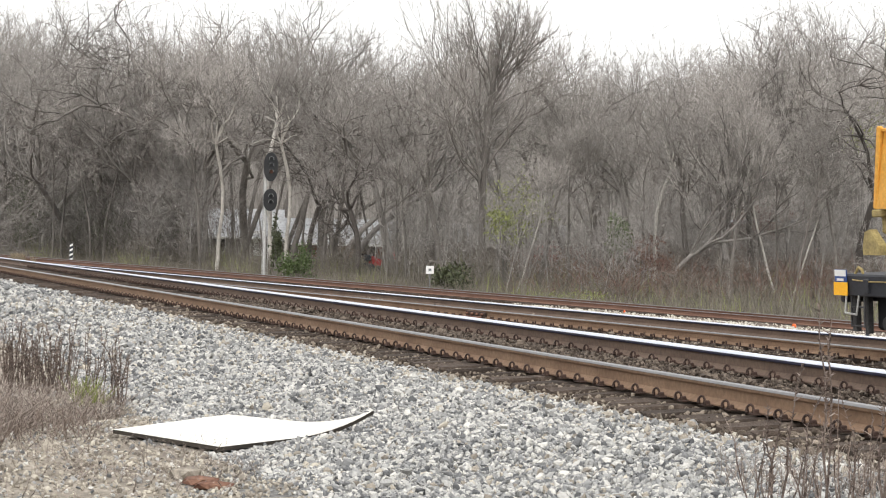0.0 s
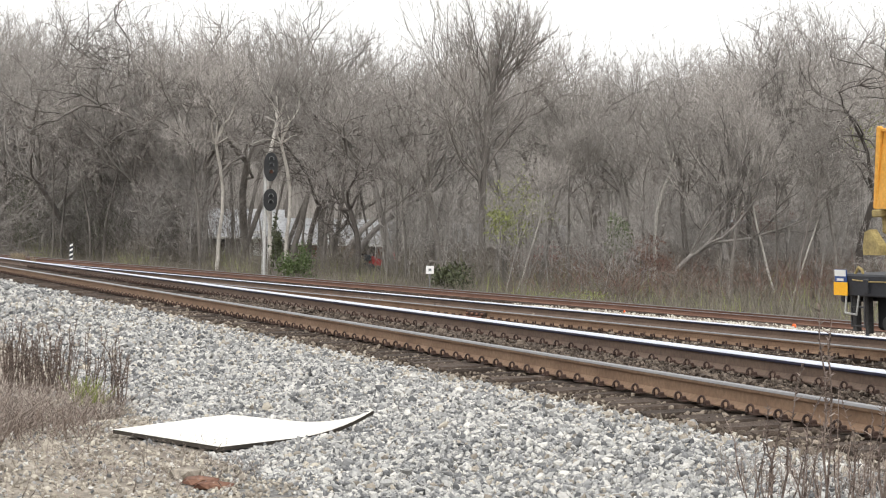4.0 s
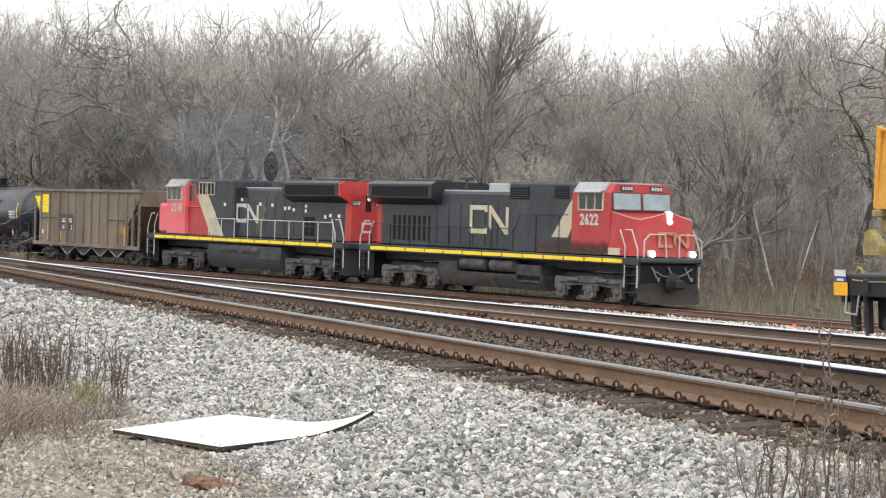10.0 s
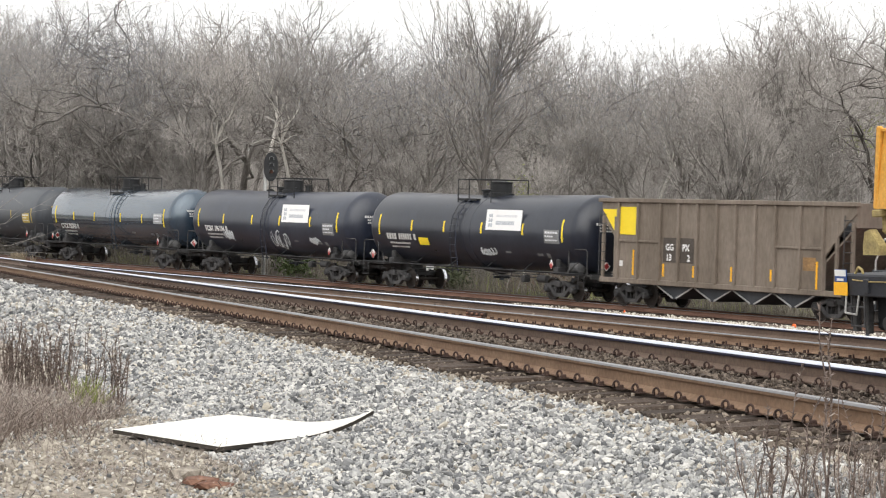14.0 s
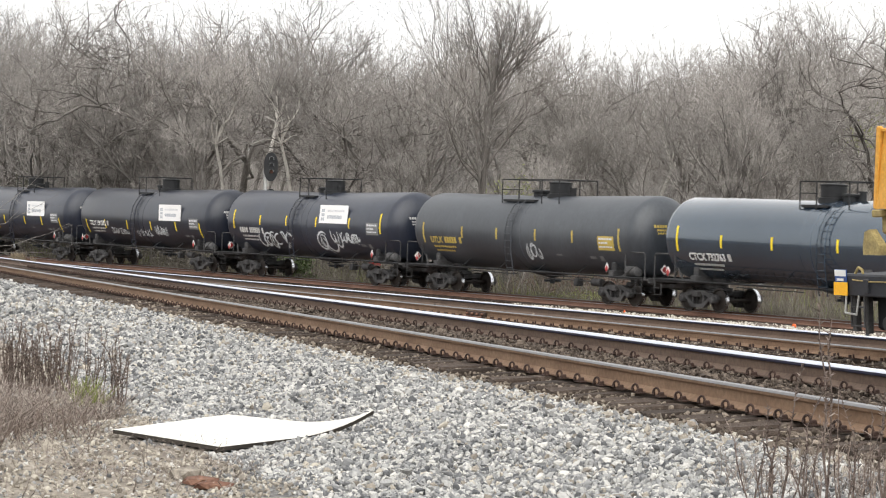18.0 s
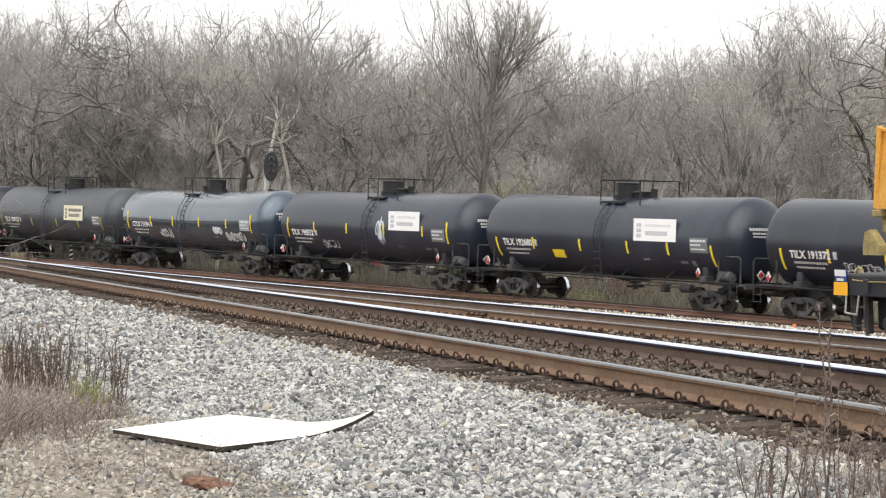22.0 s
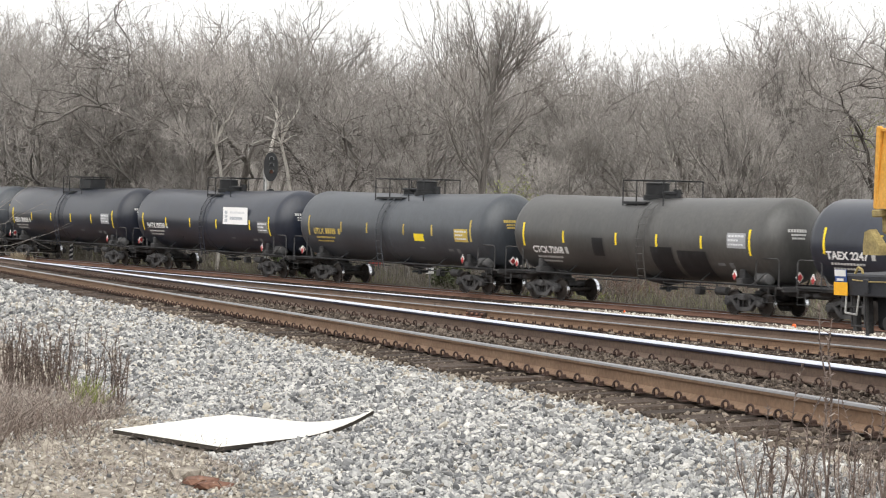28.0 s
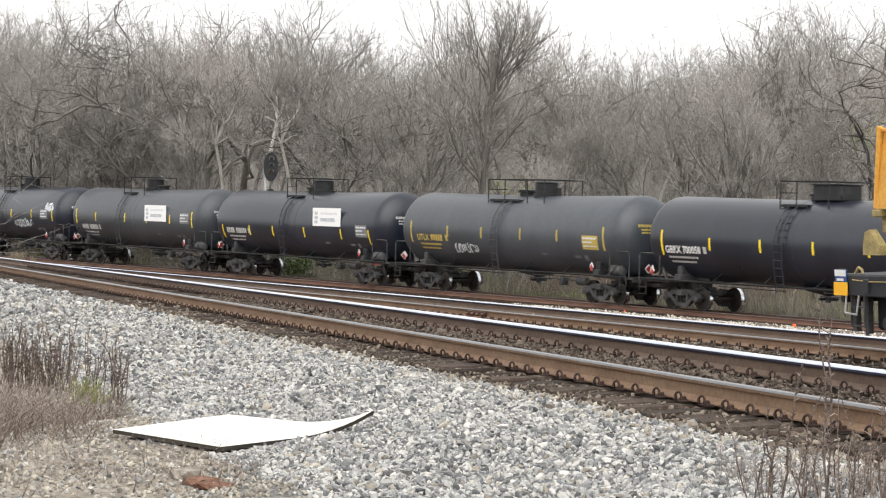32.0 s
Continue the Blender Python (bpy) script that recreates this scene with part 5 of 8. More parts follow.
        for end, paint in ((1, M_DIRTYWHITE), (-1, M_DIRTYWHITE)):
            s = Solid()
            s.pipe([(end * 10.4, sd * 1.5, 0.75), (end * 10.4, sd * 1.5, 2.2), (end * 10.0, sd * 1.5, 2.95), (end * 9.6, sd * 1.5, 2.95)], 0.026, 6)
            s.pipe([(end * 9.6, sd * 1.5, 0.75), (end * 9.6, sd * 1.5, 2.3), (end * 9.25, sd * 1.5, 2.95)], 0.026, 6)
            part("corner_handrail", s, paint, car, "white corner handrail")
            well = part("step_well", Solid().box((end * 10.0, sd * 1.22, 1.05), (0.8, 0.05, 1.3), 0.01), M_BLACK, car)
            for z in (0.55, 0.88, 1.21, 1.54):
                part("step", Solid().box((end * 10.0, sd * 1.37, z), (0.72, 0.26, 0.03), 0.005), M_BOGIE, well)
            for x in (9.62, 10.38):
                part("step_side", Solid().box((end * x, sd * 1.38, 1.1), (0.04, 0.26, 1.2), 0.01), M_BLACK, well)
        part("air_cylinder", Solid().lathe([(-2.2, 0.1), (-2.1, 0.26), (-0.3, 0.26), (-0.2, 0.1)], 16, "x", (0, sd * 1.25, 1.28)).lathe([(0.1, 0.1), (0.2, 0.26), (1.9, 0.26), (2.0, 0.1)], 16, "x", (0, sd * 1.25, 1.28)), M_BOGIE, car)
    fuel = Solid()
    prof = [(-1.42, 1.5), (-1.45, 0.75), (-1.2, 0.35), (1.2, 0.35), (1.45, 0.75), (1.42, 1.5)]
    if wide_nose:
        fuel.prism([(-1.42, 0.95), (-1.42, 0.75), (-1.2, 0.35), (1.2, 0.35), (1.42, 0.75), (1.42, 0.95)], -3.9, 4.0, axis="x")
        fuel.box((-3.17, 0, 1.1), (1.45, 2.8, 0.5), 0.04).box((2.98, 0, 1.0), (1.78, 2.84, 0.75), 0.04)
    else:
        fuel.prism(prof, -4.3, 3.45, axis="x").box((-3.03, 0, 1.06), (1.75, 2.94, 0.42), 0.03)
    part("fuel_tank", fuel, M_BOGIE if wide_nose else M_BLACK, car)
    # ends
    part("anticlimber", Solid().box((10.5, 0, 1.8), (0.36, 2.9, 0.2), 0.05), M_BLACK, car)
    part("anticlimber", Solid().box((-10.45, 0, 1.75), (0.25, 2.9, 0.3), 0.05), M_BLACK, car)
    plow = Solid()
    plow.prism([(-1.5, 0.15), (-1.35, 1.1), (1.35, 1.1), (1.5, 0.15)], 10.2, 10.42, axis="x")
    cols = 13
    edge = [-1.5 + 3.0 * i / (cols - 1) for i in range(cols)]
    rows_ = [(0.12, 0.42), (0.35, 0.22), (0.62, 0.12), (0.95, 0.1)]
    pv = [(10.42 + b * (1 - (y / 1.6) ** 2) + 0.05 * (z < 0.3), y * (1 - 0.12 * (z > 0.9)), z + (0.12 * (abs(y) / 1.5) ** 4 if z < 0.3 else 0)) for z, b in rows_ for y in edge]
    pv += [(10.3, y, 0.95) for y in edge] + [(10.3, y, 0.12) for y in edge]
    pf = [(r_ * cols + i, r_ * cols + i + 1, (r_ + 1) * cols + i + 1, (r_ + 1) * cols + i) for r_ in range(5) for i in range(cols - 1)]
    plow.add(pv, pf + [(5 * cols + i, 5 * cols + i + 1, i + 1, i) for i in range(cols - 1)])
    part("snow_plow", plow, M_WHEEL, car)
    part("pilot_plate", Solid().box((10.44, 0, 1.3), (0.1, 2.7, 0.75), 0.03), M_SCREEN, car)
    part("coupler", Solid().box((10.8, 0, 0.9), (0.8, 0.3, 0.32), 0.06).box((11.1, 0, 0.9), (0.3, 0.36, 0.36), 0.1), M_WHEEL, car)
    part("coupler_pocket", Solid().lathe([(10.6, 0.26), (10.66, 0.36), (10.72, 0.36), (10.74, 0.28)], 18, "x", (0, 0, 0.98)), M_DECK, car)
    part("coupler", Solid().box((-10.8, 0, 0.9), (0.7, 0.3, 0.32), 0.06), M_BOGIE, car)
    hoses = Solid()
    for k in range(3):
        y = -0.9 + 0.8 * k
        hoses.pipe([(10.55, y, 1.55), (10.7, y + 0.08, 1.2), (10.72, y + 0.2, 1.0), (10.6, y + 0.3, 1.15)], 0.025, 5)
    hoses.pipe([(10.62, -1.0, 1.5), (10.7, -0.5, 1.22), (10.7, 0, 1.18), (10.7, 0.5, 1.25), (10.62, 1.0, 1.5)], 0.02, 5)
    part("air_hoses", hoses, M_GREY, car)
    if wide_nose:
        lamp = part("headlight", Solid().box((10.28, 0, 3.42), (0.24, 0.26, 0.58), 0.06), M_LAMPCASE, nose)
        part("bulb", Solid().lathe([(10.4, 0.12), (10.43, 0.11)], 14, "x", (0, 0, 3.55)).lathe([(10.4, 0.12), (10.43, 0.11)], 14, "x", (0, 0, 3.3)), M_LAMP, lamp, "shining twin headlight")
        for sg in (-1, 1):
            d = part("ditch_light", Solid().box((10.55, sg * 0.98, 2.05), (0.24, 0.26, 0.28), 0.05), M_LAMPCASE, car)
            part("bulb", Solid().lathe([(10.68, 0.12), (10.71, 0.11)], 14, "x", (0, sg * 0.98, 2.05)), M_LAMP, d, "shining ditch light")
            part("number_board", Solid().box((8.56, sg * 0.72, 4.55), (0.06, 0.62, 0.22), 0.02), M_BLACK, cab)
            dg = Solid()
            for k in range(4):
                dg.box((8.6, sg * 0.72 - 0.2 + 0.135 * k, 4.55), (0.012, 0.09, 0.13))
            part("board_digits", dg, M_DIRTYWHITE, cab)
        mk = Solid()
        for q in logo(0.6, 0.1):
            mk.prism([(p - 0.62, 2.3 + r) for p, r in q], 10.5, 10.56, axis="x")
        part("logo_shape", mk, M_DULLCREAM, nose, "cream block shapes on the nose")
        for sg in (-1, 1):
            rails = Solid().pipe([(10.66, sg * 1.4, 1.9), (10.66, sg * 1.4, 2.55), (10.6, sg * 1.1, 2.8), (10.6, sg * 0.35, 2.8), (10.66, sg * 0.3, 1.9)], 0.024, 6)
            part("front_handrail", rails, M_DIRTYWHITE, car)
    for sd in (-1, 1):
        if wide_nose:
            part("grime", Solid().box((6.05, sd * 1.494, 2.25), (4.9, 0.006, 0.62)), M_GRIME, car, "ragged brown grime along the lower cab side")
            part("notice_plate", Solid().box((8.9, sd * 1.512, 2.1), (0.76, 0.012, 0.27)), M_CREAM, car)
        else:
            for x, z in ((2.0, 3.52), (0.67, 3.78), (-1.3, 3.58), (-2.53, 3.54), (-3.84, 3.4), (-4.23, 3.42), (-4.69, 3.35), (-5.89, 3.53), (-5.88, 3.31), (-7.76, 3.05), (-8.25, 3.12), (-9.06, 3.11)):
                part("reflector", Solid().box((x, sd * 1.27 if x > 1 else sd * 1.0, z), (0.2, 0.02, 0.16)), M_WHITE, car)
    part("antenna", Solid().rod((-3.5, -0.3, 4.3), (-3.5, -0.3, 4.86), 0.06, n=8).box((-3.5, -0.3, 4.92), (0.7, 0.3, 0.14), 0.05), M_BLACK, hood)
    horn = Solid().box((7.0, 0, 4.86), (0.3, 0.5, 0.14), 0.03).rod((7.2, 0.1, 4.9), (7.6, 0.1, 4.92), 0.05, 0.08)
    part("horn", horn, M_BLACK, cab)
    for x in (-6.6, 6.9):
        loco_bogie(car, x, sign)
    return car


def hopper_car():
    car = thing("hopper_car", None, None, "rusty brown open hopper car with ribbed sides", "hopper car")
    side_poly = [(-7.2, 4.1), (7.25, 4.1), (7.25, 3.75), (6.8, 3.4), (5.72, 2.25), (5.72, 0.98), (-6.32, 0.98), (-6.35, 2.8), (-7.2, 3.74)]
    for sd in (-1, 1):
        w = part("side_wall", Solid().prism(side_poly, sd * 1.44, sd * 1.5), M_HOPPER, car)
        for k, x in enumerate((-6.07, -4.84, -3.45, -2.35, -1.24, -0.13, 0.95, 2.04, 3.13, 4.47, 5.66)):
            z0 = 1.06
            part("rib", Solid().box((x, sd * 1.555, (z0 + 3.99) / 2), (0.11, 0.12, 3.99 - z0), 0.012), M_HOPPER, w)
        part("top_chord", Solid().box((0, sd * 1.5, 4.08), (14.7, 0.2, 0.16), 0.02), M_HOPPER, car)
        part("side_sill", Solid().box((0, sd * 1.5, 1.0), (14.4, 0.16, 0.2), 0.02), M_HOPPER, car)
        for x in (-7.1, 7.1, -6.3, 6.3):
            part("corner_post", Solid().box((x, sd * 1.48, 2.2), (0.12, 0.12, 2.5), 0.015), M_HOPPER, car)
        for xx in (-7.05, 6.95):
            lad = part("ladder", Solid().rod((xx - 0.22, sd * 1.56, 0.85), (xx - 0.22, sd * 1.56, 3.7), 0.02, n=5), M_BOGIE, car)
            for k in range(8):
                part("rung", Solid().rod((xx - 0.22, sd * 1.56, 1.0 + 0.36 * k), (xx + 0.22, sd * 1.56, 1.0 + 0.36 * k), 0.014, n=5), M_BOGIE, lad)
        y = sd * 1.507
        part("yellow_panel", Solid().box((-5.46, y + sd * 0.004, 3.3), (1.08, 0.012, 1.06)), M_YELLOW, w, "yellow painted panel")
        part("yellow_panel", Solid().prism([(-7.16, 3.73), (-6.16, 3.73), (-6.16, 2.84), (-6.3, 2.84)], y, y + sd * 0.014), M_YELLOW, w)
        for x, z0, z1 in ((-5.13, 1.23, 2.2), (-3.26, 1.25, 1.73), (-1.46, 1.27, 1.7), (0.73, 1.21, 1.74), (2.92, 1.3, 1.72), (5.33, 1.12, 2.08)):
            part("reflective_strip", Solid().box((x, sd * 1.514, (z0 + z1) / 2), (0.09, 0.012, z1 - z0)), M_AMBER, w)
        for x in (-2.9, -1.87):
            part("number_panel", Solid().box((x, y, 2.25), (0.78, 0.014, 0.92)), M_DULLBROWN, w, "darker painted number panel")
        for x0, x1 in ((-6.25, -3.5), (3.1, 5.6)):
            part("side_beam", Solid().box(((x0 + x1) / 2, sd * 1.53, 2.53), (x1 - x0, 0.06, 0.08), 0.01), M_HOPPER, w)
        part("rust_patch", Solid().box((4.93, y, 1.98), (0.64, 0.012, 0.46)), M_RUSTPATCH, w, "square of bare orange rust")
        part("white_tag", Solid().box((-5.9, y, 1.66), (0.2, 0.012, 0.22)), M_WHITE, w)
    for word, x, z in (("GG", -3.14, 2.24), ("PX", -2.13, 2.24), ("13", -3.1, 1.86), ("2", -1.83, 1.86)):
        pts, fs = letters(word, 0.34, 1.0)
        part("lettering", Solid().add([(x + p, -1.522, z + q) for p, q in pts], fs), M_WHITE, car, smooth=0)
    for sg in (-1, 1):
        part("slope_sheet", Solid().add([(sg * 7.2, -1.42, 3.3), (sg * 7.2, 1.42, 3.3), (sg * 4.4, 1.42, 0.95), (sg * 4.4, -1.42, 0.95), (sg * 7.15, -1.42, 3.36), (sg * 7.15, 1.42, 3.36), (sg * 4.35, 1.42, 1.0), (sg * 4.35, -1.42, 1.0)],
                                        [(0, 1, 2, 3), (7, 6, 5, 4), (0, 4, 5, 1), (1, 5, 6, 2), (2, 6, 7, 3), (3, 7, 4, 0)]), M_HOPPER, car)
        part("end_wall", Solid().box((sg * 7.2, 0, 3.7), (0.08, 2.9, 0.85), 0.01), M_HOPPER, car)
        part("coupler", Solid().box((sg * 7.35, 0, 0.88), (0.6, 0.3, 0.3), 0.05), M_BOGIE, car)
    part("centre_sill", Solid().box((0, 0, 0.9), (14.0, 0.5, 0.3), 0.03), M_BOGIE, car)
    part("load", Solid().box((0, 0, 3.2), (12.0, 2.8, 0.5), 0.1), M_BLACK, car)
    for x in (-2.85, -0.6, 1.65, 3.88):
        c = part("chute", Solid().prism([(x - 1.1, 1.0), (x + 1.1, 1.0), (x + 1.1, 0.86), (x + 0.1, 0.42), (x - 0.1, 0.42), (x - 1.1, 0.86)], -1.25, 1.25), M_BLACK, car)
        for sg in (-1, 1):
            part("chute_edge", Solid().prism([(x + sg * 0.1, 0.42), (x + sg * 1.08, 0.85), (x + sg * 1.08, 0.91), (x + sg * 0.1, 0.48)], -1.275, -1.255), M_GALV, c, "bright worn chute edge")
    for x in (-5.75, 5.75):
        bogie(car, x)
    return car


LEAD = locomotive("red and black diesel locomotive with lit headlights, leading the train", "2622", M_RED, True, 1)
SECOND = locomotive("black diesel locomotive with faded red cab, running backwards", "2518", M_FADEDRED, False, -1)
HOPPER = hopper_car()
W, C, Y = M_SHEET, M_CREAMSHEET, M_DULLYELLOW
TRAIN = [(LEAD, 125.05, 0), (SECOND, 102.75, 180), (HOPPER, 84.1, 0)]
HIGH = (2.36, 3.27)
FLEET = [            # each car with its own shift along the train
    (-0.3, tank_car("black tank car with a white notice sheet", strips=(-7.05, -4.31, -1.7, 1.21, 4.27, 7.06), low=2.58, tall=HIGH, sheet=W, sheet_x=1.56, sheet_z=2.75, lean=0.1, mark_x=-6.45, mark_z=2.18, yellow_label=(-3.8, 1.98),
                    graffiti=((3, 1.0, 1.85, 1.1, 0.35, 5),), guard=-0.3, dome=0.35, panel=(5.8, 2.29))),
    (-0.25, tank_car("black tank car with a white notice and a ring of graffiti", strips=(-7.1, -4.32, -1.29, 1.52, 4.53, 7.05), low=2.57, tall=HIGH, sheet=W, sheet_x=1.75, sheet_z=2.74, lean=0.1, marks="TCBX 196104", mark_x=-6.4, mark_z=2.17,
                     graffiti=((5, 0.6, 1.9, 1.6, 1.0, 4, 0.03), (6, -4.4, 2.0, 0.9, 0.5), (7, 4.3, 1.9, 0.9, 0.35)), guard=0.55, dome=0.0)),
    (-0.53, tank_car("glossy blue-grey tank car with white lettering", M_TANKBLUE, strips=(-7.09, -4.51, -1.7, 1.73, 4.44, 7.08), low=2.4, tall=(2.22, 3.17), marks="CTCX 732763", mark_x=-6.49, mark_z=1.93, ladder=1.0, guard=0.3, dome=-0.28, panel=(5.86, 2.38), panel_paint=M_GREYROOF)),
    (-0.33, tank_car("dusty dark tank car with a small white scrawl", M_TANKBROWN, Y, strips=(-7.06, -3.99, -1.37, 1.44, 4.01, 7.07), low=2.37, tall=(2.1, 2.98), marks="UTLX", mark_paint=Y, mark_x=-6.53, mark_z=2.12,
                     graffiti=((8, 0.7, 1.95, 1.0, 0.75, 3, 0.032),), guard=0.15, wide=True, dome=0.96, panel=(5.7, 2.12), ladder=-0.35)),
    (-0.13, tank_car("black tank car with a white notice and long graffiti", strips=(-7.06, -4.31, -1.68, 1.22, 4.29, 7.06), low=2.57, tall=HIGH, sheet=W, sheet_x=1.53, sheet_z=2.76, lean=0.1, mark_x=-6.45, mark_z=2.16,
                     graffiti=((9, -4.6, 1.9, 3.3, 0.95, 6, 0.045), (10, 1.3, 1.9, 2.2, 1.15, 3, 0.045), (11, 3.5, 2.1, 1.6, 0.5, 7, 0.036)), guard=-0.22, dome=0.25, panel=(5.82, 2.3), ladder=-1.05)),
    (-0.08, tank_car("black tank car with a white notice and faint graffiti", strips=(-7.01, -4.53, -1.68, 1.27, 4.26, 7.02), low=2.05, tall=(1.75, 2.5), sheet=W, sheet_x=2.35, sheet_z=2.57, marks="TILX 191372", mark_x=-6.54, mark_z=2.18,
                     graffiti=((12, 1.7, 2.0, 1.4, 0.5, 9, 0.022), (13, -0.6, 1.85, 1.8, 0.4, 8, 0.018), (14, -3.9, 1.9, 2.2, 0.4, 7, 0.018)), guard=-0.2, dome=0.5, panel=(5.84, 2.18))),
    (0.0, tank_car("black tank car with a white notice and a yellow label", strips=(-7.02, -4.37, -1.15, 1.94, 4.45, 7.03), low=2.05, tall=(1.7, 2.48), sheet=W, sheet_x=2.41, sheet_z=2.55, marks="TILX 192680", mark_x=-6.55, mark_z=2.17, yellow_label=(-3.1, 1.75), guard=0.66, dome=-0.07, panel=(5.8, 2.19))),
    (0.1, tank_car("black tank car with white graffiti beside its notice", strips=(-7.05, -4.5, -1.48, 1.82, 5.08, 7.05), low=2.33, tall=(2.07, 3.0), sheet=W, sheet_x=2.27, sheet_z=2.56, marks="TILX 198532", mark_x=-6.7, mark_z=2.17,
                   graffiti=((15, 1.2, 2.55, 0.6, 1.2, 5, 0.04), (16, -3.9, 1.8, 1.4, 0.5, 4, 0.02)), guard=0.65, dome=-0.02, panel=(5.8, 2.14), ladder=0.25)),
    (0.15, tank_car("pale blue-grey tank car with scattered graffiti", M_TANKBLUE, strips=(-7.07, -4.26, -1.58, 1.43, 4.45, 7.07), low=2.32, tall=(2.12, 3.04), marks="CTCX 731294", mark_x=-6.5, mark_z=2.22,
                    graffiti=((17, -3.3, 1.95, 1.4, 0.5, 6, 0.04), (18, 3.0, 2.2, 0.9, 0.35, 4, 0.05), (19, 4.3, 1.9, 1.9, 0.45, 8, 0.045)), guard=-0.17, dome=0.38, panel=(5.9, 2.22), panel_paint=M_GREYROOF, ladder=-0.65)),
    (0.31, tank_car("dusty dark tank car with a cream notice sheet", M_TANKBROWN, Y, strips=(-7.2, -4.74, -2.62, 1.0, 4.02, 7.2), low=1.96, tall=(1.82, 2.6), marks="TILX 199371", sheet=C, sheet_x=2.2, sheet_z=2.38, mark_x=-6.7, mark_z=2.17, guard=-0.33, dome=0.26, panel=(6.0, 2.14), ladder=-0.8)),
    (0.4, tank_car("black tank car with a yellow label and plain sides", strips=(-7.1, -4.29, -1.23, 1.67, 4.82, 7.33), low=2.59, tall=HIGH, marks="TAEX 2247", mark_x=-7.0, mark_z=2.2, yellow_label=(-2.4, 1.86), guard=-0.3, dome=0.4, panel=(6.0, 2.35), panel_paint=M_WHITE)),
    (0.22, tank_car("brown-dusted tank car with plain lettering", M_TANKOLIVE, strips=(-7.13, -4.34, -0.85, 1.7, 4.37, 7.12), low=2.35, tall=(2.17, 3.11), marks="CTCX 72068", mark_x=-6.58, mark_z=1.92, ladder=0.82, guard=0.0, dome=-0.32, panel=(5.86, 2.42),
                    panel_paint=M_GREYROOF, stains=((1.3, 2.6, 1.2, 2.35), (2.9, 4.6, 1.2, 2.25), (-2.4, -1.7, 1.9, 2.6)))),
    (0.18, tank_car("dusty dark tank car with a yellow label", M_TANKBROWN, Y, strips=(-6.94, -3.93, -1.61, 1.55, 3.89, 6.94), low=2.39, tall=(2.2, 3.12), marks="UTLX", mark_paint=Y, mark_x=-6.49, mark_z=2.27, yellow_label=(2.4, 2.14), guard=0.12, wide=True, dome=0.92, panel=(5.67, 2.18))),
    (0.17, tank_car("black tank car with white lettering and a white notice", strips=(-7.07, -4.28, -1.47, 1.49, 5.09, 7.07), low=2.29, tall=(2.03, 2.96), marks="NATX 303730", sheet=W, sheet_x=2.29, sheet_z=2.53, mark_x=-6.57, mark_z=2.18, guard=0.55, dome=-0.25, panel=(5.88, 2.16))),
    (0.1, tank_car("black tank car with pale lettering", strips=(-7.06, -4.23, -1.39, 1.42, 4.23, 7.05), low=2.29, tall=(2.06, 3.0), marks="GBRX 700058", mark_x=-6.89, mark_z=2.16, guard=0.2, dome=0.85, box_dome=True, panel=(5.55, 2.27), panel_paint=M_GREYROOF)),
    (0.25, tank_car("dusty black tank car with yellow lettering", M_TANKBROWN, Y, strips=(-7.08, -4.14, -1.52, 1.36, 3.96, 7.08), low=2.38, tall=(2.1, 3.03), marks="UTLX", mark_paint=Y, mark_x=-6.6, mark_z=2.2, graffiti=((21, -3.7, 1.9, 1.7, 0.45, 6, 0.03),), guard=0.1, wide=True, dome=0.95, panel=(5.66, 2.12))),
    (0.3, tank_car("black tank car with a small white notice", strips=(-7.15, -4.3, -1.9, 1.21, 4.65, 7.15), low=2.05, tall=(1.85, 2.52), sheet=W, sheet_x=2.1, sheet_z=2.62, mark_x=-6.74, mark_z=2.12, guard=-0.3, dome=0.3, panel=(6.0, 2.18))),
    (0.4, tank_car("grey-dusted tank car with a white notice sheet", M_TANKBROWN, strips=(-7.25, -4.64, -0.82, 1.9, 4.72, 7.28), low=2.42, tall=(2.25, 3.07), sheet=W, sheet_x=1.7, sheet_z=2.52, mark_x=-6.6, mark_z=1.95, guard=-1.0, dome=-0.3, panel=(5.9, 2.45))),
    (0.4, tank_car("black tank car with a bright white scrawl", strips=(-7.1, -4.4, -1.6, 1.13, 4.2, 7.25), low=2.42, tall=(2.28, 2.9), graffiti=((25, 6.2, 3.1, 1.2, 0.5, 6, 0.06), (26, 1.6, 2.1, 2.6, 0.5, 9, 0.03)), guard=-0.2, dome=0.5, panel=(5.5, 2.4))),
    (0.4, tank_car("plain black tank car at the rear")),
]
for k, (shift, car) in enumerate(FLEET):
    TRAIN.append((car, 67.55 - 18.0 * k + shift, 0))


def run(t):
    """How far the train has come along the main track at t seconds."""
    q = (t - 20) / 10
    return 148.28 * q + 4.8545 * q * q + 0.0188 * q ** 3


def car_pose(place, turn, t):
    return MAIN.lie(-(place + run(t)), GAUGE / 2) @ pose(0, 0, 0, 0, 0, turn)

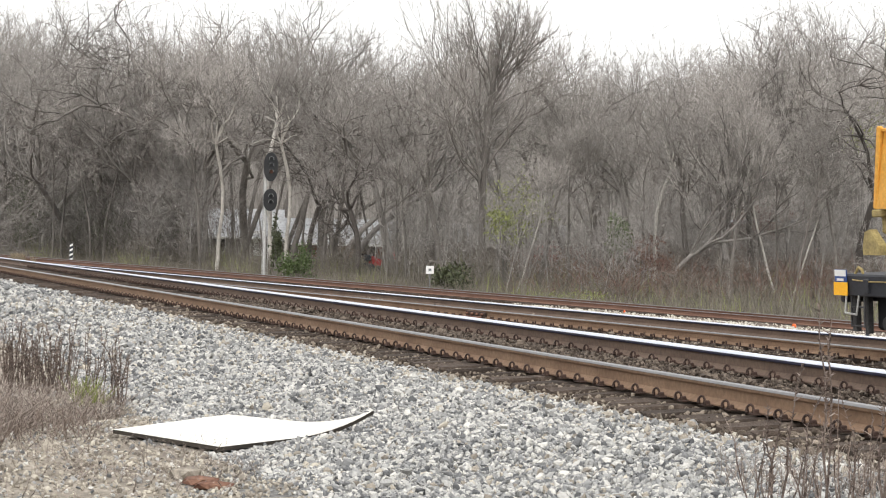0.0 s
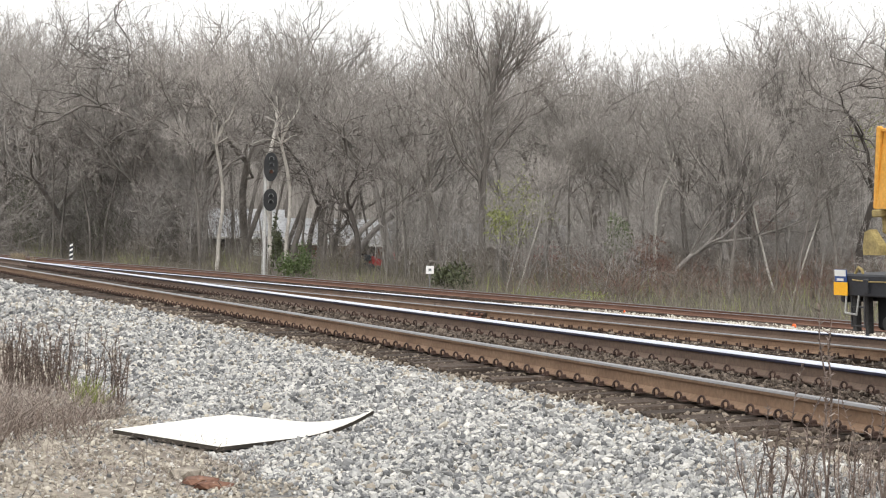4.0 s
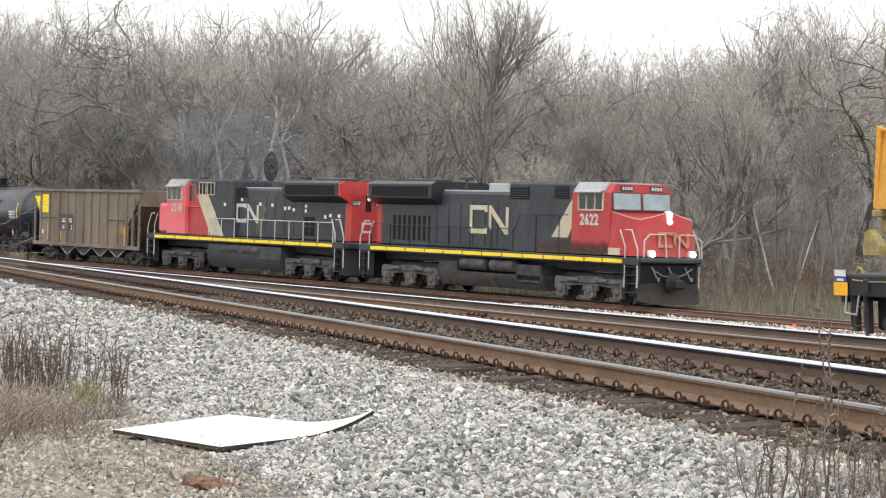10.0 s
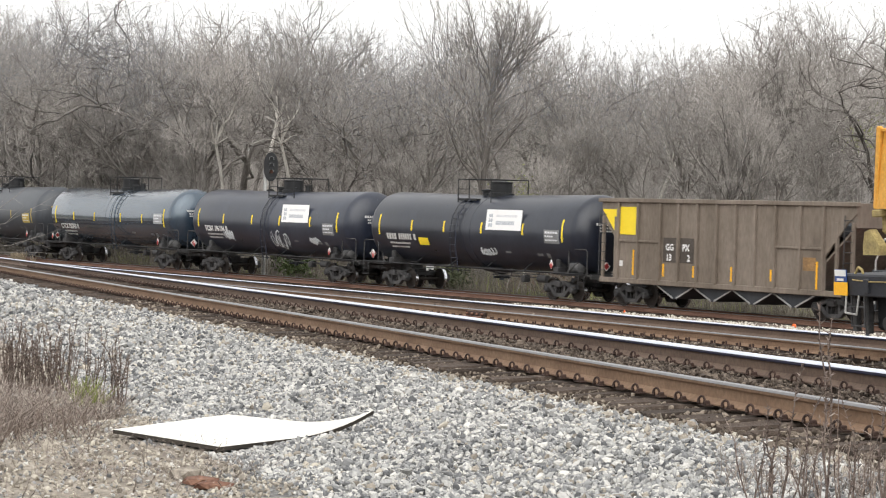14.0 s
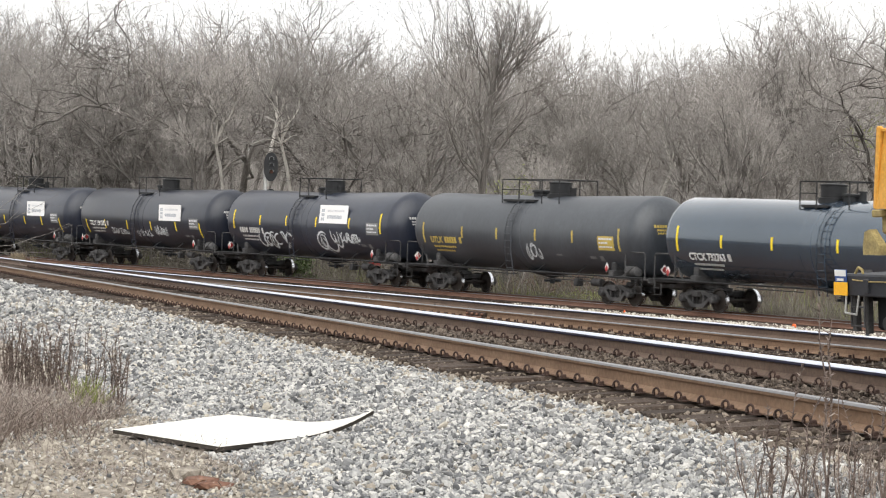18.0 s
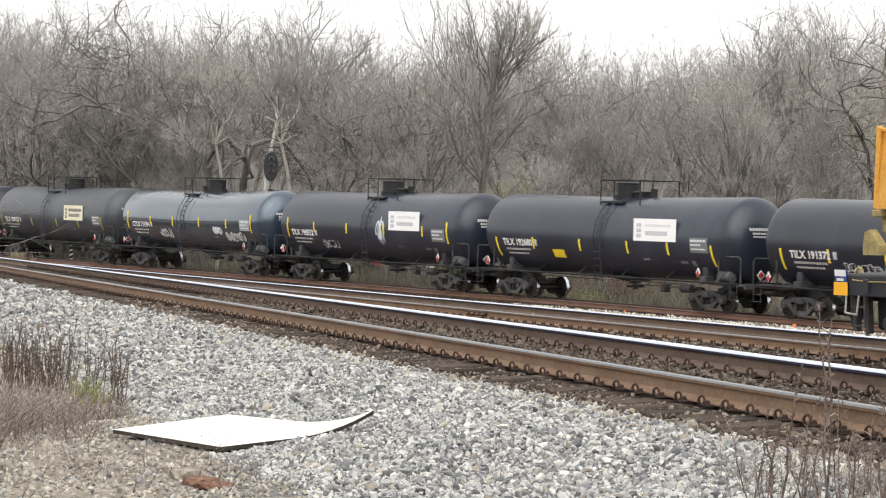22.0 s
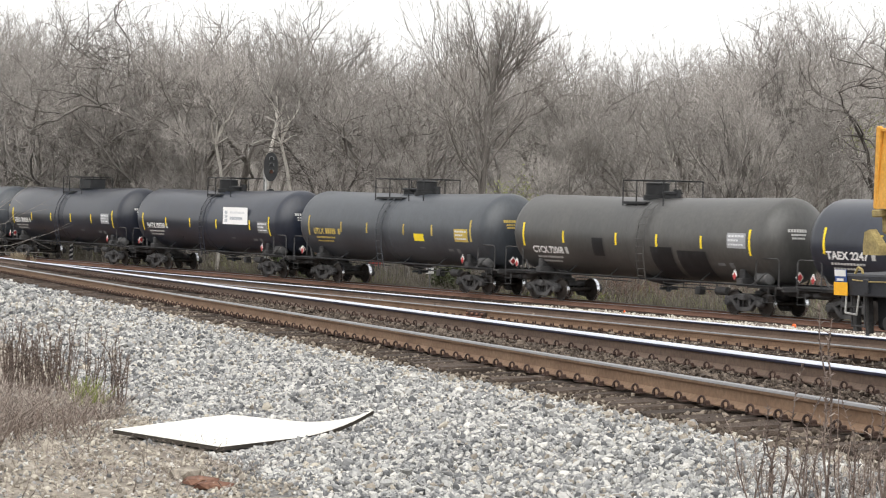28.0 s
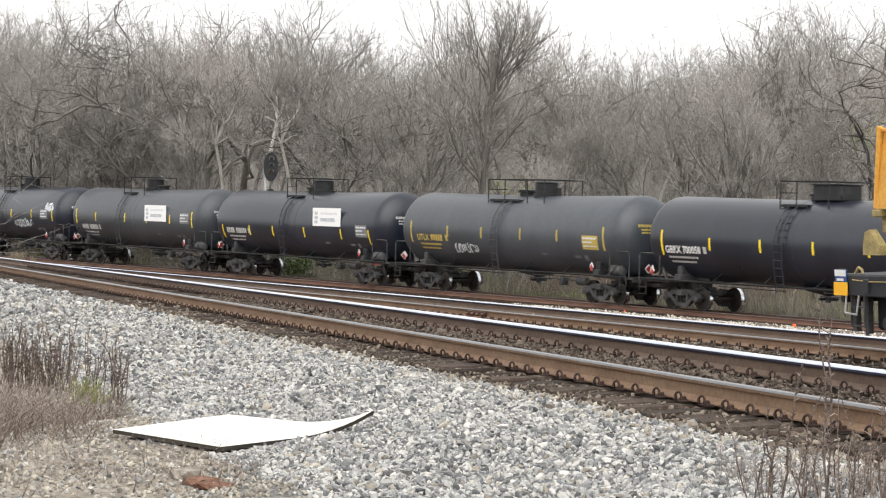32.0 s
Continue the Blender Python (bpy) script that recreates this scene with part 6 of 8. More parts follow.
# ---- the woods ----
def bare_tree(seed, height, bole, tilt, r0, twigs, lean=0.0, rise=0.08, reach=0.5, wander=0.1, upright=False):
    """A leafless tree: a bole that breaks into limbs, which break into branches and twigs."""
    rng = np.random.default_rng(seed)
    segs = []

    def unit(v):
        return v / (np.linalg.norm(v) + 1e-9)

    def grow(p, d, length, r, level):
        n = 6 if level < 3 else 4
        sides = (0, 4, 4, 4)[level] if level < 4 else 0
        q = p
        bend = rng.normal(0, wander * 0.4, 3)
        gnarl = wander * (0.6, 1.9, 2.3, 2.3, 2.0)[level]
        thin = 0.94 if level == 0 else (0.93 if level == 1 else (0.91 if level == 2 else 0.82))
        spots = []
        for i in range(n):
            d = unit(d + bend + rng.normal(0, gnarl, 3) + np.array([0, 0, rise if level else 0.02]))
            e = q + d * length / n
            segs.append((q, e, r, r * thin, level))
            spots.append((e, d, r * thin))
            q, r = e, r * thin
        if level >= 4:
            return
        ends = (3, 2, 2, 2)[level]
        if level == 0 and upright:                          # one straight leader with ascending limbs all the way up
            for k in range(22):
                f = 0.28 + 0.72 * (k + 1) / 23
                e, dd, rr = spots[min(n - 1, 1 + int(f * (n - 1)))]
                side(e - dd * length / n * rng.uniform(0, 1), dd, height * reach * (1.3 - 0.85 * f) * rng.uniform(0.75, 1.15), rr * rng.uniform(0.3, 0.48), 1, 1.0)
            side(q, d, height * 0.14, r * 0.7, 1, 0.2)
            return
        if level == 0:
            for k in range(2):                              # low limbs on the bole
                e, dd, rr = spots[rng.integers(3, n)]
                side(e, dd, length * 0 + height * reach * rng.uniform(0.45, 0.75), rr * rng.uniform(0.3, 0.5), 1, 1.15)
            for k in range(ends + 1):
                side(q, d, height * reach * rng.uniform(0.8, 1.15), r * rng.uniform(0.55, 0.8), 1, 0.75)
            return
        for k in range(sides):
            e, dd, rr = spots[rng.integers(1 if level > 1 else 2, n - 1)]
            side(e, dd, length * rng.uniform(0.4, 0.68), rr * rng.uniform(0.5, 0.75), level + 1, 1.15)
        for k in range(ends):
            side(q, d, length * rng.uniform(0.45, 0.7), r * rng.uniform(0.6, 0.8), level + 1, 0.6)

    def side(p, d, length, r, level, wide):
        ax = unit(np.cross(d, rng.normal(size=3)))
        a = tilt * wide * rng.uniform(0.65, 1.25)
        grow(p, unit(d * math.cos(a) + ax * math.sin(a)), length, r, level)

    d0 = unit(np.array([math.sin(lean), 0.1 * math.cos(seed), math.cos(lean)]))
    grow(np.array([0.0, 0.0, -0.3]), d0, height * bole, r0, 0)
    k = height / max(s[1][2] for s in segs)
    segs = [(a * k, b * k, r1, r2, l) for a, b, r1, r2, l in segs]
    return segs, rng, twigs


def limbs_mesh(name, segs, material, min_level, max_level):
    vs, fs, o = [], [], 0
    for a, b, r1, r2, l in segs:
        if not min_level <= l <= max_level:
            continue
        n = 7 if l == 0 else (5 if l == 1 else (3 if l == 2 else 2))
        w = (b - a) / (np.linalg.norm(b - a) + 1e-9)
        x = np.cross(w, [0.31, 0.87, 0.37])
        x /= np.linalg.norm(x)
        y = np.cross(w, x)
        t = 2 * math.pi * np.arange(n) / n
        ring = np.outer(np.cos(t), x) + np.outer(np.sin(t), y)
        r1, r2 = max(r1, 0.009), max(r2, 0.007)
        vs += [a - w * r1 * 0.3 + ring * r1, b + ring * r2]
        i = np.arange(n)
        if n == 2:
            i = i[:1]
        fs.append(np.stack([o + i, o + (i + 1) % n, o + n + (i + 1) % n, o + n + i], -1))
        o += 2 * n
    return fast_mesh(name, np.concatenate(vs), np.concatenate(fs), material, smooth=True)


def spray_mesh(name, segs, rng, count, material):
    """The finest limbs and their twigs as slivers."""
    fine = [s for s in segs if s[4] == 4]
    a = np.array([s[0] for s in fine][::4])
    b = np.array([s[1] for s in fine][3::4])
    m = min(len(a), len(b))
    a, b = a[:m], b[:m]
    side = np.cross(b - a, rng.normal(size=(m, 3)))
    side /= np.linalg.norm(side, axis=1, keepdims=True) + 1e-9
    v = [np.stack([a - side * 0.01, a + side * 0.01, b], 1).reshape(-1, 3)]
    count = int(count * 1.6)
    i = rng.integers(0, m, count)
    t = rng.uniform(0.1, 1, (count, 1))
    p = a[i] + (b[i] - a[i]) * t
    d = b[i] - a[i]
    d = d / (np.linalg.norm(d, axis=1, keepdims=True) + 1e-9) + rng.normal(0, 0.38, (count, 3)) + np.array([0, 0, 0.3])
    d /= np.linalg.norm(d, axis=1, keepdims=True)
    ln = rng.uniform(0.2, 0.55, (count, 1))
    side = np.cross(d, rng.normal(size=(count, 3)))
    side /= np.linalg.norm(side, axis=1, keepdims=True)
    v.append(np.stack([p - side * 0.0075, p + side * 0.0075, p + d * ln], 1).reshape(-1, 3))
    v = np.concatenate(v)
    return fast_mesh(name, v, np.arange(len(v)).reshape(-1, 3), material)


KINDS = []
for seed, h, bole, tilt, tr_r, tw, bark, lean, rise, reach, wander in (
        (1, 16, 0.45, 0.6, 0.2, 2900, M_BARK, 0.04, 0.09, 0.42, 0.12), (2, 16, 0.5, 0.7, 0.21, 2900, M_MIDBARK, -0.07, 0.08, 0.42, 0.13), (3, 14, 0.42, 0.75, 0.18, 3200, M_BARK, 0.1, 0.08, 0.42, 0.14),
        (4, 17, 0.6, 0.65, 0.21, 2900, M_MIDBARK, -0.04, 0.1, 0.4, 0.12), (5, 14, 0.75, 0.5, 0.13, 1500, M_PALEBARK, 0.1, 0.12, 0.3, 0.12), (6, 12, 0.3, 0.42, 0.16, 2600, M_BARK, -0.06, 0.1, 0.5, 0.1),
        (7, 8, 0.3, 0.6, 0.1, 2600, M_BARK, 0.12, 0.1, 0.5, 0.14), (8, 18, 0.62, 0.65, 0.22, 2900, M_MIDBARK, 0.02, 0.1, 0.38, 0.12), (213, 17.5, 0.84, 0.52, 0.18, 4200, M_MIDBARK, 0.0, 0.09, 0.34, 0.07),
        (22, 10, 0.75, 0.45, 0.075, 500, M_PALEBARK, 0.36, 0.05, 0.25, 0.07), (23, 14, 0.66, 0.55, 0.1, 1500, M_MIDBARK, 0.05, 0.11, 0.34, 0.13), (24, 13, 0.42, 0.8, 0.2, 2400, M_DARKBARK, -0.16, 0.07, 0.45, 0.15),
        (31, 20, 0.42, 0.9, 0.33, 1700, M_MIDBARK, 0.03, 0.05, 0.44, 0.17), (34, 19, 0.45, 0.85, 0.26, 2200, M_MIDBARK, -0.05, 0.06, 0.42, 0.18)):
    segs, rng, tw = bare_tree(seed, h, bole, tilt, tr_r, tw, lean, rise, reach, wander, seed == 213)
    KINDS.append((limbs_mesh("trunk", segs, bark, 0, 1), limbs_mesh("crown", segs, M_BARK if bark is M_PALEBARK else bark, 2, 3), spray_mesh("twig_spray", segs, rng, tw, M_TWIG), bark, h))


SKY_AT = (-0.2, -0.172, -0.16, -0.137, -0.125, -0.091, -0.072, -0.06, -0.044, -0.022, -0.006, 0.016, 0.035, 0.049, 0.07, 0.094, 0.113, 0.147, 0.166, 0.187)
SKY_RISE = (0.098, 0.096, 0.088, 0.084, 0.098, 0.098, 0.094, 0.085, 0.086, 0.083, 0.088, 0.096, 0.094, 0.086, 0.083, 0.086, 0.094, 0.096, 0.1, 0.106)


def skyline(sl, d):
    """How high the tree tops stand, at distance d along the sideways slope sl."""
    return 1.6 + 1.07 * np.interp(sl, SKY_AT, SKY_RISE) * d


def plant_tree(k, x, y, turn, size, label=None):
    trunk, crown, twigs, bark, h = KINDS[k]
    z = float(ground_z(np.array([x]), np.array([y]))[0])
    pale = bark is M_PALEBARK
    t = thing("tree", None, None, label or ("leafless tree with pale grey bark at the wood's edge" if pale else "leafless grey-brown tree in the winter woods"), "tree",
              at=Matrix.Translation((x, y, z)) @ pose(0, 0, 0, 0, 0, turn) @ Matrix.Diagonal((size, size, size, 1)), group="bare trees of the woods")
    part("trunk", trunk, None, t)
    c = part("crown", crown, None, t)
    part("twig_spray", twigs, None, c)
    return t


def wood_spot(x_at, d):
    """A spot d metres ahead, under the sight line with the sideways slope x_at."""
    return x_at * d, d


rw = random.Random(77)
# the edge of the wood, just behind the main track: kind, sideways slope, distance, share of the skyline's height, turn
EDGE = [(8, 0.0165, 119, 1.18, 40), (12, -0.108, 146, 1.14, 30), (13, -0.178, 164, 1.1, 100), (13, -0.145, 152, 1.0, 210), (12, -0.083, 148, 0.98, 150), (13, 0.118, 128, 1.04, 160), (12, 0.168, 124, 1.05, 300), (13, -0.052, 146, 1.03, 20), (13, 0.07, 134, 1.0, 250),
        (4, 0.121, 112, 0.62, 60), (4, -0.0155, 126, 0.66, 250), (9, 0.142, 110, 0.62, 160), (9, 0.03, 113, 0.5, 0), (10, 0.052, 116, 0.7, 200), (4, -0.0955, 133, 0.78, 20), (10, -0.1486, 147, 0.75, 100), (10, -0.1426, 148, 0.8, 300), (11, -0.036, 126, 0.82, 180), (11, -0.056, 134, 0.8, 0),
        (10, -0.102, 136, 0.9, 70), (4, -0.067, 131, 0.85, 10), (4, -0.072, 138, 0.95, 200), (9, 0.146, 109, 0.5, 20), (10, -0.015, 122, 0.75, 50), (5, 0.092, 112, 0.85, 260), (4, 0.09, 116, 0.8, 140), (10, 0.123, 110, 0.8, 340), (10, 0.118, 111, 0.7, 30), (2, 0.182, 112, 1.0, 10),
        (11, 0.176, 113, 0.95, 0), (10, 0.14, 110, 0.6, 190), (1, 0.105, 118, 0.95, 77), (3, 0.158, 116, 1.0, 200), (1, -0.115, 150, 0.82, 11), (7, -0.085, 152, 0.88, 160), (3, -0.185, 166, 1.03, 220), (2, -0.155, 155, 0.97, 300),
        (2, -0.17, 158, 1.03, 15), (0, -0.122, 148, 0.8, 80), (7, -0.195, 168, 1.02, 130), (10, -0.165, 150, 0.6, 210), (10, -0.05, 130, 0.8, 290), (0, -0.1, 146, 0.92, 170), (3, 0.04, 120, 0.85, 100), (10, 0.135, 112, 0.55, 60),
        (10, 0.085, 112, 0.7, 20), (10, 0.065, 115, 0.75, 120), (10, -0.02, 122, 0.6, 200), (10, -0.13, 146, 0.6, 250), (10, 0.15, 108, 0.65, 280), (10, 0.165, 110, 0.75, 140), (10, -0.16, 151, 0.7, 10), (1, 0.0, 124, 0.98, 320),
        (0, -0.02, 130, 0.98, 55), (3, 0.13, 122, 1.0, 5), (1, 0.065, 126, 1.0, 95), (0, 0.082, 121, 1.0, 33), (2, -0.04, 136, 1.0, 66), (1, -0.065, 142, 1.0, 240), (2, 0.12, 118, 0.9, 150), (0, 0.148, 119, 0.95, 12)]
for k, sl, d, share, turn in EDGE:
    x, y = wood_spot(sl, d)
    g = float(ground_z(np.array([x]), np.array([y]))[0])
    plant_tree(k, x, y, turn, (float(skyline(sl, d)) - g) * share / KINDS[k][4])
# slim trees between the track and the houses
for k in range(16):
    sl, d = rw.uniform(-0.112, -0.03), rw.uniform(140, 184)
    x, y = wood_spot(sl, d)
    g = float(ground_z(np.array([x]), np.array([y]))[0])
    plant_tree(rw.choice((10, 10, 3, 7)), x, y, rw.uniform(0, 360), (float(skyline(sl, d)) - g) * rw.uniform(0.6, 0.95) / 15)
# rows behind
made = 0
while made < 78:
    d = rw.uniform(124, 235)
    sl = rw.uniform(-0.22, 0.22)
    x, y = wood_spot(sl, d)
    s3, a3 = coords(MAIN, np.array([x]), np.array([y]))
    if a3[0] < 9:
        continue
    if -0.1 < sl < -0.03 and d < 190 and rw.random() < 0.5:
        continue
    kk = rw.choice((0, 1, 2, 3, 3, 5, 7, 7, 10, 0, 1, 2))
    g = float(ground_z(np.array([x]), np.array([y]))[0])
    plant_tree(kk, x, y, rw.uniform(0, 360), (float(skyline(sl, d)) - g) * (rw.uniform(0.7, 0.86) if -0.14 < sl < -0.085 else rw.uniform(0.78, 1.0)) / KINDS[kk][4])
    made += 1


def far_woods(name, seed, count_stem, count_twig, d0, d1, h0, h1, label, clear=8, fat=1.0, span=3.2, paint=M_TWIG, sides=(-0.25, 0.25)):
    """Distant trees massed together: thin stems and a haze of twigs."""
    rng = np.random.default_rng(seed)
    d = rng.uniform(d0, d1, count_stem)
    sl = rng.uniform(*sides, count_stem)
    x, y = sl * d, d
    s3, a3 = coords(MAIN, x, y)
    ok = (a3 > clear) & ~((sl > -0.115) & (sl < -0.018) & (d < 205) & (rng.uniform(0, 1, len(d)) < 0.62)) & ~((sl > 0.035) & (sl < 0.06) & (d < 180) & (rng.uniform(0, 1, len(d)) < 0.5))
    x, y, d, sl = x[ok], y[ok], d[ok], sl[ok]
    n = len(x)
    z = ground_z(x, y)
    h = rng.uniform(h0, h1, n)
    if h1 <= 1.2:                                           # a share of the skyline's height
        h = h * (skyline(sl, d) - z)
    lean = rng.normal(0, 0.13, (n, 2))
    base = np.stack([x, y, z], -1)
    top = base + np.stack([lean[:, 0] * h, lean[:, 1] * h, h], -1)
    w = rng.uniform(0.02, 0.085, (n, 1)) * fat
    ex = np.tile(np.array([[1.0, 0, 0]]), (n, 1))
    stems = np.stack([base - ex * w, base + ex * w, top], 1).reshape(-1, 3)
    i = rng.integers(0, n, count_twig)
    f = rng.beta(2.2, 1.6, (count_twig, 1)) * 0.95
    p = base[i] + (top[i] - base[i]) * f
    r = rng.uniform(0.2, 1.0, (count_twig, 1)) * (1.1 - f) * span
    a = rng.uniform(0, 6.283, count_twig)
    out = np.stack([np.cos(a), np.sin(a), np.zeros(count_twig)], -1)
    p = p + out * r + np.array([0, 0, 1.0]) * r * 0.5
    dr = out * rng.uniform(0.3, 1.3, (count_twig, 1)) + rng.normal(0, 0.45, (count_twig, 3)) + np.array([0, 0, 0.75])
    dr /= np.linalg.norm(dr, axis=1, keepdims=True)
    ln = rng.uniform(0.3, 1.05, (count_twig, 1))
    sd = np.cross(dr, rng.normal(size=(count_twig, 3)))
    sd /= np.linalg.norm(sd, axis=1, keepdims=True)
    wd = 0.007 + d[i][:, None] * 0.00003
    tw = np.stack([p - sd * wd, p + sd * wd, p + dr * ln], 1).reshape(-1, 3)
    v = np.concatenate([stems, tw])
    return thing(name, fast_mesh(name, v, np.arange(len(v)).reshape(-1, 3), paint), None, label, "woods", kind="stuff")


far_woods("far_woods", 5, 1500, 230000, 150, 330, 0.5, 0.94, "dense leafless woods behind the first trees", span=4.0)
far_woods("dark_woods", 18, 420, 62000, 146, 210, 0.4, 0.86, "dark tangled leafless woods on the rise", 8, 0.8, 3.4, M_SAPLING, (-0.22, -0.09))
for k, sides_, stems, twigs_ in ((19, (-0.22, -0.1), 200, 30000), (20, (-0.028, 0.22), 400, 60000)):
    far_woods("sapling_thicket", k, stems, twigs_, 106, 172, 2.5, 7.5, "thin brown saplings filling the wood under the crowns", 6.0, 0.35, 1.5, M_SAPLING, sides_)
far_woods("distant_woods", 8, 2400, 100000, 300, 430, 0.6, 0.93, "hazy leafless woods in the distance", 60, 2.2, 6.0)
far_woods("undergrowth", 6, 1900, 66000, 98, 185, 0.6, 2.5, "brown saplings and brush under the trees", 5.0, 0.3, 0.9, M_BRUSH)
far_woods("russet_brush", 16, 500, 14000, 102, 150, 0.5, 2.2, "reddish-brown brush under the trees", 5.0, 0.3, 0.9, M_RUSSET, (0.03, 0.2))
far_woods("evergreen_thicket", 12, 110, 6500, 142, 175, 2.5, 7.0, "dull dark green thicket under the trees", 6.0, 0.3, 1.6, M_EVERGREEN, (-0.2, -0.115))
far_woods("dark_thicket", 13, 260, 13000, 120, 175, 2.0, 8.0, "dark tangled brush and vines under the trees", 6.0, 0.3, 1.8, M_DARKBARK, (-0.2, -0.085))


def verge(seed, count):
    """Low dry grass and bramble beside the main track."""
    rng = np.random.default_rng(seed)
    s = rng.uniform(-12, 105, count)
    a = 2.6 + 10 * rng.uniform(0, 1, count) ** 1.3
    x, y = MAIN.p.x + MAIN.u.x * s + MAIN.n.x * a, MAIN.p.y + MAIN.u.y * s + MAIN.n.y * a
    patchy = np.sin(s * 0.7) * np.sin(a * 1.1 + s * 0.23) + rng.normal(0, 0.5, count)
    p = np.stack([x, y, ground_z(x, y) - 0.02], -1)
    d = rng.normal(0, 0.45, (count, 3)) + np.array([0, 0, 1.0])
    ln = (0.18 + 0.34 * np.clip(patchy + 0.5, 0, 2) + 0.06 * (a - 2.6))[:, None] * rng.uniform(0.5, 1.2, (count, 1))
    side = np.cross(d, rng.normal(size=(count, 3)))
    side /= np.linalg.norm(side, axis=1, keepdims=True)
    v = np.stack([p - side * 0.014, p + side * 0.014, p + d * ln], 1)
    green = patchy > 1.35
    for name, pick, paint, label in (("verge_grass", ~green, M_VERGE, "dry grass and bramble along the track"), ("green_weeds", green, M_GREEN, "patches of low green weeds along the track")):
        q = v[pick].reshape(-1, 3)
        thing(name, fast_mesh(name, q, np.arange(len(q)).reshape(-1, 3), paint), None, label, "grass", kind="stuff")


verge(9, 70000)


def ridge():
    """The wooded rise that closes the view, its top ragged with treetops."""
    rng = np.random.default_rng(3)
    n = 900
    x = np.linspace(-190, 190, n)
    y = 470 + 12 * np.sin(x * 0.02)
    top = 20 + 2.5 * np.sin(x * 0.05 + 1) + 1.5 * np.sin(x * 0.17) + rng.normal(0, 1.2, n)
    z0 = ground_z(x, y) - 1
    v, f = [], []
    for k in range(4):
        v.append(np.stack([x, y + 6 * k / 3, z0 + (top - z0) * k / 3], -1))
    v = np.concatenate(v)
    i = np.arange(n - 1)
    for k in range(3):
        f.append(np.stack([k * n + i, k * n + i + 1, (k + 1) * n + i + 1, (k + 1) * n + i], -1))
    thing("backdrop", fast_mesh("backdrop", v, np.concatenate(f), M_RIDGE), None, "grey-brown wooded rise closing the view", "woods", kind="structure")


ridge()


def rear_woods():
    """An unseen wooded edge added behind the viewer, which closes the place and shows only in the gloss of the train.
    """
    rng = np.random.default_rng(4)
    n = 240
    a = np.linspace(radians(168), radians(372), n)
    x, y = 62 * np.cos(a), -12 + 62 * np.sin(a)
    top = 11.5 + 1.5 * np.sin(a * 11) + rng.normal(0, 0.7, n)
    keep = (coords(NEAR, x, y)[1] < -6)
    x, y, top = x[keep], y[keep], top[keep]
    m = len(x)
    z0 = ground_z(x, y) - 0.5
    v = np.concatenate([np.stack([x, y, z0 + (top - z0) * k / 3], -1) for k in range(4)])
    i = np.arange(m - 1)
    f = np.concatenate([np.stack([k * m + i, k * m + i + 1, (k + 1) * m + i + 1, (k + 1) * m + i], -1) for k in range(3)])
    thing("backdrop", fast_mesh("backdrop", v, f, M_RIDGE), None, "unseen dull brown wooded edge, added to darken the train's low reflections", "woods", kind="structure")


rear_woods()

# ---- lineside things ----
def ground_at(x, y):
    return float(ground_z(np.array([x]), np.array([y]))[0])


def signal():
    z = ground_at(-9.18, 122)
    sg = thing("signal_mast", None, None, "pale steel railway signal mast with two dark oval heads", "railway signal", at=pose(-9.18, 122, z))
    top = 5.1 - z
    part("mast", Solid().rod((0, 0, -0.1), (0.0, 0, top), 0.085, 0.075, n=12).box((0, 0, 0.05), (0.4, 0.4, 0.2), 0.03), M_GALV, sg)
    lad = Solid()
    for dx in (-0.14, 0.14):
        lad.rod((dx, 0.3, 0.2), (dx, 0.3, top - 0.6), 0.016, n=5)
    for k in range(16):
        lad.rod((-0.14, 0.3, 0.4 + 0.32 * k), (0.14, 0.3, 0.4 + 0.32 * k), 0.01, n=5)
    part("ladder", lad, M_GALV, sg)
    for zc, h, lamps in ((4.65 - z, 1.5, (0.4, 0.08, -0.24)), (2.95 - z, 1.15, (0.2, -0.1))):
        w = 0.36
        pts = []
        for i in range(24):
            t = 2 * math.pi * i / 24
            pts.append((0.26 + w * math.cos(t), zc + math.copysign(min(abs(math.sin(t)) ** 0.8, 1), math.sin(t)) * h / 2))
        head = part("signal_head", Solid().prism(pts, -0.16, -0.12), M_TOPGEAR, sg, "dark oval backing plate")
        part("lamp_case", Solid().box((0.26, 0.02, zc), (0.3, 0.3, h * 0.75), 0.04), M_BLACK, head)
        part("bracket", Solid().box((0.1, 0, zc), (0.3, 0.08, 0.1), 0.01), M_GALV, head)
        for k, dz in enumerate(lamps):
            c = (0.3, 0, zc + dz)
            hood = Solid()
            n = 12
            vs, fs = [], []
            for j in range(n):
                t = math.pi * (-0.1 + 1.2 * j / (n - 1))
                for yy, rr in ((-0.16, 0.125), (-0.42, 0.125), (-0.42, 0.11), (-0.16, 0.11)):
                    vs.append((c[0] + rr * math.cos(t), yy, c[2] + rr * math.sin(t)))
            for j in range(n - 1):
                for q in range(4):
                    fs.append((4 * j + q, 4 * j + (q + 1) % 4, 4 * j + 4 + (q + 1) % 4, 4 * j + 4 + q))
            part("hood", hood.add(vs, fs), M_GREY, head)
            part("lens", Solid().lathe([(-0.2, 0.1), (-0.17, 0.1)], 14, "y", c), M_RUST if k == 2 else M_DARKGLASS, head)
    return sg


signal()


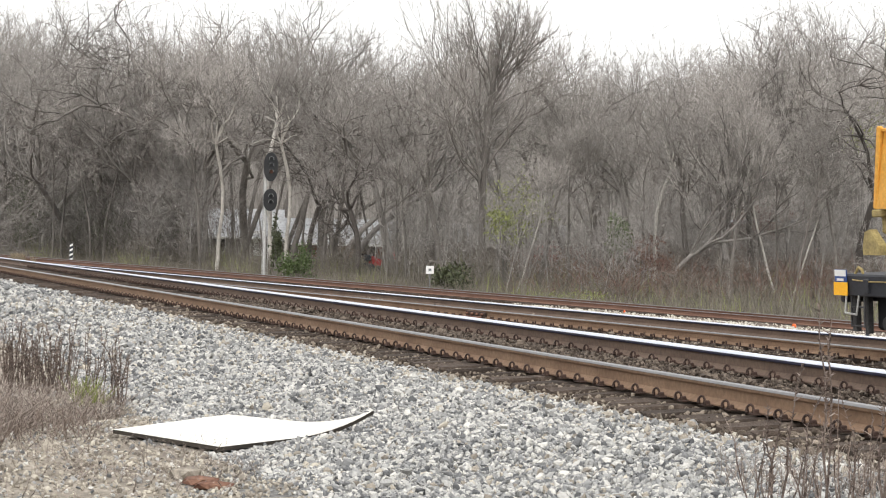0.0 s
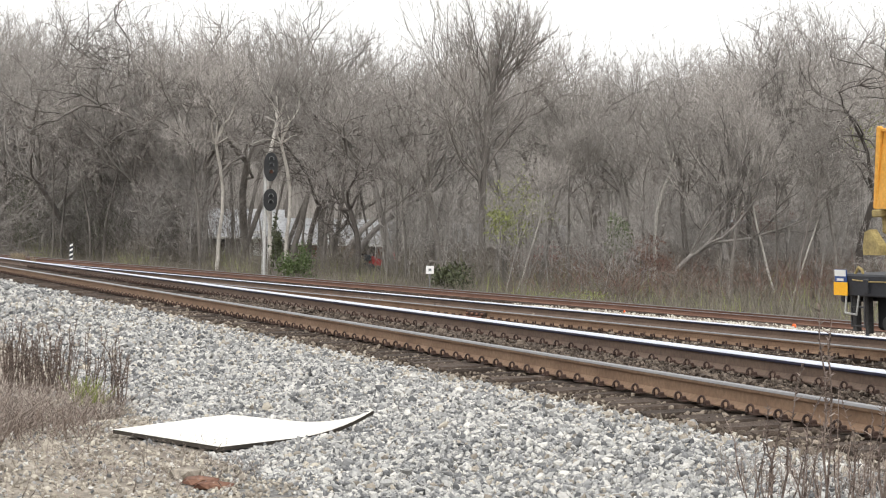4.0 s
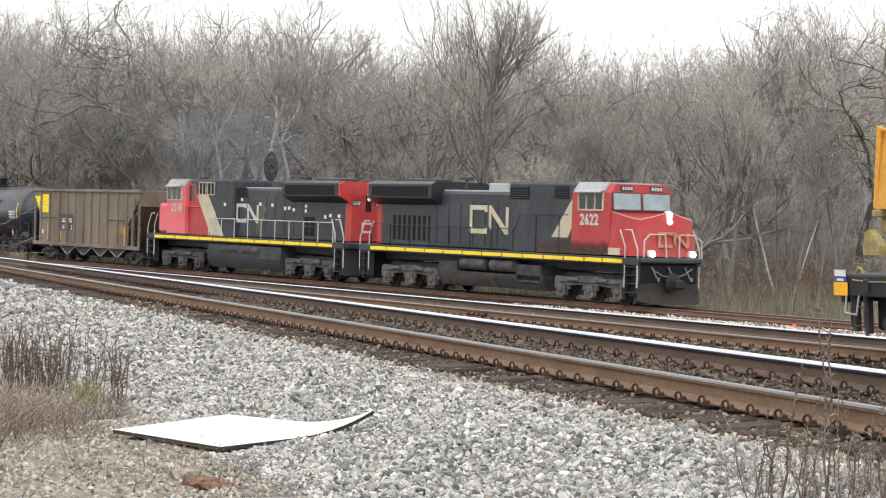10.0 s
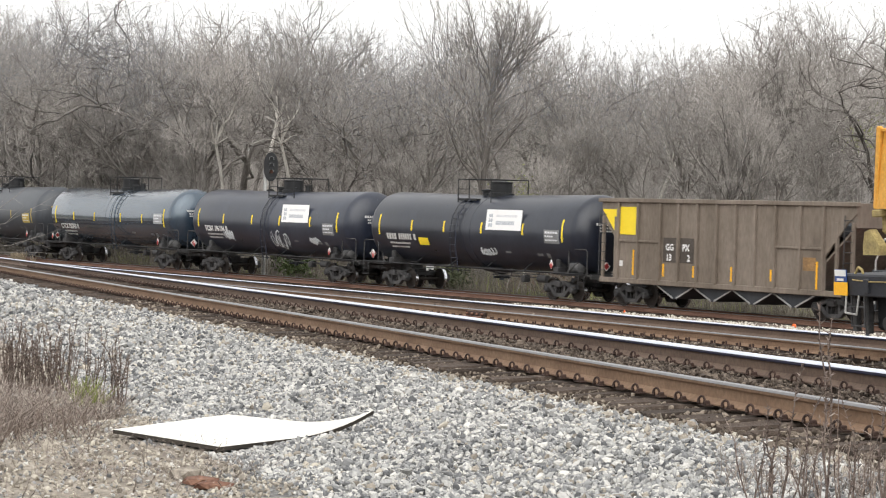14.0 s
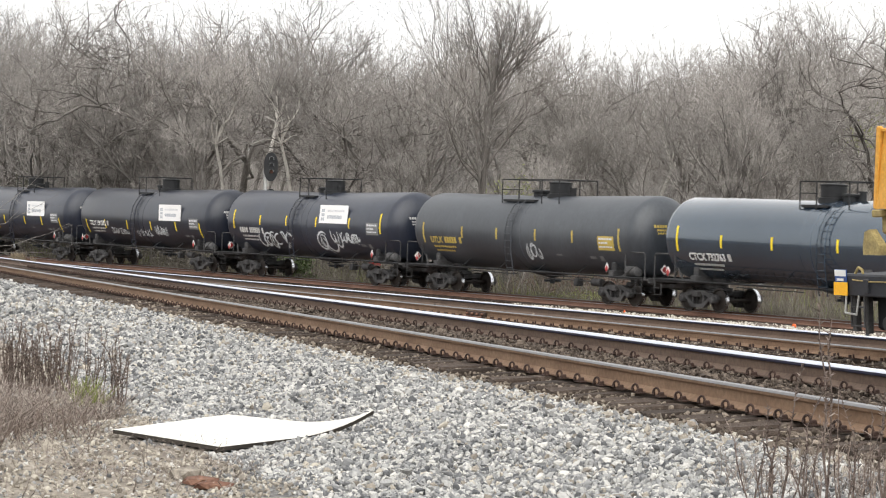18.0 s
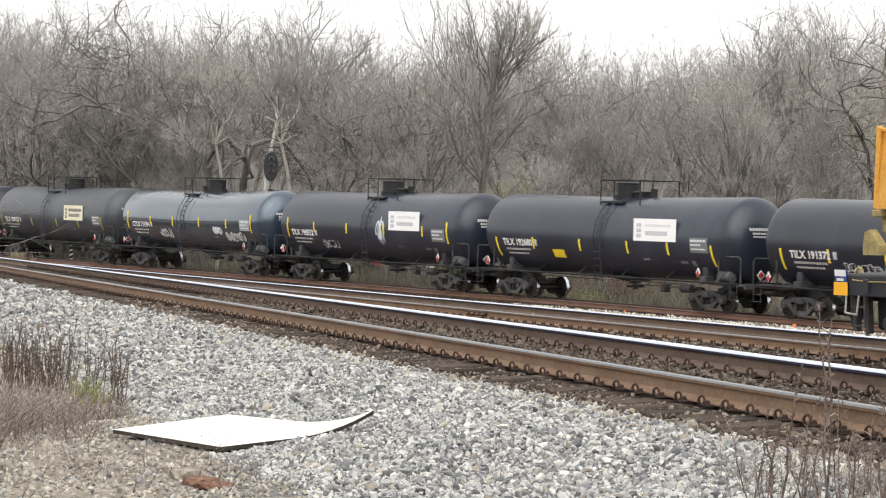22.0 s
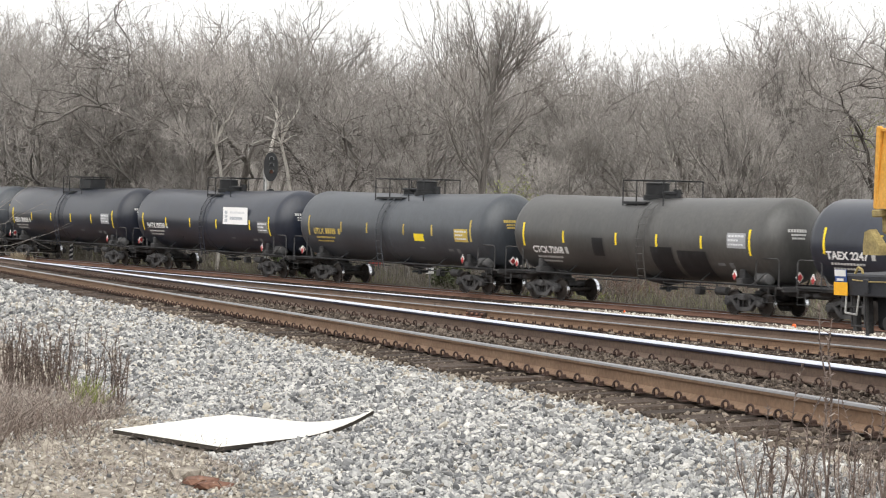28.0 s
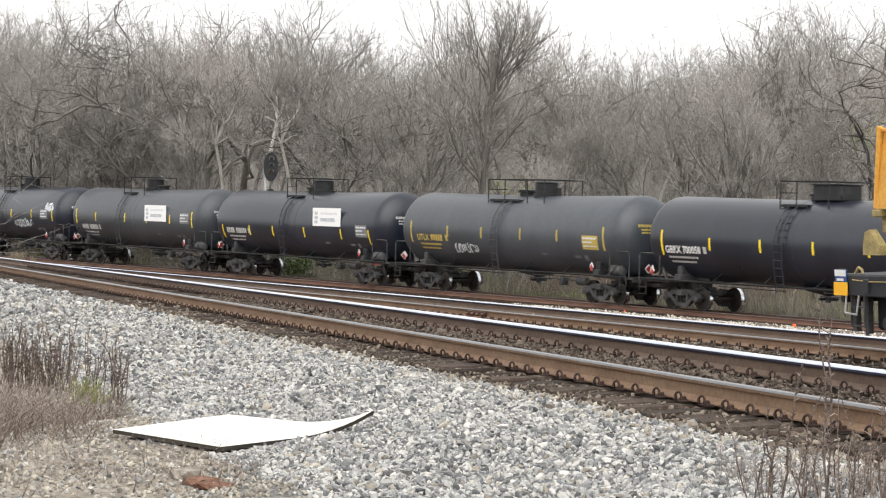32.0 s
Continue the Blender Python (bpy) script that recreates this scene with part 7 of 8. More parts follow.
def small_sign(x, y, size, z_mid):
    z = ground_at(x, y)
    s = thing("lineside_sign", None, None, "small square white sign with a black mark on a post", "sign", at=pose(x, y, z))
    part("post", Solid().rod((0, 0.03, -0.1), (0, 0.03, z_mid - z + size / 2), 0.025, n=8), M_GREY, s)
    p = part("plate", Solid().box((0, 0, z_mid - z), (size, 0.012, size), 0.003), M_WHITE, s)
    part("mark", Solid().box((-0.04, -0.009, z_mid - z), (0.05, 0.006, 0.13)).box((0.04, -0.009, z_mid - z), (0.05, 0.006, 0.13)).box((0, -0.009, z_mid - z), (0.06, 0.006, 0.05)), M_BLACK, p)


small_sign(-0.59, 111, 0.37, -0.33)


def striped_post(x, y):
    z = ground_at(x, y)
    s = thing("striped_post", None, None, "short post with slanting black and white stripes", "marker post", at=pose(x, y, z))
    part("post", Solid().box((0, 0, 0.55), (0.22, 0.04, 1.25), 0.005), M_BLACK, s)
    for k in range(4):
        b = 0.14 + 0.28 * k
        part("stripe", Solid().prism([(-0.1, b), (0.1, b + 0.1), (0.1, b + 0.22), (-0.1, b + 0.12)], -0.03, -0.022), M_WHITE, s)


striped_post(-22.39, 143)


def flatcar():
    m = YARD.lie(-1.1 - 9.0, GAUGE / 2)
    car = thing("flatcar", None, None, "dark grey steel flatcar with a yellow corner placard", "flatcar", at=m)
    L = 9.0
    part("deck", Solid().box((0, 0, 1.2), (2 * L, 2.9, 0.08), 0.01), M_DECK, car)
    for sd in (-1, 1):
        part("side_sill", Solid().box((0, sd * 1.42, 1.06), (2 * L, 0.1, 0.34), 0.02), M_DECK, car)
        pk = Solid()
        for k in range(14):
            pk.box((-L + 0.9 + k * 1.25, sd * 1.49, 1.06), (0.16, 0.06, 0.22), 0.01)
        part("stake_pocket", pk, M_DECK, car)
        st = Solid()
        for zz in (0.42, 0.72):
            st.rod((-L + 0.35, sd * 1.45, zz), (-L + 0.75, sd * 1.45, zz), 0.016, n=6)
        for xx in (0.35, 0.75):
            st.rod((-L + xx, sd * 1.45, 0.4), (-L + xx, sd * 1.45, 0.9), 0.016, n=6)
        part("stirrup_step", st, M_BOGIE, car)
    part("end_sill", Solid().box((-L + 0.06, 0, 1.0), (0.14, 2.9, 0.45), 0.03), M_DECK, car)
    # Dark block added to fill the shaded space under the deck.
    part("underdeck_fill", Solid().box((-L + 1.3, 0.2, 0.75), (2.0, 1.6, 0.5), 0.05), M_DECK, car)
    part("draft_gear", Solid().box((-L + 1.2, 0, 0.75), (2.6, 0.5, 0.35), 0.04).box((-L - 0.35, 0, 0.82), (0.7, 0.28, 0.3), 0.06), M_BOGIE, car)
    part("centre_sill", Solid().box((0, 0, 0.9), (2 * L - 1, 0.7, 0.4), 0.03), M_DECK, car)
    # Black block standing in for the deep shade beneath the car.
    part("shade_block", Solid().box((-L + 3.2, 0, 0.72), (5.2, 2.3, 0.75), 0.05), M_SCREEN, car)
    part("uncoupling_lever", Solid().pipe([(-L + 0.2, -1.45, 0.95), (-L + 0.2, -1.48, 0.62), (-L + 0.55, -1.48, 0.6), (-L + 0.6, -1.45, 0.95)], 0.018, 6), M_GALV, car)
    part("end_brace", Solid().box((-L + 0.25, -1.3, 0.62), (0.12, 0.1, 0.6), 0.01).box((-L + 0.55, -1.25, 0.6), (0.1, 0.1, 0.62), 0.01), M_BOGIE, car)
    pl = part("placard", Solid().box((-L + 0.05, -1.5, 0.98), (0.42, 0.02, 0.21), 0.004), M_AMBER, car, "bright amber reflective plate", at=pose(0.05, 0, 0.02))
    part("upper_plate", Solid().box((-L + 0.1, -1.49, 1.2), (0.36, 0.02, 0.21), 0.004), M_BLUE, car, "small blue and white plate")
    part("white_strip", Solid().box((-L + 0.1, -1.503, 1.25), (0.34, 0.012, 0.1)), M_WHITE, car)
    part("lettering", Solid().box((-L + 0.1, -1.507, 1.145), (0.2, 0.01, 0.04)), M_WHITE, car)
    part("cable", Solid().pipe([(-L + 0.45, -1.48, 1.15), (-L + 1.0, -1.5, 1.13), (-L + 1.8, -1.5, 1.14)], 0.012, 5), M_MUDYELLOW, car)
    for x in (-L + 1.85, L - 1.85):
        b = part("bogie", BOLSTER, None, car, at=pose(x, 0, 0))
        for sd in (-1, 1):
            part("side_frame", FRAMES[sd], None, b)
        for dx in (-0.889, 0.889):
            part("wheelset", WHEELSET, None, b, at=pose(dx, 0, 0.457))
    return m


FLAT = flatcar()


def machine():
    """The end of a yellow track machine carried on the flatcar; its far end points away from the camera."""
    m = FLAT @ pose(-9.0 + 0.62, 0, 1.245)
    w = thing("work_machine", None, None, "orange-yellow rail work machine tied down on a flatcar", "work machine", at=m)
    part("crawler", Solid().prism([(1.7, 0.0), (1.4, 0.18), (1.4, 0.36), (1.7, 0.55), (4.4, 0.55), (4.7, 0.3), (4.4, 0.0)], -1.4, -0.9), M_BOGIE, w, "muddy crawler track")
    part("crawler", Solid().prism([(1.7, 0.0), (1.4, 0.18), (1.4, 0.36), (1.7, 0.55), (4.4, 0.55), (4.7, 0.3), (4.4, 0.0)], 0.9, 1.4), M_BOGIE, w, "muddy crawler track")
    part("bracket", Solid().prism([(0.1, 0.3), (0.1, 0.45), (0.16, 0.66), (0.3, 0.7), (0.6, 0.45), (0.62, 0.3)], -1.44, -1.3), M_MUDYELLOW, w, "muddy yellow steel bracket")
    part("bracket", Solid().prism([(0.06, 0.22), (0.06, 0.42), (0.1, 0.7), (0.25, 0.73), (0.62, 0.4), (0.66, 0.22)], 1.3, 1.44), M_MUDYELLOW, w)
    part("frame_beam", Solid().box((2.3, 0, 0.82), (3.9, 2.5, 0.4), 0.04).box((0.45, -1.32, 0.95), (0.28, 0.16, 0.12), 0.02), M_MUDYELLOW, w)
    lo = [(0.36, -1.38), (3.4, -1.38), (3.4, 1.38), (0.36, 1.38)]
    hi = [(0.52, -1.3), (3.3, -1.3), (3.3, 1.3), (0.52, 1.3)]
    body = Solid().add([(x, y, 1.02) for x, y in lo] + [(x, y, 2.22) for x, y in hi],
                       [(3, 2, 1, 0), (4, 5, 6, 7), (0, 1, 5, 4), (1, 2, 6, 5), (2, 3, 7, 6), (3, 0, 4, 7)])
    b = part("body", body, M_MACHINE, w, "orange-yellow painted housing")
    part("window", Solid().box((1.3, -1.335, 1.8), (1.0, 0.06, 0.66), 0.03, pose(0, 0, 0, -3.5, 0, 0)), M_SCREEN, b)
    part("vent", Solid().box((1.1, -1.365, 1.3), (0.7, 0.05, 0.12), 0.01).box((1.1, -1.365, 1.15), (0.7, 0.05, 0.1), 0.01), M_RUST, b)
    part("roof_cap", Solid().box((1.9, 0, 2.24), (2.9, 2.7, 0.06), 0.02), M_MACHINE, b)
    part("corner_post", Solid().box((0.47, -1.35, 1.66), (0.09, 0.09, 1.3), 0.02, pose(0, 0, 0, 0, 7, 0)), M_MACHINE, b)
    part("tie_down", Solid().pipe([(-0.22, -1.4, 0.0), (-0.12, -1.4, 0.1), (0.0, -1.4, 0.06), (0.02, -1.4, 0.0)], 0.022, 6), M_MUDYELLOW, w)


machine()


def board():
    """A warped white sheet lying on the stones."""
    c = [Vector(p) for p in QUAD]
    n, up, dn = 14, [], []
    for j in range(n + 1):
        for i in range(n + 1):
            a, b = i / n, j / n
            q = c[0] * (1 - a) * (1 - b) + c[1] * a * (1 - b) + c[2] * a * b + c[3] * (1 - a) * b
            g = ground_at(q.x, q.y)
            curl = max(0.0, ((a + b) / 2 - 0.72) / 0.28)
            z = -0.49 + 0.16 * curl ** 2.2 - 0.05 * a * (1 - b) + 0.012 * b * (1 - a) + 0.025 * math.sin(a * 3.1) * math.sin(b * 3.1)
            z = max(z, g + 0.025 + 0.14 * curl ** 2.2)
            up.append((q.x, q.y, z))
            dn.append((q.x, q.y, z - 0.032))
    k = n + 1
    faces = [(j * k + i, j * k + i + 1, (j + 1) * k + i + 1, (j + 1) * k + i) for j in range(n) for i in range(n)]
    top = Solid().add(up, faces)
    b = thing("board", None, None, "warped white board lying on the stones by the track", "board")
    part("white_face", top, M_BOARD, b)
    low = [(p[0], p[1], p[2] - 0.004) for p in up]
    rim = [j * k for j in range(k)][::-1] + list(range(1, k)) + [j * k + n for j in range(1, k)] + [n * k + i for i in range(n - 1, 0, -1)]
    body = Solid().add(low + dn, faces + [tuple(i + k * k for i in f[::-1]) for f in faces] + [(a, bb, bb + k * k, a + k * k) for a, bb in zip(rim, rim[1:] + rim[:1])])
    part("dark_core", body, M_BOARDEDGE, b, "dark board edge and underside")


board()


def stalks(name, spots, seed, count, h0, h1, material, label, sprigs=3, width=0.004, lean=0.12, category="weeds"):
    """Thin dry stems with side sprigs round the spots (x, y, radius)."""
    rng = np.random.default_rng(seed)
    vs = []
    for x0, y0, rad in spots:
        for _ in range(count):
            r, t = rad * math.sqrt(rng.uniform()), rng.uniform(0, 6.283)
            x, y = x0 + r * math.cos(t), y0 + r * math.sin(t) * 1.6
            z = ground_at(x, y) - 0.02
            h = rng.uniform(h0, h1)
            d = np.array([rng.normal(0, lean), rng.normal(0, lean), 1.0])
            p = np.array([x, y, z])
            n = 6
            w = width * rng.uniform(0.7, 1.3)
            for i in range(n):
                d2 = d + np.array([rng.normal(0, 0.13), rng.normal(0, 0.13), 0])
                e = p + d2 * h / n
                w0, w1 = w * (1 - 0.7 * i / n), w * (1 - 0.7 * (i + 1) / n)
                for ax in (np.array([1.0, 0, 0]), np.array([0.5, 0.87, 0])):
                    vs += [p - ax * w0, p + ax * w0, e + ax * w1, p - ax * w0, e + ax * w1, e - ax * w1]
                if i >= 2:
                    for _k in range(sprigs):
                        b = p + (e - p) * rng.uniform()
                        o = np.array([rng.normal(0, 0.6), rng.normal(0, 0.6), rng.uniform(0.2, 0.9)])
                        ln = min(h, 0.5) * rng.uniform(0.03, 0.11)
                        ax = np.array([rng.normal(), rng.normal(), 0.3])
                        ax = ax / np.linalg.norm(ax) * width * 1.05
                        vs += [b - ax, b + ax, b + o * ln]
                p = e
    v = np.array(vs)
    return thing(name, fast_mesh(name, v, np.arange(len(v)).reshape(-1, 3), material), None, label, category, kind="stuff")


stalks("dry_weeds", [(-4.15, 24.6, 0.32), (-4.0, 24.3, 0.25), (-4.35, 24.2, 0.2)], 31, 34, 0.35, 0.8, M_DARKWEED, "clump of tall dry brown weed stalks", 13, 0.0062)
stalks("dry_weeds", [(-3.4, 23.3, 0.2), (-3.15, 23.1, 0.1)], 32, 12, 0.4, 0.8, M_DARKWEED, "thin clump of dry weed stalks with seed heads", 16, 0.0058)
stalks("grass_tuft", [(-3.42, 23.0, 0.14)], 33, 90, 0.1, 0.34, M_GREEN, "small fresh green grass tuft", 1, 0.006, 0.35, "grass")
stalks("dry_grass", [(-4.3, 22.6, 0.55), (-3.7, 21.9, 0.45), (-4.1, 21.4, 0.5), (-3.5, 20.6, 0.4), (-4.0, 20.0, 0.5), (-3.2, 21.6, 0.3)], 34, 240, 0.06, 0.34, M_MAT, "matted dry grass and stems on the dirt", 2, 0.004, 0.9, "grass")
stalks("dry_grass", [(-2.8, 17.6, 0.5), (-2.2, 16.6, 0.45), (-2.0, 18.4, 0.35), (-1.5, 17.2, 0.35)], 35, 110, 0.03, 0.14, M_MAT, "sparse dry grass on the dirt", 1, 0.003, 1.2, "grass")
stalks("tall_weeds", [(2.16, 13.1, 0.05)], 36, 2, 1.12, 1.24, M_DARKWEED, "tall dry brown weeds with curled side leaves", 26, 0.0075, 0.03)
stalks("tall_weeds", [(1.83, 13.1, 0.04), (1.96, 13.2, 0.06), (2.42, 13.1, 0.07), (2.5, 13.3, 0.06)], 41, 2, 0.62, 0.92, M_DARKWEED, "upright dry brown weeds with small side sprigs", 14, 0.0075, 0.08)
stalks("tall_weeds", [(1.72, 12.9, 0.05), (2.05, 13.0, 0.08), (2.28, 12.9, 0.08)], 42, 3, 0.35, 0.62, M_DARKWEED, "short leaning brown weed stems", 6, 0.0055, 0.14)
stalks("tall_weeds", [(1.95, 13.0, 0.3), (2.2, 13.1, 0.25), (2.42, 13.2, 0.2)], 37, 12, 0.25, 0.75, M_WEED, "thin dry weed stems", 7, 0.0042, 0.2)
stalks("dry_grass", [(2.0, 14.6, 0.35), (2.45, 14.4, 0.35), (2.65, 13.8, 0.25)], 43, 70, 0.08, 0.3, M_MAT, "sparse tan dead grass over the stones", 3, 0.003, 0.7, "grass")
stalks("dead_stems", [(-3.6, 19.0, 0.7), (-2.9, 18.6, 0.5), (-2.3, 17.4, 0.5), (-3.1, 17.0, 0.6), (-1.6, 15.8, 0.5), (-2.5, 15.6, 0.6)], 38, 30, 0.05, 0.2, M_MAT, "fallen dead stems on the dirt", 2, 0.004, 1.6)
stalks("dead_stems", [(-4.6, 21.5, 0.9), (-4.2, 19.5, 0.7)], 39, 190, 0.1, 0.5, M_MAT, "tangled dead stems", 3, 0.0045, 0.9)
stalks("dead_stems", [(-3.9, 20.8, 0.6), (-3.3, 19.6, 0.5), (-3.9, 19.2, 0.5)], 40, 130, 0.08, 0.38, M_WEED, "brown tangle of fallen weed stems", 3, 0.004, 1.0)


def clump(name, x, y, z, rx, rz, count, leaf, material, label, seed, category="shrub"):
    """Loose leaves in uneven bunches."""
    rng = np.random.default_rng(seed)
    cores = rng.normal(0, 0.5, (14, 3)) * np.array([rx, rx, rz]) + np.array([x, y, z])
    p = cores[rng.integers(0, 14, count)] + rng.normal(0, 0.26, (count, 3)) * np.array([rx, rx, rz])
    a, b = rng.normal(size=(count, 3)), rng.normal(size=(count, 3))
    a /= np.linalg.norm(a, axis=1, keepdims=True)
    b = np.cross(a, b)
    b /= np.linalg.norm(b, axis=1, keepdims=True)
    s = leaf * rng.uniform(0.6, 1.3, (count, 1))
    v = np.stack([p - a * s, p + b * s * 0.5, p + a * s, p - b * s * 0.5], 1).reshape(-1, 3)
    t = thing(name, None, None, label, category)
    g = ground_at(x, y)
    stems = Solid()
    for q in cores:
        stems.rod((x + rng.normal(0, 0.1), y, g - 0.1), tuple(q), 0.03, 0.012, n=5)
    part("stem", stems, M_BARK, t)
    part("foliage", fast_mesh("foliage", v, np.arange(count * 4).reshape(-1, 4), material), None, t)


clump("evergreen_shrub", 8.35, 112, 1.35, 0.5, 0.85, 2600, 0.08, M_CEDAR, "narrow evergreen sapling at the wood's edge", 41)
clump("russet_shrub", 9.6, 111, 0.5, 1.0, 0.7, 1500, 0.06, M_RUSSET, "low russet-brown leafy shrub at the wood's edge", 51)
clump("russet_shrub", 18.6, 136, 2.4, 2.2, 1.2, 1500, 0.07, M_RUSSET, "russet-brown leafy thicket by the shed", 52)
clump("leafing_shrub", 2.9, 114.5, 1.9, 1.0, 0.95, 1100, 0.07, M_GREEN, "shrub with sparse yellow-green spring leaves", 42)
clump("leafing_shrub", 4.0, 115, 3.2, 1.2, 1.0, 480, 0.07, M_GREEN, "shrub with sparse yellow-green spring leaves", 43)
clump("ivy_column", -8.85, 126, 0.4, 0.25, 1.3, 900, 0.09, M_EVERGREEN, "ivy-wrapped dead trunk", 44)
clump("green_bush", -7.6, 124, -0.35, 0.8, 0.8, 1500, 0.09, M_CEDAR, "green garden bush near the houses", 45)
clump("dark_shrub", 0.3, 113.5, -0.7, 0.9, 0.7, 1100, 0.1, M_EVERGREEN, "dark evergreen shrub behind the track", 46)
clump("dark_shrub", -20.5, 152, 1.6, 2.6, 2.6, 1700, 0.06, M_EVERGREEN, "dark evergreen shrub in the shade", 47)
clump("dark_shrub", -26.5, 156, 2.0, 2.6, 2.6, 1700, 0.06, M_EVERGREEN, "dark evergreen shrub in the shade", 48)
clump("leafing_shrub", 22.0, 124, 6.5, 1.8, 1.6, 420, 0.08, M_GREEN, "tall shrub just coming into leaf", 49)
clump("low_shrub", 6.0, 104, -1.3, 2.2, 0.35, 700, 0.06, M_GREEN, "low green weeds by the track bed", 50)


def house(x, y, turn, w, d, eave, ridge, wall, roof, label):
    """A low gabled house; its long side faces local -y."""
    z = ground_at(x, y) - 0.1
    h = thing("house", None, None, label, "house", at=pose(x, y, z, 0, 0, turn))
    e, r = eave - z, ridge - z
    part("wall", Solid().box((0, 0, e / 2), (w, d, e), 0.02), wall, h)
    ov = 0.5
    for sg in (-1, 1):
        part("roof", Solid().add([(-w / 2 - ov, sg * (d / 2 + ov), e - 0.12), (w / 2 + ov, sg * (d / 2 + ov), e - 0.12), (w / 2 + ov, 0, r), (-w / 2 - ov, 0, r),
                                  (-w / 2 - ov, sg * (d / 2 + ov), e + 0.04), (w / 2 + ov, sg * (d / 2 + ov), e + 0.04), (w / 2 + ov, 0, r + 0.16), (-w / 2 - ov, 0, r + 0.16)],
                                 [(0, 1, 2, 3), (7, 6, 5, 4), (0, 4, 5, 1), (1, 5, 6, 2), (2, 6, 7, 3), (3, 7, 4, 0)]), roof, h)
        part("gable", Solid().prism([(-d / 2, e), (d / 2, e), (0, r - 0.05)], sg * w / 2 - 0.06, sg * w / 2 + 0.06, axis="x"), wall, h)
    part("gutter", Solid().box((0, -d / 2 - ov - 0.06, e - 0.05), (w + 2 * ov, 0.12, 0.16), 0.02), M_WHITE, h, "white gutter board")
    n = max(2, int(w / 3))
    for k in range(n):
        xx = -w / 2 + w * (k + 0.5) / n
        if k == n // 2:
            part("door", Solid().box((xx, -d / 2 - 0.03, 1.05), (0.95, 0.08, 2.05), 0.01), M_WHITE, h)
        else:
            win = part("window", Solid().box((xx, -d / 2 - 0.03, e * 0.58), (1.3, 0.08, 1.1), 0.01), M_WHITE, h)
            part("pane", Solid().box((xx, -d / 2 - 0.075, e * 0.58), (1.1, 0.03, 0.92), 0.0), M_DARKGLASS, win)
    return h


house(-16.8, 194, 6, 6.6, 7, 0.95, 3.1, M_SIDING, M_ROOFWHITE, "low beige house with a pale grey roof behind the trees")
house(-8.9, 195, -4, 9.4, 7, 0.55, 2.45, M_BRICK, M_ROOFWHITE, "low brick house with a white metal roof behind the trees")
house(5.5, 210, 4, 10.0, 7, 0.9, 2.4, M_BRICK, M_SHINGLE, "low brick house seen through the woods")


def parked_car(x, y, turn, paint, label):
    z = ground_at(x, y)
    c = thing("parked_car", None, None, label, "car", at=pose(x, y, z, 0, 0, turn))
    prof = [(-2.1, 0.35), (-2.15, 0.75), (-1.9, 0.95), (-1.2, 1.0), (-0.7, 1.42), (0.8, 1.45), (1.4, 1.02), (2.1, 0.92), (2.2, 0.6), (2.1, 0.35)]
    part("body", Solid().prism(prof, -0.85, 0.85), paint, c)
    part("window", Solid().prism([(-1.05, 1.03), (-0.65, 1.37), (0.75, 1.39), (1.2, 1.03)], -0.87, 0.87), M_DARKGLASS, c)
    for xx in (-1.35, 1.35):
        for sd in (-1, 1):
            part("wheel", Solid().lathe([(sd * 0.7, 0.2), (sd * 0.72, 0.32), (sd * 0.88, 0.32), (sd * 0.9, 0.2)], 16, "y", (xx, 0, 0.32)), M_BLACK, c)


parked_car(7.7, 176, 86, M_RED, "red car parked behind the trees")


def red_cart(x, y, label, tall):
    z = ground_at(x, y)
    c = thing("garden_tractor" if not tall else "red_marker", None, None, label, "tractor" if not tall else "marker", at=pose(x, y, z, 0, 0, 25))
    if tall:
        part("post", Solid().box((0, 0, 0.7), (0.08, 0.08, 1.3), 0.01), M_RED, c)
        part("plate", Solid().prism([(-0.2, 0.9), (0.2, 0.85), (0.0, 1.4)], -0.03, 0.03), M_RED, c)
    else:
        part("bonnet", Solid().prism([(-0.3, 0.5), (0.4, 0.5), (0.42, 0.8), (-0.2, 1.05)], -0.25, 0.25), M_RED, c)
        part("seat", Solid().box((-0.45, 0, 0.95), (0.4, 0.4, 0.35), 0.06), M_BLACK, c)
        for xx, r in ((-0.45, 0.32), (0.35, 0.22)):
            for sd in (-1, 1):
                part("wheel", Solid().lathe([(sd * 0.35, r * 0.6), (sd * 0.36, r), (sd * 0.52, r), (sd * 0.53, r * 0.6)], 14, "y", (xx, 0, r)), M_BLACK, c)


red_cart(-4.04, 140, "small red garden tractor among the trees", False)
red_cart(-2.9, 140, "red warning marker on a post", True)


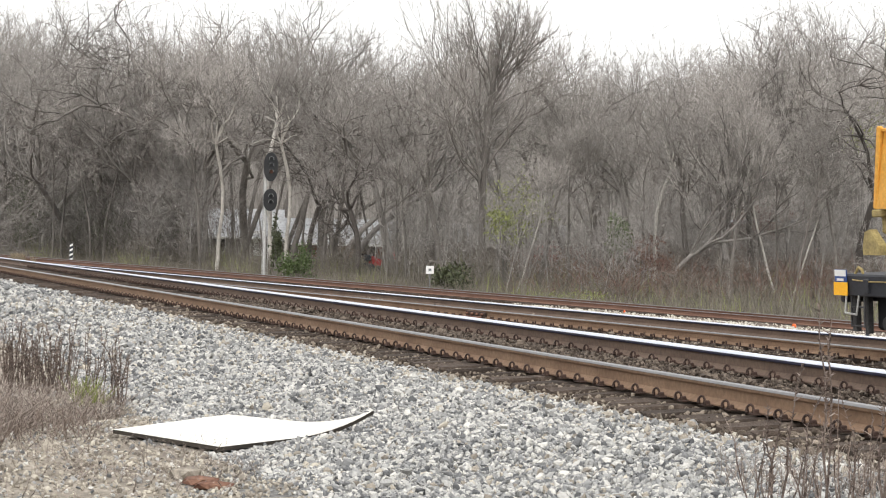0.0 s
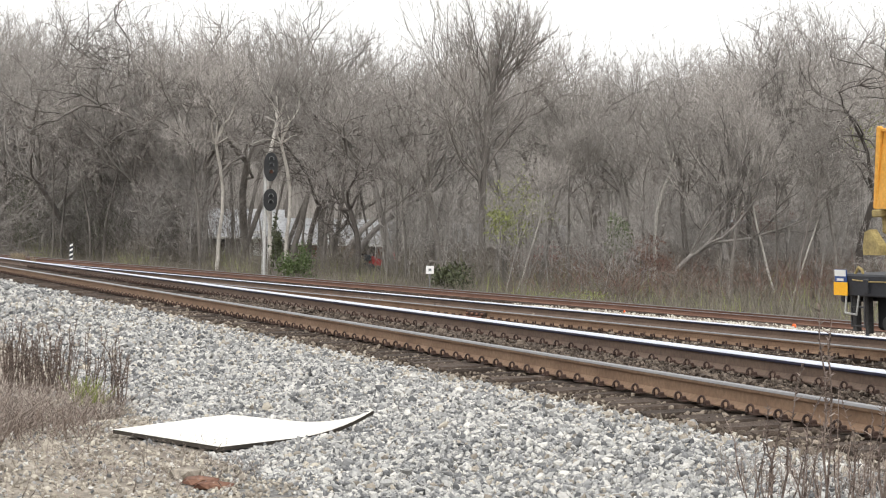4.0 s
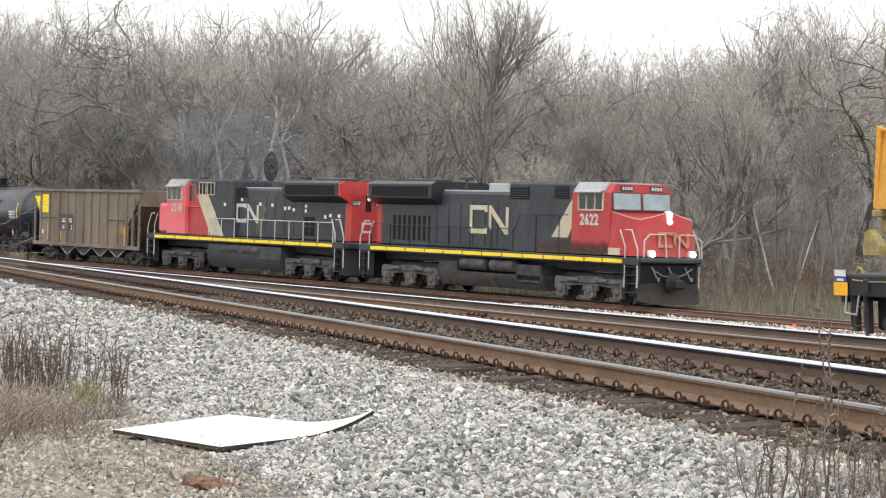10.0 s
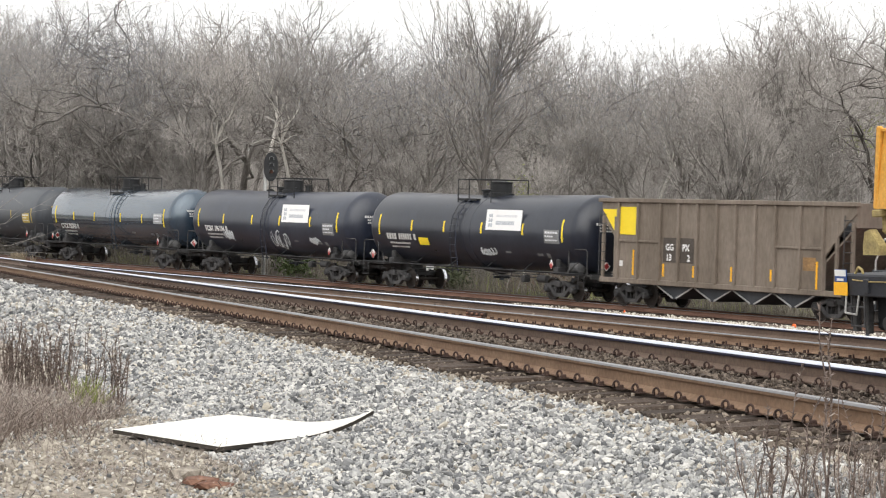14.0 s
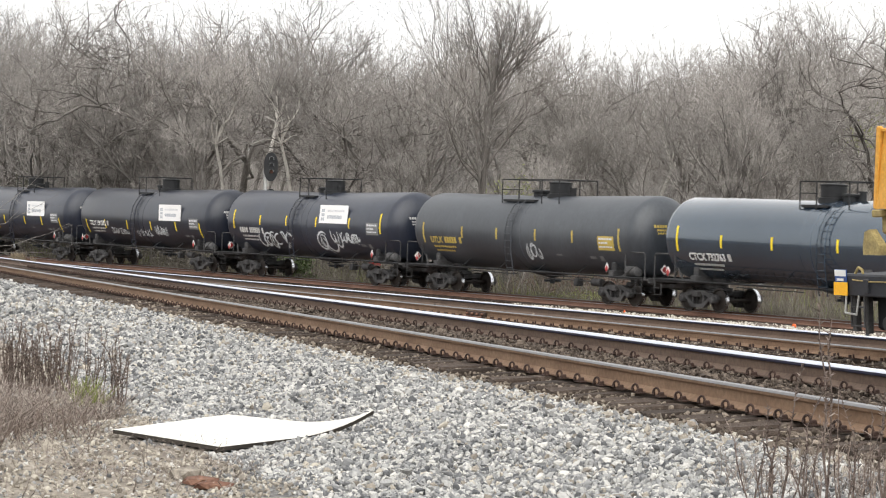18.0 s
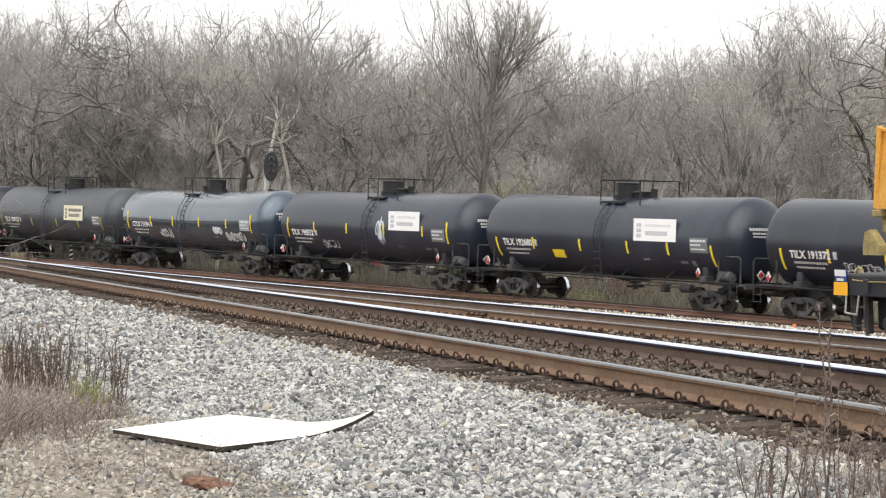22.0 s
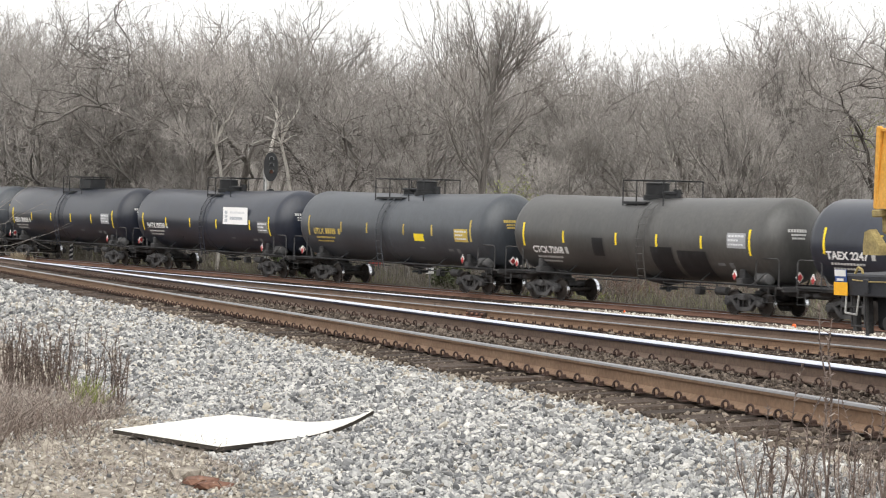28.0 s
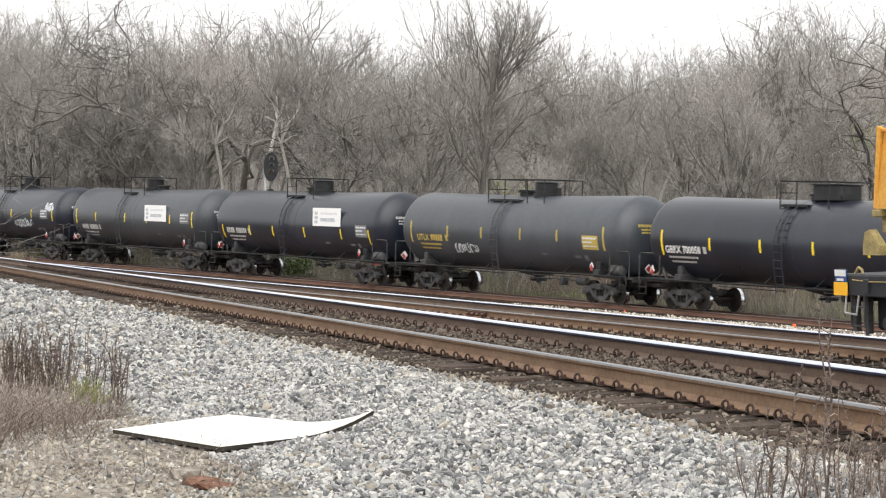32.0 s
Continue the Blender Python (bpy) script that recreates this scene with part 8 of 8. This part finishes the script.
def barn():
    """A long board-sided shed seen through the trees."""
    x0, x1, y = 15.2, 22.2, 143.0
    g = ground_at(20, y) - 0.1
    b = thing("shed", None, None, "weathered grey board-sided shed with a low metal roof", "shed", at=pose(0, 0, 0))
    part("wall", Solid().box(((x0 + x1) / 2, y + 3, (g + 2.3) / 2), (x1 - x0, 5.9, 2.3 - g), 0.0), M_OLDWOOD, b)
    me = Solid().box((0, 0, 0), (0.26, 0.04, 2.42 - g), 0.006).mesh("plank", M_OLDWOOD, 0)
    n = 24
    for k in range(n):
        part("plank", me, None, b, at=pose(x0 + (k + 0.5) * (x1 - x0) / n, y - 0.02 - 0.015 * (k % 2), (g + 2.36) / 2))
    part("roof", Solid().add([(x0 + 1.8, y - 0.5, 2.42), (x1 - 0.3, y - 0.5, 2.6), (x1 - 0.3, y + 3, 2.75), (x0 + 1.8, y + 3, 2.57), (x0 + 1.8, y - 0.5, 2.5), (x1 - 0.3, y - 0.5, 2.68), (x1 - 0.3, y + 3, 2.83), (x0 + 1.8, y + 3, 2.65)],
                             [(0, 1, 2, 3), (7, 6, 5, 4), (0, 4, 5, 1), (1, 5, 6, 2), (2, 6, 7, 3), (3, 7, 4, 0)]), M_SHINGLE, b)


barn()


def side_sapling():
    """A small bare tree standing by the near track, its twigs reaching into view."""
    x, y = -13.6, 60.0
    z = ground_at(x, y)
    t = thing("sapling", None, None, "slender bare sapling with arching pale twigs beside the track", "tree", at=pose(x, y, z))
    rnd = random.Random(5)
    tr = Solid()
    tr.rod((0, 0, -0.2), (0.2, 0, 2.2), 0.06, 0.045, n=8).rod((0.2, 0, 2.2), (0.5, 0.1, 4.6), 0.045, 0.02, n=8)
    part("trunk", tr, M_BARK, t)
    for z0, ex, ez, sag in ((1.2, 3.6, 1.1, 0.0), (1.6, 3.9, 1.9, -0.5), (1.9, 3.3, 3.2, -0.6), (2.4, 3.6, 2.6, -0.7), (3.6, 4.3, 4.9, -0.2), (3.2, 2.9, 5.3, 0.1), (1.0, 3.0, 1.5, -0.3)):
        br, pts = Solid(), []
        for i in range(9):
            a = i / 8
            pts.append(Vector((0.25 + ex * a, rnd.uniform(-0.08, 0.08), z0 + (ez - z0) * a + sag * math.sin(a * math.pi) + rnd.uniform(-0.05, 0.05))))
        for i in range(8):
            br.rod(pts[i], pts[i + 1], 0.015 * (1 - i / 10), 0.015 * (1 - (i + 1) / 10), n=5)
            if i > 2:
                e = pts[i] + Vector((rnd.uniform(0.2, 0.7), rnd.uniform(-0.3, 0.3), rnd.uniform(-0.3, 0.6)))
                br.rod(pts[i], e, 0.006, 0.003, n=4)
        tagged(part("branch", br, M_BARK, t), kind="stuff")


side_sapling()


# small litter along the tracks
def lump(name, x, y, size, material, label, category, seed, squash=0.6):
    rng = np.random.default_rng(seed)
    v = ICO_V * (1 + rng.uniform(-0.3, 0.3, (len(ICO_V), 1))) * np.array(size) * 0.5
    s = Solid().add(v, [tuple(f) for f in ICO_F])
    return thing(name, s, material, label, category, at=pose(x, y, ground_at(x, y) + size[2] * 0.3), smooth=0)


stalks("straw_clump", [(-24.5, 137, 0.35)], 61, 160, 0.3, 0.75, M_STRAW, "bright tan clump of dry grass by the far track", 1, 0.03, 0.3, "grass")
stalks("straw_clump", [(-23.6, 136.6, 0.1)], 62, 20, 0.3, 0.6, M_STRAW, "small tan grass tuft by the far track", 1, 0.02, 0.3, "grass")
lump("orange_marker", 8.91, 60, (0.13, 0.13, 0.13), M_ORANGE, "bright orange plastic marker on the pale stones", "marker", 63)
lump("pink_marker", 5.39, 70, (0.08, 0.08, 0.1), M_ORANGE, "faded orange marker beside the rail", "marker", 64)
lump("scrap_iron", -1.62, 16.1, (0.34, 0.3, 0.1), M_RUST, "rusty flat scrap half buried in dirt", "scrap", 65)
lump("scrap_iron", -1.5, 15.8, (0.28, 0.2, 0.08), M_RUST, "rusty flat scrap half buried in dirt", "scrap", 66)
lump("dirt_clod", -1.75, 16.4, (0.3, 0.25, 0.13), M_DIRT, "dark clod of earth", "clod", 67)
lump("pale_rock", -3.05, 18.5, (0.12, 0.1, 0.11), M_TANSTONE, "pale tan rock on the dirt", "rock", 68)
lump("pale_rock", -4.0, 23.2, (0.14, 0.1, 0.12), M_TANSTONE, "pale tan rock on the dirt", "rock", 69)
lump("white_block", -10.0, 106, (0.5, 0.3, 0.2), M_DIRTYWHITE, "pale concrete lump by the tracks", "block", 70)
joint = thing("joint_bar", None, None, "rusty bolted joint bar on the middle track", "joint bar", at=YARD.lie(17.1, 0.0))
part("bar", Solid().box((0, -0.05, -0.1), (1.3, 0.03, 0.12), 0.01), M_CLIP, joint)
for k in range(4):
    part("bolt", Solid().rod((-0.48 + 0.32 * k, -0.06, -0.1), (-0.48 + 0.32 * k, -0.12, -0.1), 0.03, n=6), M_RUST, joint)
part("plate", Solid().box((0.35, -0.12, -0.17), (0.5, 0.3, 0.04), 0.01).box((-0.4, -0.12, -0.17), (0.3, 0.3, 0.04), 0.01), M_RUST, joint)
switch = thing("relay_stub", None, None, "short black lineside stub beside the polished rail", "stub post", at=pose(8.98, 50, ground_at(8.98, 50)))
part("post", Solid().rod((0, 0, -0.05), (0, 0, 0.2), 0.05, 0.04, n=8), M_BLACK, switch)
part("cap", Solid().rod((0, 0, 0.2), (0, 0, 0.28), 0.03, n=8), M_WHITE, switch)


def smoke_puff(seed):
    """A thin rigid cloud of soot flecks."""
    rng = np.random.default_rng(seed)
    n = 7200
    p = rng.normal(0, 1, (n, 3)) * np.array([1.9, 1.4, 1.15])
    p[: n // 2] += rng.normal(0, 1, 3) * np.array([1.2, 0.6, 0.6])
    d = rng.normal(0, 1, (n, 2, 3)) * 0.019
    v = np.stack([p, p + d[:, 0], p + d[:, 1]], 1).reshape(-1, 3)
    return fast_mesh("smoke_puff", v, np.arange(3 * n).reshape(-1, 3), M_SMOKE)


PUFFS = []
for k in range(20):
    puff = thing("smoke_puff", smoke_puff(200 + k), None, "thin puff of dark blue-grey diesel exhaust smoke", "smoke", group="exhaust smoke of the locomotives", kind="stuff")
    PUFFS.append((puff, 6.3 + 0.3 * k, random.Random(300 + k)))


def stack_at(t):
    return (car_pose(102.75, 180, t) @ pose(-1.4, 0, 4.9)).translation


def puff_path(leave, rnd):
    """Rides over the exhaust stack until it is left behind, then slows, rises and drifts off."""
    off = Vector((0, 0, rnd.uniform(0.6, 2.6))) + (stack_at(0.0) - stack_at(1.0)).normalized() * rnd.uniform(0.0, 5.0)
    gone = (stack_at(leave) - stack_at(leave - 0.1)) / 0.1
    side, rise, drift = rnd.uniform(-0.5, 0.5), rnd.uniform(0.5, 1.3), rnd.uniform(0.6, 2.2)
    rows = []
    for i in range(65):
        t = i / 2
        if t <= leave:
            p = stack_at(t) + off
        else:
            q = t - leave
            p = stack_at(leave) + off + gone * 0.75 * (1 - math.exp(-q / 0.75)) + Vector((-drift * q, side * q, rise * q))
        rows.append((t, Matrix.Translation(p)))
    return rows


def motions():
    """The train runs through; its wheels turn while it passes the camera."""
    for car, place, turn in TRAIN:
        walk(car, [(t, car_pose(place, turn, t)) for t in range(0, 33)])
    places = {car: place for car, place, turn in TRAIN}
    for wheel, car, at, radius in SPIN:
        on = [k for k in range(0, 961) if -92 < places[car] + run(k / 30) < 22]
        if not on:
            continue
        begin, rows = run(on[0] / 30), []
        for k in sorted({0, 960, *on}):
            gone = run(min(max(k, on[0]), on[-1]) / 30) - begin
            turn = math.degrees((gone / radius) % (2 * math.pi))
            rows.append((k / 30, Matrix.Translation(at) @ pose(0, 0, 0, 0, turn, 0)))
        walk(wheel, rows)
    for puff, leave, rnd in PUFFS:
        walk(puff, puff_path(leave, rnd))


motions()
